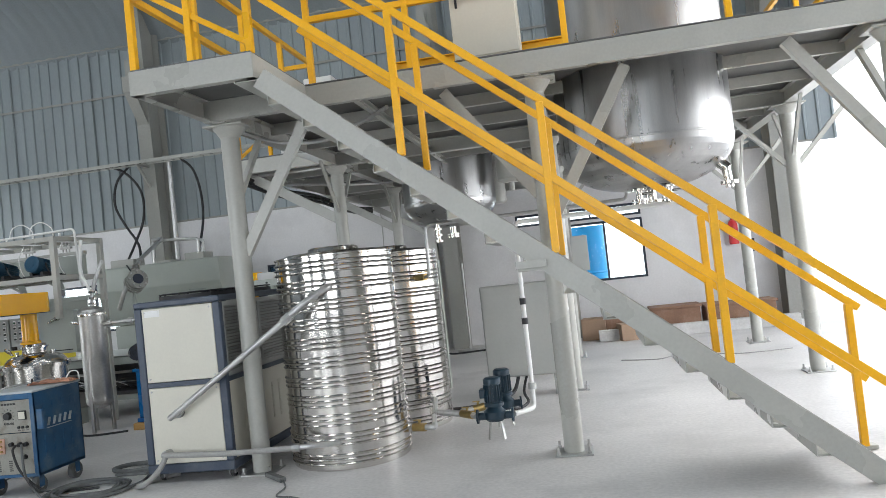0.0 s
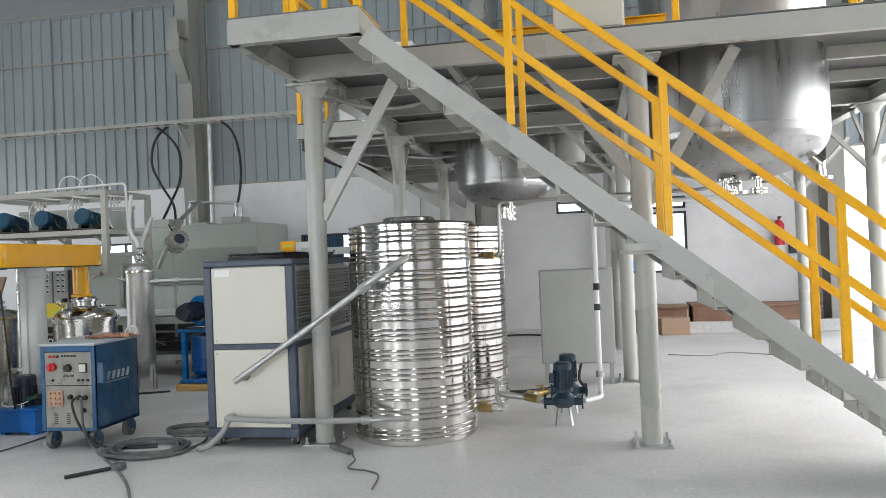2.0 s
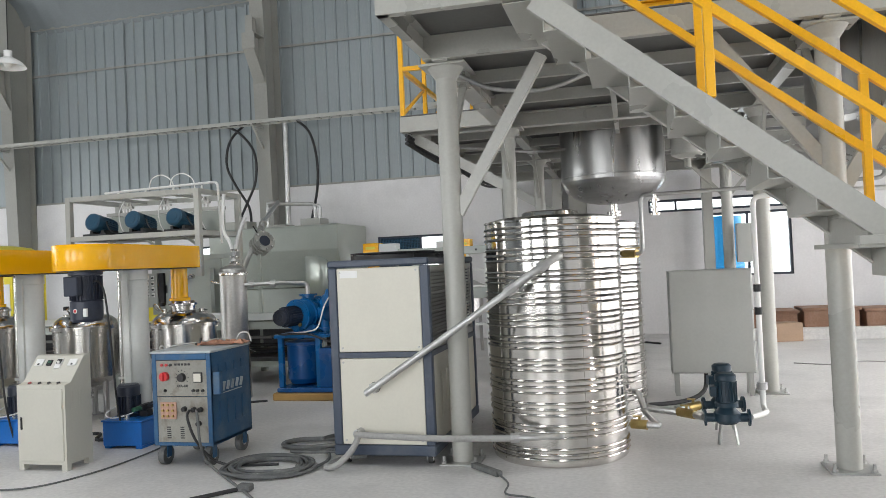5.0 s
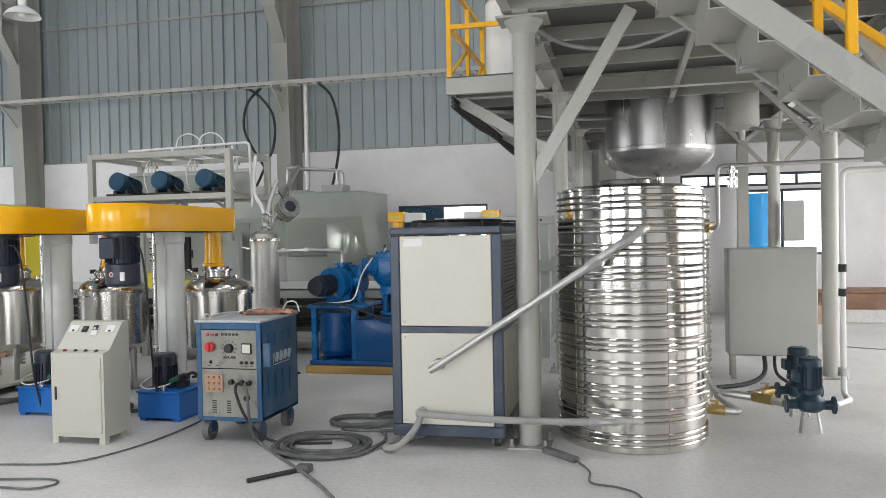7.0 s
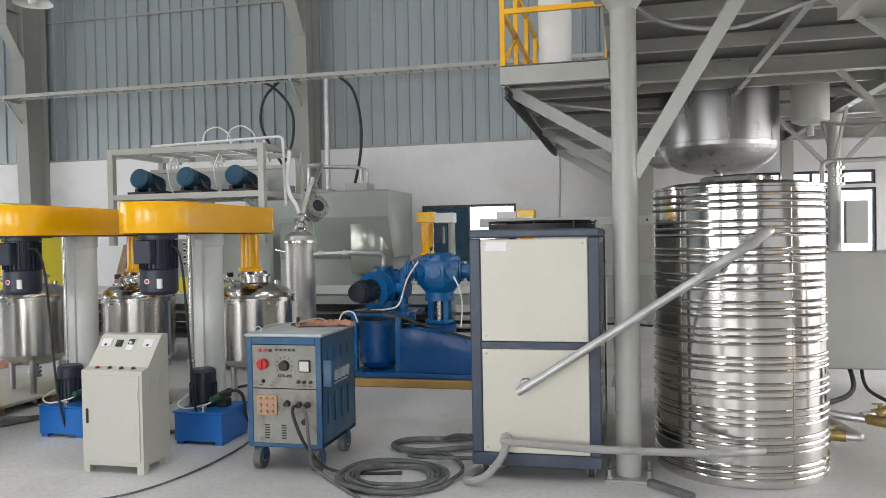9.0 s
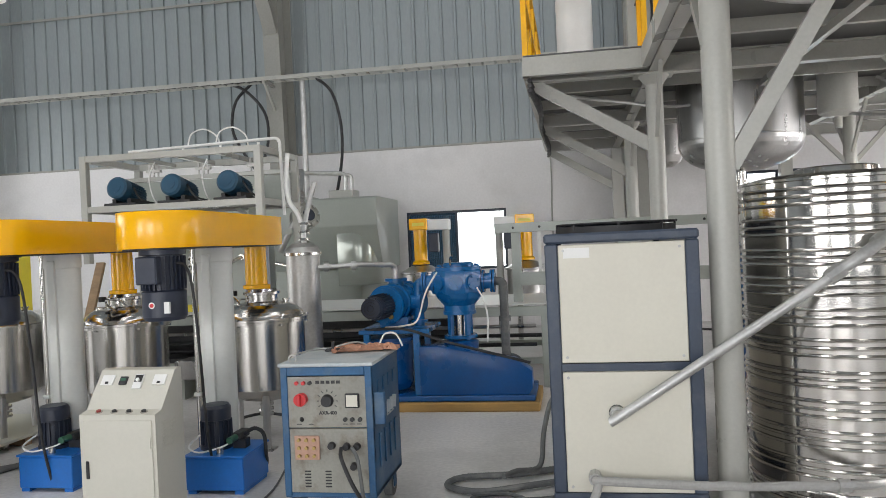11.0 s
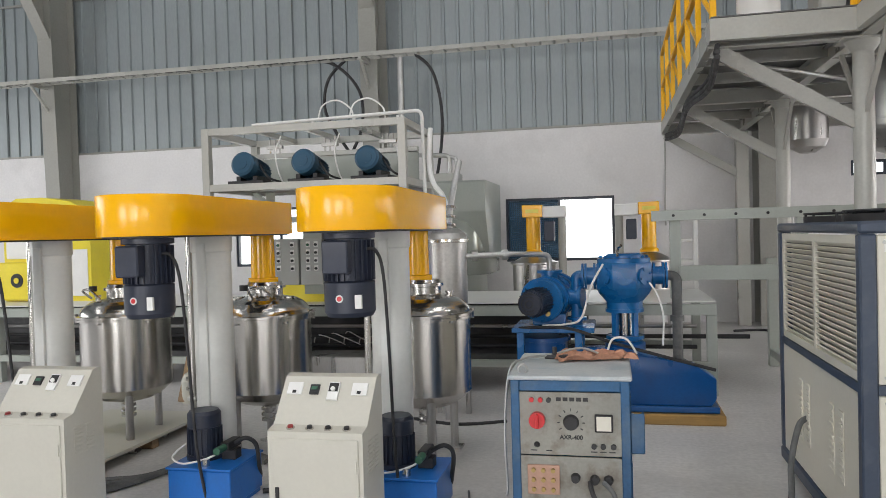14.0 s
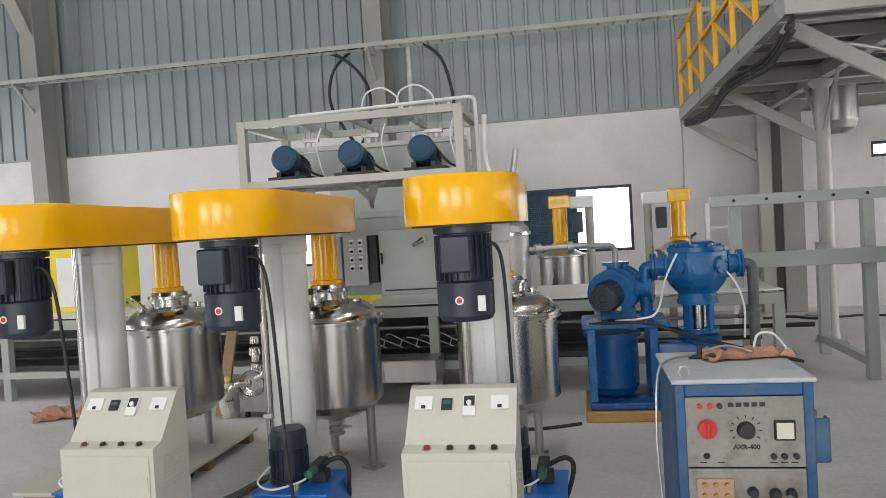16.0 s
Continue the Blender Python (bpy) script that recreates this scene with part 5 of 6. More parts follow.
# Condenser column with its suction line.
_o = thing("condenser_column", "dull stainless condenser column on legs", "condenser", (-6.30, 8.80, 0))
part("shell", lathe(B(), [(0, 0.30), (0.10, 0.31), (0.15, 0.36), (0.16, 0.40), (0.16, 1.50), (0.168, 1.505), (0.168, 1.53), (0.15, 1.57), (0.10, 1.61), (0, 1.62)], 40), MATTSTEEL, _o)
for _a in range(3):
    _t = _a * 2 * math.pi / 3 + 0.5
    part("leg", beam(B(), (0.14 * math.cos(_t), 0.14 * math.sin(_t), 0.55), (0.15 * math.cos(_t), 0.15 * math.sin(_t), 0), 0.04, 0.04), DULLSTEEL, _o)
_bm = B()
pipe(_bm, [(0.15, 0.0, 1.37), (0.5, 0.1, 1.38), (0.84, 0.29, 1.36), (0.84, 0.29, 1.2)], 0.025, 0.06, 12)
for _t in (0.2, 0.45):
    cyl(_bm, (_t, 0.02 + (_t - 0.2) * 0.3, 1.372), (_t + 0.05, 0.035 + (_t - 0.2) * 0.3, 1.373), 0.045, seg=16)
part("suction_pipe", _bm, GALV, _o)
_bm = B()
tube(_bm, [(0.02, 0, 1.6), (0.02, 0, 1.72), (0.04, 0.05, 1.9), (0.06, 0.12, 2.05), (0.08, 0.2, 2.2)], 0.026, 12)
part("top_pipe", _bm, GALV, _o)
for _z in (1.63, 1.70, 1.78):
    part("flange", cyl(B(), (0.02, (_z - 1.63) * 0.2, _z), (0.02, (_z - 1.63) * 0.2 + 0.004, _z + 0.022), 0.055, seg=20), KETTLE, _o)
part("white_hose", tube(B(), [(0.0, 0.02, 1.78), (-0.04, 0.02, 1.9), (-0.13, 0.06, 2.02), (-0.17, 0.1, 2.2), (-0.16, 0.14, 2.5)], 0.022, 12), PVC, _o, "white flexible hose")
part("side_tap", cyl(B(), (-0.15, -0.04, 1.40), (-0.25, -0.08, 1.43), 0.018, seg=10), KETTLE, _o)
part("top_clamp", lathe(B(), [(0.16, 1.49), (0.178, 1.495), (0.178, 1.52), (0.16, 1.525)], 32), KETTLE, _o)

# ---- three-motor rack ----
def motor_rack():
    o = thing("motor_rack_machine", "pale grey-green machine frame carrying three teal motors", "machine", (-8.45, 8.62, 0))
    w, d, h = 1.82, 0.95, 2.56
    for x in (0, w):
        for y in (0, d):
            part("post", box(B(), x - 0.035, x + 0.035, y - 0.035, y + 0.035, 0 if y else 1.5, h, 0.004), STEELGREY, o)
    bm = B()
    for z in (h - 0.03, 2.03):
        for y in (0, d):
            beam(bm, (0.035, y, z), (w - 0.035, y, z), 0.06, 0.06)
        for x in (0, w):
            beam(bm, (x, 0.035, z), (x, d - 0.035, z), 0.06, 0.06)
    for k in range(1, 4):
        beam(bm, (w * k / 4, 0.03, h - 0.03), (w * k / 4, d - 0.03, h - 0.03), 0.04, 0.04)
    part("frame", bm, STEELGREY, o)
    part("shelf", box(B(), 0.036, w - 0.036, 0.031, d - 0.031, 2.035, 2.058), STEELGREY, o)
    part("back_panel", box(B(), 0.036, w - 0.036, d * 0.7 + 0.012, d * 0.7 + 0.024, 2.06, 2.34), GREENGREY, o)
    part("back_rail", box(B(), 0.036, w - 0.036, d * 0.7 - 0.02, d * 0.7 + 0.05, 2.345, 2.39, 0.004), STEELGREY, o)
    part("wall_panel", box(B(), 0.5, 1.56, d - 0.02, d, 1.0, 1.75), GREENGREY, o)
    part("cross_rail", box(B(), 0.036, w - 0.036, d - 0.09, d - 0.021, 1.72, 1.78), GREENGREY, o)
    for i, x in enumerate((0.36, 0.93, 1.51)):
        nose, tail = Vector((x, -0.03, 2.235)), Vector((x, 0.33, 2.165))
        ax = (tail - nose).normalized()
        bm = B()
        cyl(bm, nose, nose + ax * 0.09, 0.108, 0.112, seg=30)
        cyl(bm, nose - ax * 0.015, nose, 0.088, 0.106, seg=30)
        cyl(bm, nose - ax * 0.019, nose - ax * 0.015, 0.05, seg=24)
        cyl(bm, nose + ax * 0.09, tail, 0.096, seg=30)
        m = part("motor", bm, TEAL, o, "teal-blue electric motor")
        side, up = Vector((1, 0, 0)), Vector((1, 0, 0)).cross(ax)
        bm = B()
        for k in range(24):
            a = 2 * math.pi * k / 24
            off = (side * math.cos(a) + up * math.sin(a)) * 0.1
            beam(bm, nose + ax * 0.1 + off, tail - ax * 0.01 + off, 0.005, 0.02, off.normalized())
        part("finned_jacket", bm, TEAL, m)
        bm = B()
        for s in (-0.1, 0.06):
            box(bm, x + s, x + s + 0.04, 0.04, 0.32, 2.058, 2.13)
        part("motor_foot", bm, BLACK, m)
        part("slide_plate", box(B(), x - 0.15, x + 0.19, -0.03, 0.36, 2.059, 2.085, 0.004), BLACK, m)
        bm = B()
        tube(bm, [(x + 0.1, 0.1, 2.24), (x + 0.17, 0.05, 2.15), (x + 0.22, 0.06, 2.1), (x + 0.25, 0.2, 2.08)], 0.01, 7)
        part("motor_lead", bm, RUBBER, m)
        bm = B()
        for s in (-0.05, 0, 0.05):
            cyl(bm, (x - 0.02 + s, d * 0.7 + 0.02, 2.385), (x - 0.02 + s, d * 0.7 + 0.02, 2.53), 0.011, seg=8)
        box(bm, x - 0.10, x + 0.06, d * 0.7, d * 0.7 + 0.05, 2.44, 2.47)
        part("cylinder_set", bm, MATTSTEEL, o)
        bm = B()
        tube(bm, [(x + 0.22, 0.3, 2.5), (x + 0.20, 0.22, 2.35), (x + 0.23, 0.2, 2.18), (x + 0.25, 0.25, 2.08)], 0.007, 7)
        part("air_hose", bm, WHITE, o)
    bm = B()
    pipe(bm, [(0.3, 0.3, h + 0.06), (w + 0.1, 0.3, h + 0.10), (w + 0.1, 0.35, 1.9)], 0.016, 0.06)
    for x in (0.5, 0.9, 1.3, 1.7):
        cyl(bm, (x, 0.3, h), (x, 0.3, h + 0.07), 0.014, seg=8)
    part("manifold_pipe", bm, PVC, o)
    for x in (0.95, 1.25):
        bm = B()
        tube(bm, [(x, 0.3, h + 0.08), (x + 0.05, 0.3, h + 0.2), (x + 0.18, 0.32, h + 0.24), (x + 0.30, 0.34, h + 0.16), (x + 0.32, 0.35, h + 0.05)], 0.008, 8)
        part("loop_hose", bm, WHITE, o)
    # switch box, dark strip drawn for the shaded gap, cabinet door with a lever lamp
    for x0, x1, cols in ((0.34, 0.62, 2), (0.64, 0.86, 2)):
        c = part("control_panel", box(B(), x0, x1, 0.52, 0.62, 1.12, 1.56, 0.005), PANELGREY, o, "pale grey switch panel with rows of knobs")
        for r_ in range(4):
            for q in range(cols):
                x, z = x0 + 0.08 + q * (x1 - x0 - 0.14), 1.50 - r_ * 0.075
                part("knob", cyl(B(), (x, 0.52, z), (x, 0.50, z), 0.013, seg=12), GREEN if (r_ + q) % 5 == 0 else BLACK, c)
                part("knob_plate", box(B(), x - 0.02, x + 0.02, 0.516, 0.519, z - 0.022, z + 0.03), WHITE, c)
    part("dark_hatch", box(B(), 0.875, 0.945, 0.53, 0.62, 1.14, 1.56, 0.004), RUBBER, o, "dark strip standing in for the shaded gap between the cabinets")
    c = part("cabinet_door", box(B(), 0.96, 1.62, 0.55, 0.64, 1.02, 1.60, 0.006), GREENGREY, o, "pale grey-green cabinet door")
    part("door_handle", box(B(), 0.975, 0.992, 0.53, 0.549, 1.30, 1.40, 0.004), BLACK, c)
    bm = B()
    cyl(bm, (1.37, 0.55, 1.50), (1.37, 0.50, 1.50), 0.03, seg=16)
    cyl(bm, (1.37, 0.50, 1.50), (1.29, 0.44, 1.45), 0.022, 0.016, seg=14)
    part("lever_lamp", bm, KETTLE, c, "chrome lever lamp")
    part("slot", box(B(), 1.0, 1.56, 0.54, 0.549, 1.06, 1.072), BLACK, c)
    return o


motor_rack()

# ---- long process bench ----
def bench():
    o = thing("long_bench", "long grey-green steel machine bench with white top", "bench", (0, 0, 0))
    x0, x1, y0, y1, h = -13.5, -4.0, 9.75, 11.2, 0.88
    part("bench_top", box(B(), x0, x1, y0, y1, h - 0.012, h, 0.003), WHITE, o)
    bm = B()
    for y in (y0 + 0.03, y1 - 0.03):
        beam(bm, (x0, y, h - 0.08), (x1, y, h - 0.08), 0.06, 0.10)
        beam(bm, (x0, y, 0.28), (x1, y, 0.28), 0.06, 0.07)
    part("rail", bm, GREENGREY, o)
    x = x0 + 0.1
    while x < x1:
        for y in (y0 + 0.05, y1 - 0.05):
            part("leg", box(B(), x - 0.045, x + 0.045, y - 0.045, y + 0.045, 0, h - 0.13, 0.004), GREENGREY, o)
        x += 1.56
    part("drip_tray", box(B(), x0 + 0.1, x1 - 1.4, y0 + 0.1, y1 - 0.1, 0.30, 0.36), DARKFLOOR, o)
    for z in (0.62, 0.52, 0.42):
        part("guide_bar", cyl(B(), (x0 + 0.1, y0 + 0.25, z), (x1 - 0.15, y0 + 0.25, z), 0.02, seg=12), DULLSTEEL if z > 0.6 else BLACK, o)
    # Dark sheet standing in for the shade below the bench top.
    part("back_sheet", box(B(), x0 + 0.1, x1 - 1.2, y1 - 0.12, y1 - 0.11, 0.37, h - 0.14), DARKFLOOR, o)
    part("shaft", cyl(B(), (x1 - 0.6, y0 + 0.4, 0.5), (x1 + 0.35, y0 + 0.4, 0.5), 0.022, seg=14), BLACK, o)
    return o


bench()

# ---- hooded mixer at the wall ----
_o = thing("hooded_machine", "grey-green hooded process machine standing before the wall", "machine", (-7.9, 13.9, 0))
_bm = B()
slab_x(_bm, [(-0.75, 1.88), (-0.75, 2.30), (-0.70, 2.33), (0.75, 2.33), (0.75, 1.2), (-0.45, 1.2)], -1.35, 1.22)
bmesh.ops.bevel(_bm, geom=_bm.edges[:], offset=0.015, segments=2, affect="EDGES", profile=0.5)
part("hood", _bm, GREENGREY, _o)
_bm = B()
prism(_bm, [(-1.25, -0.42), (0.55, -0.42), (0.80, -0.30), (0.95, -0.05), (0.98, 0.3), (0.98, 0.7), (-1.25, 0.7)], 0.12, 1.195, 0.01)
part("body", _bm, GREENGREY, _o)
_pts = [(0.55, -0.70)] + [(0.80 + 0.40 * math.sin(_k * math.pi / 16), -0.30 - 0.40 * math.cos(_k * math.pi / 16)) for _k in range(9)] + [(1.20, 0.6), (0.55, 0.6)]
part("hood_end", prism(B(), _pts, 0.95, 1.90, 0.004), GLOSSGREEN, _o, "glossy rounded corner under the hood")
for _x in (-1.1, 0.8):
    part("foot", box(B(), _x - 0.1, _x + 0.1, -0.35, 0.6, 0, 0.12, 0.005), GREENGREY, _o)
for _x0, _x1, _h in ((-1.25, -0.75, 0.16), (0.35, 0.75, 0.14), (-0.3, 0.05, 0.06)):
    part("top_box", box(B(), _x0, _x1, -0.4, 0.0, 2.331, 2.331 + _h, 0.008), STEELGREY, _o)
_bm = B()
pipe(_bm, [(-0.35, -0.3, 2.34), (-0.35, -0.3, 2.80), (0.62, -0.3, 2.74), (0.62, -0.3, 2.34)], 0.035, 0.08)
pipe(_bm, [(0.72, -0.3, 2.34), (0.72, -0.3, 2.70), (0.60, -0.3, 2.72)], 0.03, 0.06)
part("vapour_pipe", _bm, GALV, _o)
part("conduit", cyl(B(), (-0.38, 0.65, 2.34), (-0.38, 0.65, 4.5), 0.05, seg=12), GALV, _o)
# round drive with its pipe, standing off the front
_o = thing("butterfly_valve", "grey butterfly valve with flanges on a vapour line", "valve", (-7.10, 11.1, 1.95))
_ax = Vector((0.75, -0.55, 0.36)).normalized()
_bm = B()
cyl(_bm, -_ax * 0.10, _ax * 0.10, 0.10, seg=28)
for _e in (-0.10, -0.03, 0.04, 0.10):
    cyl(_bm, _ax * (_e - 0.012), _ax * (_e + 0.012), 0.165, seg=32)
part("valve_body", _bm, COLGREY, _o)
_s1 = _ax.cross(Vector((0, 0, 1))).normalized()
_s2 = _ax.cross(_s1)
for _k in range(8):
    _a = 2 * math.pi * _k / 8
    _c = (_s1 * math.cos(_a) + _s2 * math.sin(_a)) * 0.135
    part("bolt", cyl(B(), _c - _ax * 0.14, _c + _ax * 0.14, 0.013, seg=6), GALV, _o)
part("disc", cyl(B(), _ax * 0.112, _ax * 0.120, 0.085, seg=24), MOTORGREY, _o)
part("lever", beam(B(), -_s2 * 0.10, -_s2 * 0.30 + _s1 * 0.08, 0.03, 0.014), BLACK, _o)
_bm = B()
pipe(_bm, [(-0.34, 0.0, -0.42), (-0.16, -0.10, -0.16), (-0.04, -0.04, 0.10), (-0.25, 0.6, 0.40), (-0.85, 2.35, 0.86), (-1.15, 2.5, 0.86)], 0.036, 0.1, 14)
part("line", _bm, GALV, _o)
for _f in (0.12, 0.30, 0.48, 0.78):
    _c = Vector((-0.04, -0.04, 0.10)).lerp(Vector((-0.25, 0.6, 0.40)), _f)
    part("flange", cyl(B(), _c, _c + Vector((-0.008, 0.024, 0.012)), 0.062, seg=20), MATTSTEEL, _o)
part("stand", beam(B(), (-0.05, 0.0, -0.10), (-0.05, 0.0, -1.95), 0.05, 0.05), GREENGREY, _o)

# Black hoses hanging from the tray.
_bm = tube(B(), [(0, 0, 0), (0.55, -0.05, -0.12), (1.0, -0.1, -0.6), (1.05, -0.15, -1.2), (0.85, -0.2, -1.7), (0.78, -0.5, -2.16)], 0.026, 10)
single("hanging_hose", _bm, RUBBER, "black hose drooping from the cable tray", "hose", (-10.0, 14.65, 4.60), group="hanging hoses")
_bm = tube(B(), [(0, 0, 0), (-0.35, -0.05, -0.35), (-0.42, -0.1, -0.85), (-0.2, -0.15, -1.3), (0.1, -0.2, -1.75), (0.25, -0.4, -2.14)], 0.026, 10)
single("hanging_hose", _bm, RUBBER, "black hose looped down from the cable tray", "hose", (-9.2, 14.65, 4.60), group="hanging hoses")
_bm = tube(B(), [(0, 0, 0), (0.35, -0.05, -0.3), (0.52, -0.1, -0.85), (0.55, -0.2, -1.5), (0.50, -0.5, -2.25)], 0.026, 10)
single("hanging_hose", _bm, RUBBER, "black hose arching down from the cable tray", "hose", (-8.12, 14.6, 4.60), group="hanging hoses")


_bm = tube(B(), [(0, 0, 3.3), (0.01, -0.004, 2.6), (-0.005, -0.004, 1.9), (0.0, 0, 1.6)], 0.012, 6)
single("wall_cable", _bm, STEELGREY, "thin grey cable clipped down the plaster wall", "cable", (-4.05, 15.385, 0))
# chute plates and pipes under the rack shelf
_o = thing("feed_chute", "grey-green sheet feed chutes under the motor shelf", "chute", (-8.45, 8.62, 0))
for _x in (0.36, 0.93, 1.51):
    part("chute", beam(B(), (_x - 0.08, 0.35, 1.995), (_x, 0.5, 1.88), 0.08, 0.012), GREENGREY, _o)
    part("chute", beam(B(), (_x + 0.08, 0.35, 1.995), (_x, 0.5, 1.88), 0.08, 0.012), GREENGREY, _o)
    part("nozzle", cyl(B(), (_x, 0.5, 1.885), (_x, 0.52, 1.80), 0.035, 0.02, seg=16), DULLSTEEL, _o)
# loose white wires on the bench tray
_bm = B()
for _k in range(7):
    _x = -8.1 + 0.17 * _k
    tube(_bm, [(_x, 10.1, 0.40), (_x + 0.08, 10.0, 0.52 + 0.02 * (_k % 3)), (_x + 0.25, 9.95, 0.50), (_x + 0.45, 10.0, 0.40)], 0.006, 6)
tagged(single("loose_wires", _bm, WHITE, "loose white air tubes lying in the bench tray", "tubes"), kind="stuff")
_o = thing("steel_pan", "shallow stainless pan standing below the bench", "pan", (-7.5, 9.45, 0))
part("pan_body", box(B(), -0.45, 0.45, -0.2, 0.2, 0.22, 0.42, 0.01), DULLSTEEL, _o)
for _x in (-0.4, 0.4):
    part("pan_leg", box(B(), _x - 0.03, _x + 0.03, -0.15, 0.15, 0, 0.219), GREENGREY, _o)


# ---- small mixers by the window ----
def small_mixer(x, y, s):
    o = thing("small_mixer", "small yellow-headed mixer over a steel pot by the window", "mixer", (x, y, 0), group="small mixers")
    part("head", box(B(), -0.14, 0.14, -0.14, 0.14, 1.76, 1.93, 0.01), ARMYEL, o)
    part("arm", box(B(), min(0.141 * s, 0.46 * s), max(0.141 * s, 0.46 * s), -0.12, 0.12, 1.75, 1.91, 0.01), WHITE, o)
    part("spindle_housing", lathe(B(), [(0, 1.76), (0.10, 1.76), (0.10, 1.30), (0.13, 1.27), (0.13, 1.24), (0, 1.24)], 24), ARMYEL, o)
    part("label_plate", box(B(), -0.09, 0.09, -0.145, -0.141, 1.82, 1.87), LEMON, o)
    part("pot", lathe(B(), [(0, 0.55), (0.2, 0.57), (0.3, 0.65), (0.3, 1.10), (0.33, 1.11), (0.33, 1.13), (0.28, 1.15), (0.15, 1.22), (0, 1.24)], 36), DULLSTEEL, o)
    part("column", cyl(B(), (0.40 * s, 0, 0), (0.40 * s, 0, 1.75), 0.055, seg=20), STEELGREY, o)
    part("motor", box(B(), 0.24 * s - 0.07, 0.24 * s + 0.07, -0.22, -0.08, 1.42, 1.70, 0.012), MOTORGREY, o)
    for a in range(3):
        t = a * 2.1
        part("leg", beam(B(), (0.24 * math.cos(t), 0.24 * math.sin(t), 0.62), (0.26 * math.cos(t), 0.26 * math.sin(t), 0), 0.05, 0.05), DULLSTEEL, o)
    return o


small_mixer(-6.0, 13.1, 1)
small_mixer(-4.42, 13.3, -1)

_o = thing("white_rack", "white steel shelf rack standing by the wall", "rack", (-4.18, 12.5, 0))
for _x in (0, 0.29):
    part("post", box(B(), _x - 0.025, _x + 0.025, -0.025, 0.025, 0, 1.70, 0.004), WHITE, _o)
for _z in (0.5, 1.12, 1.38, 1.67):
    part("shelf", box(B(), 0.026, 0.264, -0.02, 0.2, _z, _z + 0.03, 0.003), WHITE, _o)

# ---- bolted frame at the bench end ----
_o = thing("bolted_frame", "grey-green bolted steel frame at the end of the bench", "frame", (0, 0, 0))
for _z, _h in ((1.68, 0.10), (1.13, 0.14)):
    part("beam", box(B(), -4.55 if _z > 1.5 else -4.3, -1.9, 9.93, 9.99, _z - _h / 2, _z + _h / 2, 0.004), GREENGREY, _o)
_bm = B()
for _k in range(9):
    cyl(_bm, (-4.35 + _k * 0.28, 9.93, 1.68), (-4.35 + _k * 0.28, 9.915, 1.68), 0.014, seg=8)
part("bolt_row", _bm, BLACK, _o)
for _x, _y, _z in ((-4.33, 10.04, 0.881), (-3.2, 10.04, 0.0), (-1.95, 10.04, 0.0), (-3.2, 11.4, 0.0)):
    part("post", box(B(), _x - 0.05, _x + 0.05, _y - 0.048, _y + 0.05, _z, 1.73 if _y < 11 else 1.2, 0.004), GREENGREY, _o)
part("foot_rail", box(B(), -3.24, -3.16, 10.1, 11.34, 0.12, 0.2, 0.004), GREENGREY, _o)

# ---- yellow extruder drive, far left ----
_o = thing("yellow_machine", "lemon-yellow and white machine housing standing on the long bench", "machine", (-11.62, 10.65, 0.881))
_bm = B()
_pts = [(-0.62, 0.0), (0.60, 0.0), (0.60, 1.06), (0.34, 1.20), (-0.05, 1.26), (-0.42, 1.26), (-0.62, 1.15)]
_a = [_bm.verts.new((_x, -0.3, _z)) for _x, _z in _pts]
_b = [_bm.verts.new((_x, 0.4, _z)) for _x, _z in _pts]
_bm.faces.new(_a)
_bm.faces.new(_b[::-1])
for _i in range(len(_a)):
    _j = (_i + 1) % len(_a)
    _bm.faces.new((_a[_j], _a[_i], _b[_i], _b[_j]))
part("housing", _bm, LEMON, _o)
part("side_panel", box(B(), -0.58, -0.22, -0.312, -0.301, 0.52, 1.0, 0.004), WHITE, _o, "white upper panel")
part("side_panel", box(B(), 0.02, 0.56, -0.312, -0.301, 0.06, 0.62, 0.004), WHITE, _o, "white lower panel")
_f = part("fan_housing", box(B(), -0.60, -0.14, -0.42, -0.301, 0.02, 0.48, 0.015), LEMON, _o)
part("fan_grille", cyl(B(), (-0.34, -0.42, 0.26), (-0.34, -0.43, 0.26), 0.085, seg=24), BLACK, _f)
part("fan_hub", cyl(B(), (-0.34, -0.43, 0.26), (-0.34, -0.44, 0.26), 0.035, seg=20), LEMON, _f)
part("hatch", box(B(), 0.3, 0.42, -0.306, -0.301, 0.78, 0.95), BLACK, _o)
_bm = B()
slab_x(_bm, [(-0.25, 0), (0.25, 0), (0.25, 0.08), (-0.1, 0.2), (-0.25, 0.2)], -0.6, 0.35)
single("yellow_cover", _bm, LEMON, "low lemon-yellow cover on the bench", "cover", (-8.2, 10.25, 0.881))

# plank leaning on the bench
single("plank", beam(B(), (0, 0, 0.02), (0.02, 0.62, 1.5), 0.10, 0.035), WOOD, "rough timber plank leaning on the bench", "plank", (-8.98, 8.95, 0))
# floor board below a kettle
_o = thing("floor_board", "pale plywood platform lying on the floor", "board", (-8.75, 7.55, 0))
part("top", box(B(), -0.55, 0.42, -0.75, 0.75, 0.07, 0.095, 0.004), CONSOLE, _o)
for _y in (-0.65, 0, 0.65):
    part("bearer", box(B(), -0.52, 0.40, _y - 0.04, _y + 0.04, 0, 0.069), WOOD, _o)
_o = thing("transfer_pump", "small stainless transfer pump with valves on a trolley", "pump", (-8.66, 9.10, 0))
part("pump_head", cyl(cyl(B(), (0.02, -0.15, 0.32), (0.02, 0.15, 0.32), 0.09, seg=24), (0.02, -0.19, 0.32), (0.02, -0.15, 0.32), 0.125, seg=24), KETTLE, _o)
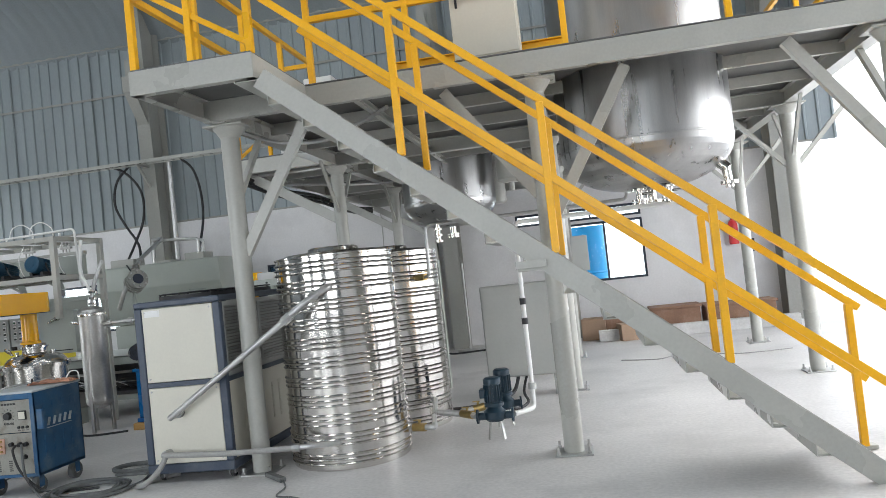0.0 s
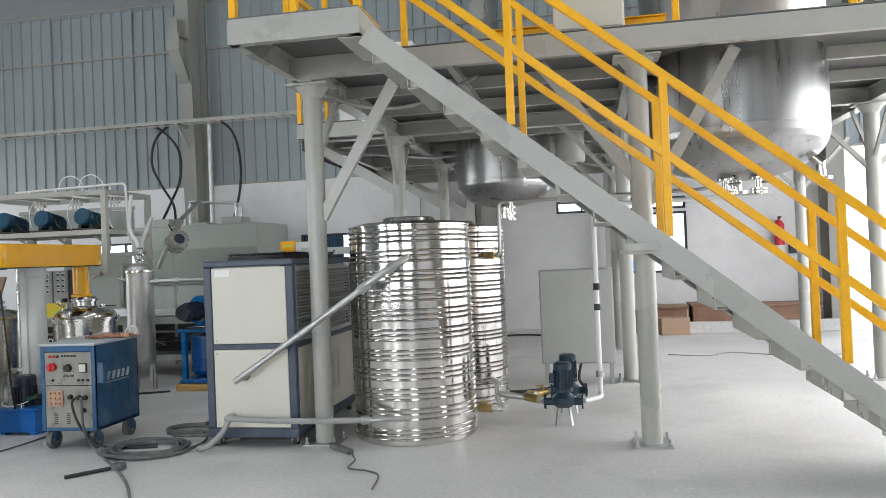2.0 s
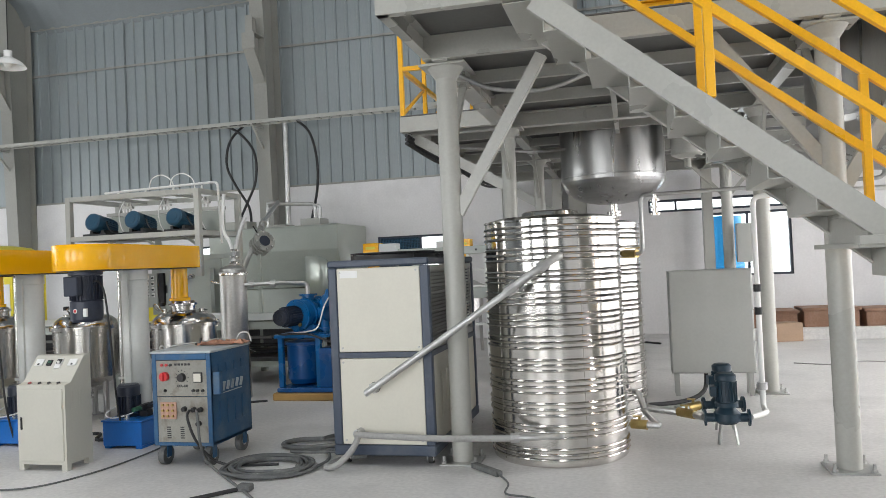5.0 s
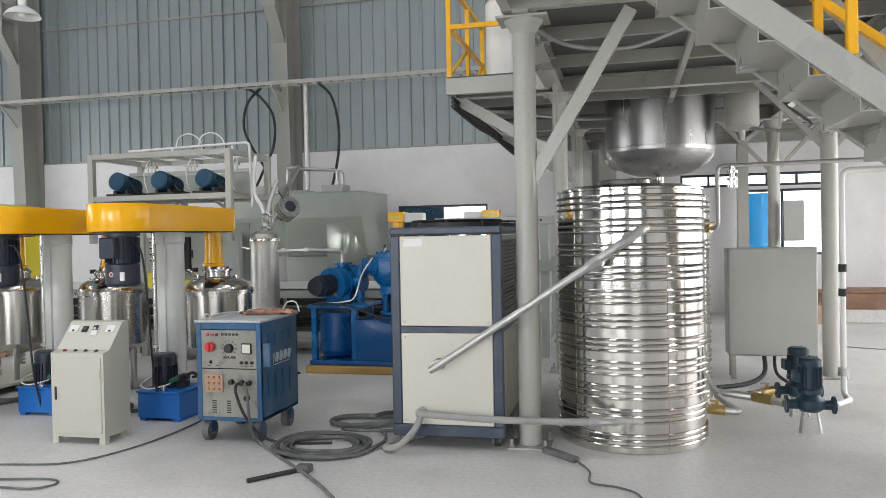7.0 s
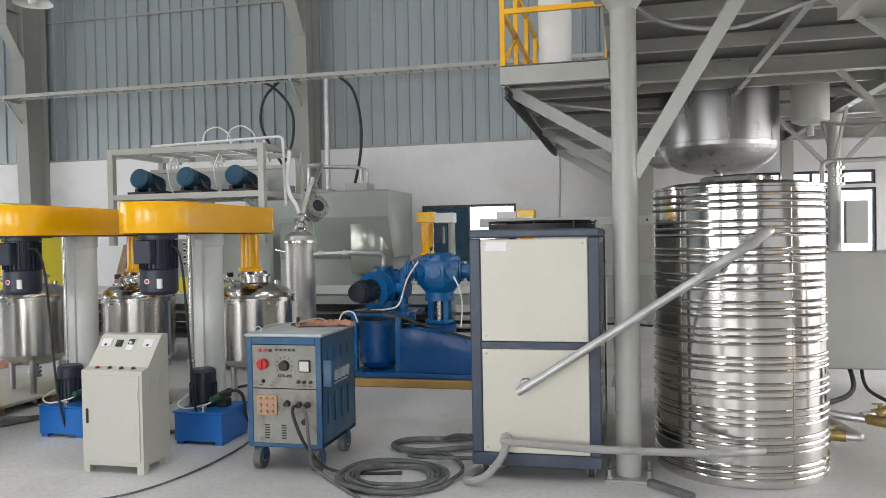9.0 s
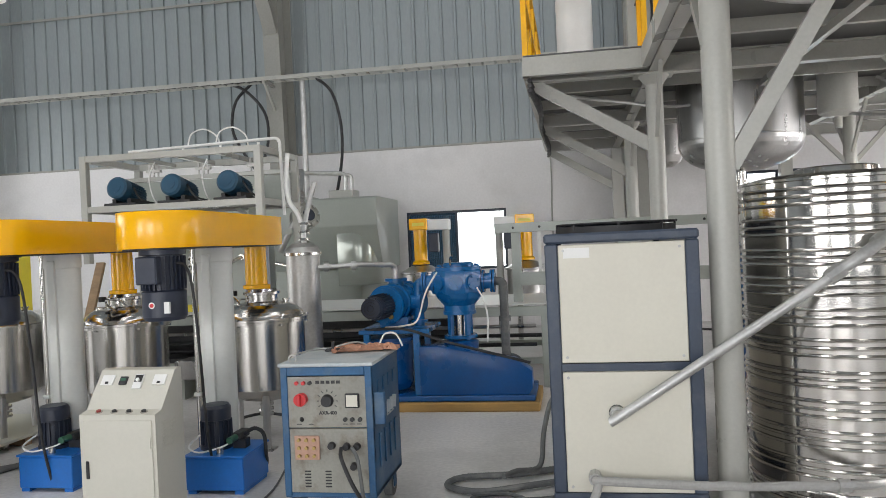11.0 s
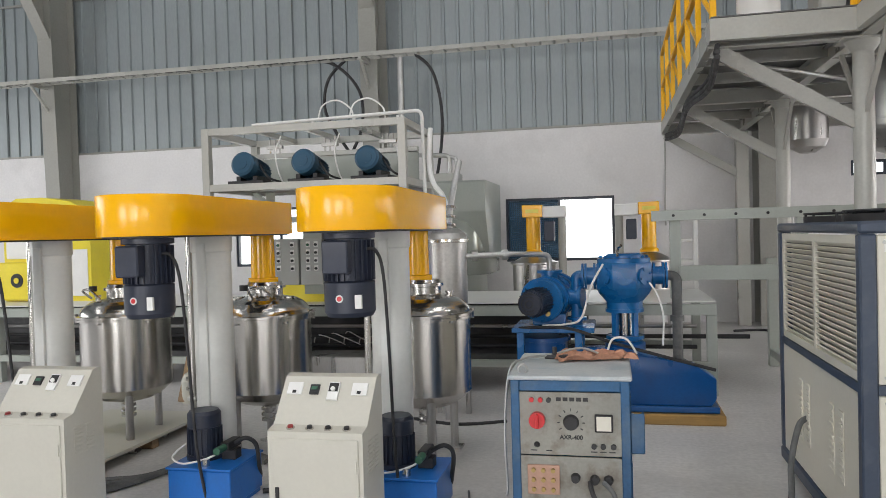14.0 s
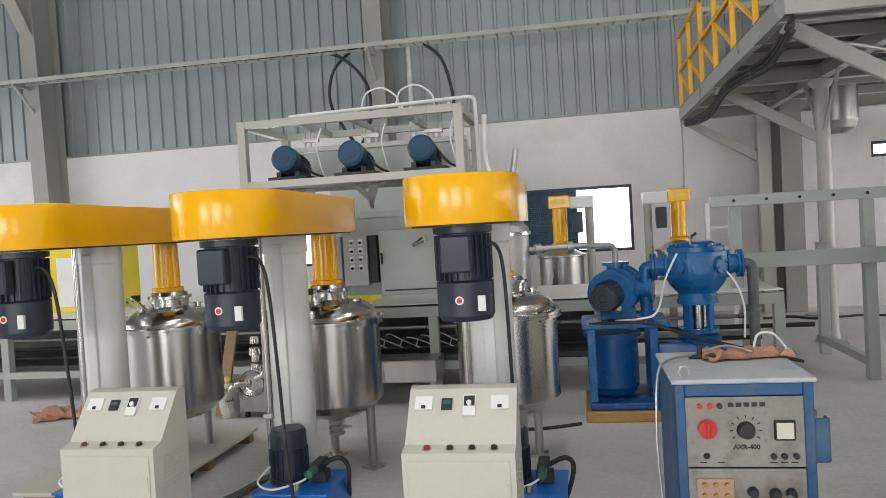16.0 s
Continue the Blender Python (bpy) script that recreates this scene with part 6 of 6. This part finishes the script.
part("head_cover", lathe(B(), [(0, 0.0), (0.07, 0.0), (0.11, 0.012), (0.115, 0.03)], 24), KETTLE, _o).matrix_basis = pose(0.02, -0.20, 0.32, 90)
part("stand", box(B(), -0.10, 0.14, -0.14, 0.24, 0.05, 0.23, 0.006), DULLSTEEL, _o)
for _x in (-0.08, 0.12):
    for _y in (-0.12, 0.2):
        part("wheel", cyl(B(), (_x - 0.014, _y, 0.03), (_x + 0.014, _y, 0.03), 0.03, seg=14), RUBBER, _o)
for _z, _r in ((0.42, 0.055), (0.50, 0.04), (0.56, 0.06), (0.66, 0.045)):
    part("valve", cyl(B(), (0.02, -0.1, _z), (0.02, -0.1, _z + 0.06), _r, _r * 0.9, seg=18), KETTLE, _o)
part("inlet", pipe(B(), [(0.0, -0.2, 0.32), (-0.14, -0.24, 0.32), (-0.2, -0.22, 0.2), (-0.2, -0.16, 0.06)], 0.028, 0.05, 12), KETTLE, _o)
for _z in (0.16, 0.25):
    part("hose_clip", cyl(B(), (-0.2, -0.2, _z), (-0.2, -0.205, _z + 0.02), 0.045, seg=14), KETTLE, _o)
part("outlet", pipe(B(), [(0.05, -0.2, 0.36), (0.16, -0.24, 0.40), (0.18, -0.22, 0.54)], 0.024, 0.05, 12), KETTLE, _o)
_o = thing("plastic_bottle", "yellowish translucent plastic bottle standing by the pump", "bottle", (-8.93, 9.02, 0))
part("body", lathe(B(), [(0, 0), (0.085, 0), (0.09, 0.02), (0.09, 0.22), (0.06, 0.28), (0.025, 0.30), (0.025, 0.32), (0, 0.32)], 24), CONSOLE, _o)
part("cap", cyl(B(), (0, 0, 0.321), (0, 0, 0.36), 0.03, seg=16), LEMON, _o, "yellow cap")

# ---- pump corner right of the tanks ----
_o = thing("control_cabinet", "blank grey steel control cabinet on legs", "cabinet", (-1.24, 8.92, 0))
part("body", box(B(), 0, 0.84, 0, 0.26, 0.24, 1.33, 0.006), PANELGREY, _o)
part("door", box(B(), 0.012, 0.828, -0.014, -0.001, 0.252, 1.318, 0.004), PANELGREY, _o)
for _x in (0.03, 0.77):
    for _y in (0.02, 0.2):
        part("leg", box(B(), _x, _x + 0.045, _y, _y + 0.045, 0, 0.239), PANELGREY, _o)
_bm = B()
tube(_bm, [(0.35, 0.1, 0.25), (0.3, -0.2, 0.1), (0.1, -0.4, 0.03), (-0.3, -0.6, 0.025), (-0.7, -0.5, 0.025)], 0.022, 8)
part("supply_cable", _bm, RUBBER, _o)
_bm = B()
tube(_bm, [(0.45, 0.1, 0.25), (0.42, -0.2, 0.1), (0.5, -0.7, 0.06), (0.4, -1.2, 0.1), (0.35, -1.45, 0.3)], 0.016, 8)
part("pump_cable", _bm, RUBBER, _o)
_o = thing("wall_box", "small grey junction box on a platform column", "junction box", (-0.15, 11.98, 1.35))
part("case", box(B(), 0.0, 0.26, -0.1, 0.02, 0, 0.55, 0.006), PANELGREY, _o)


def water_pump(x, y):
    o = thing("water_pump", "dark green-blue vertical inline water pump on thin feet", "water pump", (x, y, 0), group="water pumps")
    bm = lathe(B(), [(0, 0.30), (0.088, 0.30), (0.088, 0.33), (0.074, 0.335), (0.074, 0.50), (0.08, 0.505), (0.08, 0.545), (0.06, 0.56), (0, 0.56)], 28)
    m = part("motor", bm, PUMPTEAL, o)
    bm = B()
    for q in range(18):
        a = 2 * math.pi * q / 18
        c, s = math.cos(a), math.sin(a)
        beam(bm, (c * 0.078, s * 0.078, 0.34), (c * 0.078, s * 0.078, 0.495), 0.004, 0.014, (c, s, 0))
    part("finned_jacket", bm, PUMPTEAL, m)
    bm = lathe(B(), [(0, 0.16), (0.07, 0.165), (0.10, 0.19), (0.10, 0.25), (0.07, 0.28), (0.06, 0.30)], 28)
    cyl(bm, (-0.17, 0, 0.21), (0.17, 0, 0.21), 0.035, seg=18)
    for x_ in (-0.17, 0.155):
        cyl(bm, (x_, 0, 0.21), (x_ + 0.016, 0, 0.21), 0.065, seg=20)
    part("casing", bm, PUMPTEAL, o)
    for x_ in (-0.055, 0.055):
        bm = B()
        beam(bm, (x_ * 0.8, 0, 0.19), (x_ * 1.3, -0.02, 0.0), 0.025, 0.012)
        part("foot", bm, GALV, o)
    part("junction_box", box(B(), -0.12, -0.07, -0.05, 0.05, 0.38, 0.46, 0.005), PUMPTEAL, m)
    return o


_w = water_pump(-0.93, 6.85)
copy_thing(_w, pose(-0.90, 7.38, 0, 0, 0, 8))
_o = thing("riser_pipe", "white riser pipe with black bands rising from the pumps", "pipe", (-0.60, 7.25, 0))
_bm = B()
pipe(_bm, [(-0.15, -0.38, 0.21), (0.0, -0.2, 0.21), (0.0, 0, 0.21), (0.0, 0, 1.96), (1.6, 0.1, 1.98)], 0.022, 0.07, 14)
part("pipe", _bm, PVC, _o)
for _z in (0.98, 1.17, 0.36):
    part("band", cyl(B(), (0, 0, _z), (0, 0, _z + 0.06), 0.031 if _z > 0.5 else 0.04, seg=18), BLACK if _z > 0.5 else GALV, _o)
_o = thing("suction_manifold", "galvanised suction pipes with brass valves between tank and pumps", "pipe", (0, 0, 0))
_bm = B()
pipe(_bm, [(-1.68, 6.7, 0.19), (-1.45, 6.62, 0.19), (-1.55, 7.1, 0.20), (-1.55, 7.1, 0.21)], 0.026, 0.05)
pipe(_bm, [(-1.55, 7.1, 0.21), (-1.60, 7.5, 0.3), (-1.72, 7.55, 0.3)], 0.026, 0.05)
part("tank_pipe", _bm, GALV, _o)
_bm = B()
pipe(_bm, [(-1.58, 7.2, 0.22), (-1.2, 7.1, 0.19), (-1.1, 6.86, 0.21)], 0.03, 0.05)
pipe(_bm, [(-1.3, 7.2, 0.2), (-1.07, 7.36, 0.21)], 0.03, 0.05)
part("pump_pipe", _bm, GALV, _o)
for _p, _q in (((-1.66, 6.69, 0.19), (-1.54, 6.65, 0.19)), ((-1.28, 7.12, 0.2), (-1.16, 7.0, 0.2)), ((-1.2, 7.27, 0.2), (-1.1, 7.34, 0.21))):
    _bm = cyl(B(), _p, _q, 0.038, seg=14)
    _c = (Vector(_p) + Vector(_q)) / 2
    cyl(_bm, _c, _c + Vector((0, 0, 0.06)), 0.012, seg=8)
    box(_bm, _c.x - 0.05, _c.x + 0.02, _c.y - 0.01, _c.y + 0.01, _c.z + 0.06, _c.z + 0.07)
    part("brass_valve", _bm, BRASS, _o, "brass ball valve")
_o = thing("return_line", "galvanised return line with brass valve high on the tank", "pipe", (0, 0, 0))
_bm = B()
pipe(_bm, [(-1.68, 7.51, 1.53), (-1.50, 7.34, 1.53), (-1.50, 7.38, 2.04), (-0.1, 7.75, 2.08), (0.5, 7.6, 2.08), (0.5, 7.6, 2.3)], 0.018, 0.06)
part("pipe", _bm, GALV, _o)
_bm = cyl(B(), (-1.66, 7.49, 1.53), (-1.55, 7.39, 1.53), 0.036, seg=14)
box(_bm, -1.66, -1.52, 7.42, 7.44, 1.575, 1.585)
part("brass_valve", _bm, BRASS, _o, "brass ball valve")
_bm = B()
cyl(_bm, (-1.38, 7.41, 2.04), (-1.38, 7.41, 1.86), 0.022, seg=14)
for _z in (2.0, 1.94, 1.88):
    cyl(_bm, (-1.38, 7.41, _z), (-1.38, 7.41, _z - 0.018), 0.045, seg=18)
part("drop_valve", _bm, KETTLE, _o)

# ---- far right corner ----
_o = thing("low_trough", "long low concrete kerb along the wall", "kerb", (0, 0, 0))
part("kerb", box(B(), 0.15, 3.6, 13.95, 14.12, 0, 0.2, 0.01), CONCRETE, _o)
for _i, (_x0, _x1, _h) in enumerate(((0.3, 1.05, 0.42), (1.15, 2.0, 0.45), (2.1, 3.3, 0.42))):
    _o = thing("timber_crate", "brown timber crate behind the concrete kerb", "crate", (_x0, 14.3, 0), group="crates by the wall")
    part("crate_body", box(B(), 0, _x1 - _x0, 0, 0.6, 0, _h, 0.01), BRICKBROWN, _o)
    part("crate_lid", box(B(), -0.03, _x1 - _x0 + 0.03, -0.03, 0.63, _h + 0.001, _h + 0.05, 0.008), BRICKBROWN, _o)
_o = thing("fire_extinguisher", "red fire extinguisher hung on the wall", "fire extinguisher", (2.9, 15.25, 1.5))
part("cylinder", lathe(B(), [(0, 0), (0.085, 0.0), (0.09, 0.02), (0.09, 0.38), (0.06, 0.45), (0.025, 0.47), (0.025, 0.5), (0, 0.5)], 24), RED, _o)
part("valve_handle", box(B(), -0.02, 0.02, -0.1, 0.03, 0.5, 0.54, 0.004), BLACK, _o)
part("wall_hook", box(B(), -0.03, 0.03, 0.02, 0.155, 0.455, 0.475), BLACK, _o)
_bm = B()
box(_bm, 3.08, 3.28, 15.32, 15.385, 1.33, 1.58, 0.006)
single("switch_box", _bm, BLACK, "dark electrical switch box on the wall", "switch box")
_o = thing("blue_drum", "bright blue plastic drum outside the window", "drum", (0.15, 16.4, 0))
part("body", lathe(B(), [(0, -0.15), (0.4, -0.15), (0.4, 0.4), (0.42, 0.42), (0.4, 0.45), (0.4, 1.2), (0.42, 1.22), (0.4, 1.25), (0.38, 2.2), (0, 2.2)], 32), CYAN, _o)
_o = thing("floor_stand", "thin steel stand on a round foot", "stand", (-2.3, 14.5, 0))
part("foot", lathe(B(), [(0, 0), (0.25, 0), (0.25, 0.02), (0.03, 0.03), (0, 0.03)], 28), GALV, _o)
part("pole", cyl(B(), (0, 0, 0.03), (0, 0, 1.7), 0.02, seg=12), GALV, _o)
_bm = tube(B(), [(0, 0, 0.03), (0.4, 0.1, 0.03), (0.7, -0.2, 0.03), (1.4, 0.0, 0.03), (2.0, -0.5, 0.03)], 0.018, 8)
single("floor_cable", _bm, RUBBER, "black cable trailing on the floor by the wall", "cable", (-3.2, 14.2, -0.012))
_bm = tube(B(), [(0, 0, 0.02), (0.5, -0.2, 0.02), (0.9, 0.1, 0.02), (1.6, -0.3, 0.02), (2.3, -0.2, 0.02)], 0.007, 8)
single("floor_cable", _bm, PALEHOSE, "thin grey cable trailing on the floor", "cable", (0.4, 11.3, -0.013))

for _x, _y, _w, _d, _h, _r in ((0.55, 13.75, 0.5, 0.35, 0.3, 12), (-0.15, 14.35, 0.45, 0.4, 0.4, -8)):
    _o = thing("carton", "worn brown cardboard carton by the wall", "carton", (_x, _y, 0), _r, "cartons by the wall")
    part("carton_body", box(B(), 0, _w, 0, _d, 0, _h, 0.006), PINKBROWN, _o)
    part("tape", box(B(), _w * 0.42, _w * 0.58, -0.001, _d + 0.001, _h - 0.004, _h + 0.002), WOOD, _o)

# ---- on the platform ----
_o = thing("deck_cabinet", "pale cream electrical cabinet standing on the deck", "cabinet", (-0.86, 6.25, DZ + 0.006))
part("body", box(B(), 0, 0.56, 0, 0.22, 0.06, 1.3, 0.008), CREAM, _o)
part("plinth", box(B(), 0.02, 0.54, 0.02, 0.2, 0, 0.059), BLACK, _o)
part("door", box(B(), 0.012, 0.548, -0.016, -0.001, 0.08, 1.28, 0.004), CREAM, _o)
part("lock", box(B(), 0.05, 0.07, -0.03, -0.017, 0.5, 0.6, 0.004), BLACK, _o)
_o = thing("yellow_beam", "yellow steel kerb beam lying along the deck", "beam", (-1.45, 6.52, DZ + 0.006))
part("web", box(B(), 0, 1.5, 0, 0.1, 0.0, 0.2, 0.006), YELLOW, _o)
part("flange", box(B(), 0, 1.5, -0.03, 0.13, 0.201, 0.212, 0.002), YELLOW, _o)
_o = thing("white_drum", "white insulated drum on the deck edge", "drum", (-3.62, 9.6, DZ + 0.006))
part("body", lathe(B(), [(0, 0), (0.17, 0), (0.18, 0.02), (0.18, 0.95), (0.14, 1.0), (0, 1.0)], 32), WHITE, _o)
_o = thing("deck_unit", "grey machine unit with a black hose on the deck", "machine", (-3.1, 9.7, DZ + 0.006))
part("body", box(B(), 0, 0.4, 0, 0.4, 0, 0.75, 0.02), STEELGREY, _o)
_bm = tube(B(), [(0.1, -0.01, 0.6), (0.15, -0.08, 0.72), (0.25, -0.08, 0.6), (0.22, -0.04, 0.2), (0.2, 0.0, 0.05)], 0.018, 8)
part("hose", _bm, RUBBER, _o)
_o = thing("deck_box", "small white box on the landing behind the stair", "box", (-2.55, 7.2, DZ + 0.006))
part("case", box(B(), 0, 0.3, 0, 0.25, 0, 0.4, 0.01), WHITE, _o)
# service hoses under the deck
for _p in ([(-2.85, 6.35, 3.0), (-2.6, 6.5, 2.9), (-2.2, 6.6, 2.88), (-1.8, 6.5, 2.97), (-1.5, 6.3, 3.03)],
           [(-3.9, 9.3, 2.95), (-3.3, 9.6, 2.9), (-2.7, 10.2, 2.9), (-2.2, 10.8, 3.0)],
           [(-0.6, 10.2, 3.05), (-0.35, 9.8, 2.75), (-0.3, 9.6, 2.6), (-0.5, 10.2, 2.65), (-0.8, 10.55, 2.75)]):
    single("service_hose", tube(B(), _p, 0.018, 10), GALV, "grey service hose slung under the deck", "hose", group="hoses under the deck")
_o = thing("cable_bundle", "dark cable bundle tied along the platform edge", "cables")
for _k in range(3):
    part("cable", tube(B(), [(-4.06, 8.9, 3.02 - _k * 0.045), (-4.0, 10.0, 2.95 - _k * 0.05), (-4.05, 11.5, 3.0 - _k * 0.045), (-4.0, 13.2, 2.93 - _k * 0.05), (-4.06, 14.8, 3.02 - _k * 0.04)], 0.022, 8), RUBBER, _o)

# ---- floor cables, hoses and tools ----
_bm = B()
_pts = []
for _j in range(141):
    _k = _j / 20
    _r = 0.20 + 0.018 * _k
    _a = 2 * math.pi * _j / 20
    _pts.append((_r * math.cos(_a) * 1.15 + 0.014 * math.sin(_k * 2.1), _r * math.sin(_a) + 0.014 * math.cos(_k * 1.7), 0.016 + 0.010 * (1 + math.sin(_k * 2.3)) + 0.006 * math.sin(_j * 0.9)))
_pts += [(0.42, 0.15, 0.03), (0.36, 0.35, 0.03), (0.2, 0.55, 0.02), (0.0, 0.5, 0.02), (0.05, 0.36, 0.045), (0.4, 0.42, 0.035), (0.75, 0.6, 0.02)]
tube(_bm, _pts, 0.013, 7, 2)
single("cable_coil", _bm, HOSE, "coil of dusty grey welding cable on the floor", "cable coil", (-4.38, 5.85, 0))
_o = thing("grey_hose", "thick grey hose looped on the floor by the chiller", "hose", (-4.35, 6.55, 0))
part("loop", tube(B(), [(0.5, 0.35, 0.03), (0.2, 0.2, 0.03), (-0.15, 0.12, 0.03), (-0.22, -0.05, 0.03), (0.0, -0.15, 0.03), (0.3, -0.02, 0.03), (0.6, 0.12, 0.03)], 0.021, 10), HOSE, _o)
part("drop", tube(B(), [(0.47, 0.45, 0.48), (0.42, 0.42, 0.44), (0.37, 0.38, 0.25), (0.34, 0.28, 0.06), (0.2, 0.12, 0.075), (0.13, 0.0, 0.075)], 0.017, 10), HOSE, _o)
_o = thing("welding_lead", "thin dusty welding lead across the floor", "cable", (-4.95, 5.86, 0))
part("lead", tube(B(), [(-0.03, -0.02, 0.45), (0.02, -0.08, 0.40), (0.05, -0.1, 0.2), (0.06, 0.0, 0.03), (0.41, -0.33, 0.012), (0.78, -0.69, 0.012), (1.05, -1.0, 0.012), (1.3, -1.35, 0.012)], 0.011, 8), HOSE, _o)
part("second_lead", tube(B(), [(-0.09, -0.02, 0.45), (-0.07, -0.08, 0.40), (0.02, -0.1, 0.22), (0.12, 0.02, 0.04), (0.35, 0.05, 0.012), (0.6, 0.1, 0.012)], 0.011, 8), RUBBER, _o)
_o = thing("electrode_holder", "black electrode holder lying on the floor", "electrode holder", (-4.32, 5.30, 0))
part("grip", cyl(B(), (-0.22, -0.26, 0.016), (0.0, 0.0, 0.016), 0.015, seg=14), BLACK, _o)
part("clamp", box(B(), -0.01, 0.09, -0.02, 0.05, 0, 0.05, 0.008), HOSE, _o)
_o = thing("angle_tool", "dark cable grip lying by the column foot", "tool", (-2.80, 6.02, 0))
part("body", beam(B(), (0.0, 0.0, 0.022), (0.23, -0.22, 0.022), 0.05, 0.035), HOSE, _o)
part("cable", tube(B(), [(0.22, -0.21, 0.02), (0.32, -0.4, 0.01), (0.34, -0.62, 0.01), (0.5, -0.68, 0.01), (0.62, -0.8, 0.01), (0.66, -1.1, 0.01)], 0.007, 8), HOSE, _o)
for _p in ([(-7.6, 5.0, 0.01), (-6.9, 4.95, 0.01), (-6.41, 5.07, 0.01), (-5.95, 5.2, 0.01), (-5.74, 5.67, 0.01), (-5.7, 6.35, 0.01), (-5.8, 6.9, 0.01)],
           [(-6.9, 4.75, 0.01), (-6.3, 4.78, 0.01), (-5.86, 4.86, 0.01), (-5.72, 4.80, 0.01), (-5.8, 4.68, 0.01), (-6.07, 4.66, 0.01), (-6.5, 4.55, 0.01)]):
    single("floor_cable", tube(B(), _p, 0.007, 8), HOSE, "thin black cable snaking over the floor", "cable")
_o = thing("hose_bundle", "black hydraulic hoses lying under the mixers", "hoses")
for _k in range(4):
    part("hose", tube(B(), [(-8.9 + 0.05 * _k, 6.3, 0.02), (-8.2, 6.45 + 0.06 * _k, 0.02 + 0.01 * _k), (-7.95, 6.75 + 0.05 * _k, 0.02), (-7.75, 7.4 + 0.04 * _k, 0.02), (-7.3, 7.25 + 0.03 * _k, 0.02)], 0.016, 8), HOSE, _o)
_bm = B()
tube(_bm, [(-7.05, 6.7, 0.02), (-6.7, 6.85, 0.02), (-6.5, 6.6, 0.02), (-6.2, 6.9, 0.02)], 0.016, 8)
single("hydraulic_hose", _bm, RUBBER, "black hydraulic hose lying on the floor", "hose")
_bm = tube(B(), [(0, 0, 0.01), (-0.4, -0.15, 0.012), (-0.9, 0.0, 0.012), (-1.1, -0.4, 0.012)], 0.014, 8)
single("floor_cable", _bm, RUBBER, "dark cable under the vacuum pump skid", "cable", (-5.8, 8.6, 0))

# ---- cloths ----
def cloth(lx, ly, rise, seed):
    """A crumpled sheet lying flat."""
    bm = B()
    n = 16
    g = []
    for i in range(n + 1):
        row = []
        for j in range(n + 1):
            u, v = i / n - 0.5, j / n - 0.5
            h = 0.006 + rise * max(0, noise.noise((u * 6.0, v * 9.0, seed))) + 0.02 * max(0.0, 0.3 - math.hypot(u, v))
            x = u * (lx + 0.25 * lx * noise.noise((v * 4, 1.0, seed + 1.7)))
            y = v * (ly + 0.36 * ly * noise.noise((u * 4, 3.0, seed + 1.7))) + 0.03 * noise.noise((u * 3, 0, seed + 4.7))
            row.append(bm.verts.new((x, y, h)))
        g.append(row)
    for a, b in zip(g, g[1:]):
        for j in range(n):
            bm.faces.new((a[j], b[j], b[j + 1], a[j + 1]))
    return bm


single("rag", cloth(0.40, 0.22, 0.06, 0.3), CLOTH, "crumpled orange-brown work rag on the welder lid", "rag", (-5.02, 6.36, 0.916), 12)
single("rag", cloth(0.60, 0.40, 0.16, 2.3), CLOTH, "heap of crumpled pale brown rags on the floor", "rag", (-10.65, 9.15, 0), 30)

# ---- on the welder ----
_bm = B()
box(_bm, -0.07, 0.05, -0.02, 0.02, 0, 0.02, 0.004)
cyl(_bm, (-0.02, 0, 0.02), (-0.02, 0, 0.06), 0.012, seg=10)
single("hand_tool", _bm, BLACK, "black hand tool lying on the welder lid", "tool", (-5.20, 6.33, 0.916))
_bm = tube(B(), [(0.42, 0.45, 0.93), (0.3, 0.52, 0.96), (0.15, 0.45, 0.935), (0.02, 0.35, 0.93), (-0.04, 0.25, 0.88), (-0.06, 0.2, 0.6), (-0.05, 0.18, 0.35), (-0.055, 0.16, 0.3)], 0.006, 8)
single("pale_lead", _bm, GALV, "pale cable lying over the welder lid and down its side", "cable", (-5.39, 5.88, 0))
_bm = tube(B(), [(0.0, 0.0, 0.93), (0.03, 0.03, 1.0), (0.1, 0.04, 1.0), (0.15, 0.0, 0.93)], 0.006, 8)
single("cable_loop", _bm, PVC, "pale cable loop on the back of the welder lid", "cable", (-4.96, 6.45, -0.005))

# ---- high-bay lamp ----
_o = thing("high_bay_lamp", "white bell-shaped pendant lamp, switched off", "pendant lamp", (-11.0, 10.4, 4.93))
part("shade", lathe(B(), [(0.26, 0), (0.255, 0.01), (0.2, 0.08), (0.1, 0.14), (0.06, 0.16), (0.06, 0.26), (0, 0.26)], 36), WHITE, _o)
part("bulb", lathe(B(), [(0, -0.02), (0.05, 0.0), (0.07, 0.05), (0.03, 0.12)], 20), WHITE, _o)
part("cord", cyl(B(), (0, 0, 0.26), (0, 0, 5.2), 0.008, seg=6), BLACK, _o)

# type lettering on the welder
_c = bpy.data.curves.new("type_text", "FONT")
_c.body, _c.size, _c.align_x, _c.extrude = "AXR-400", 0.027, "CENTER", 0.0008
_c.offset = 0.0009
_t = new("type_text", _c)
_t.matrix_basis = pose(0, 0, 0)
_dg = bpy.context.evaluated_depsgraph_get()
_me = bpy.data.meshes.new_from_object(_t.evaluated_get(_dg))
bpy.data.objects.remove(_t)
_me.materials.clear()
_me.materials.append(BLACK)
_w = [o for o in scene.objects if o.name == "arc_welder"][0]
share("type_text", _me, _w, pose(0.27, -0.001, 0.628, 90, 0, 0))
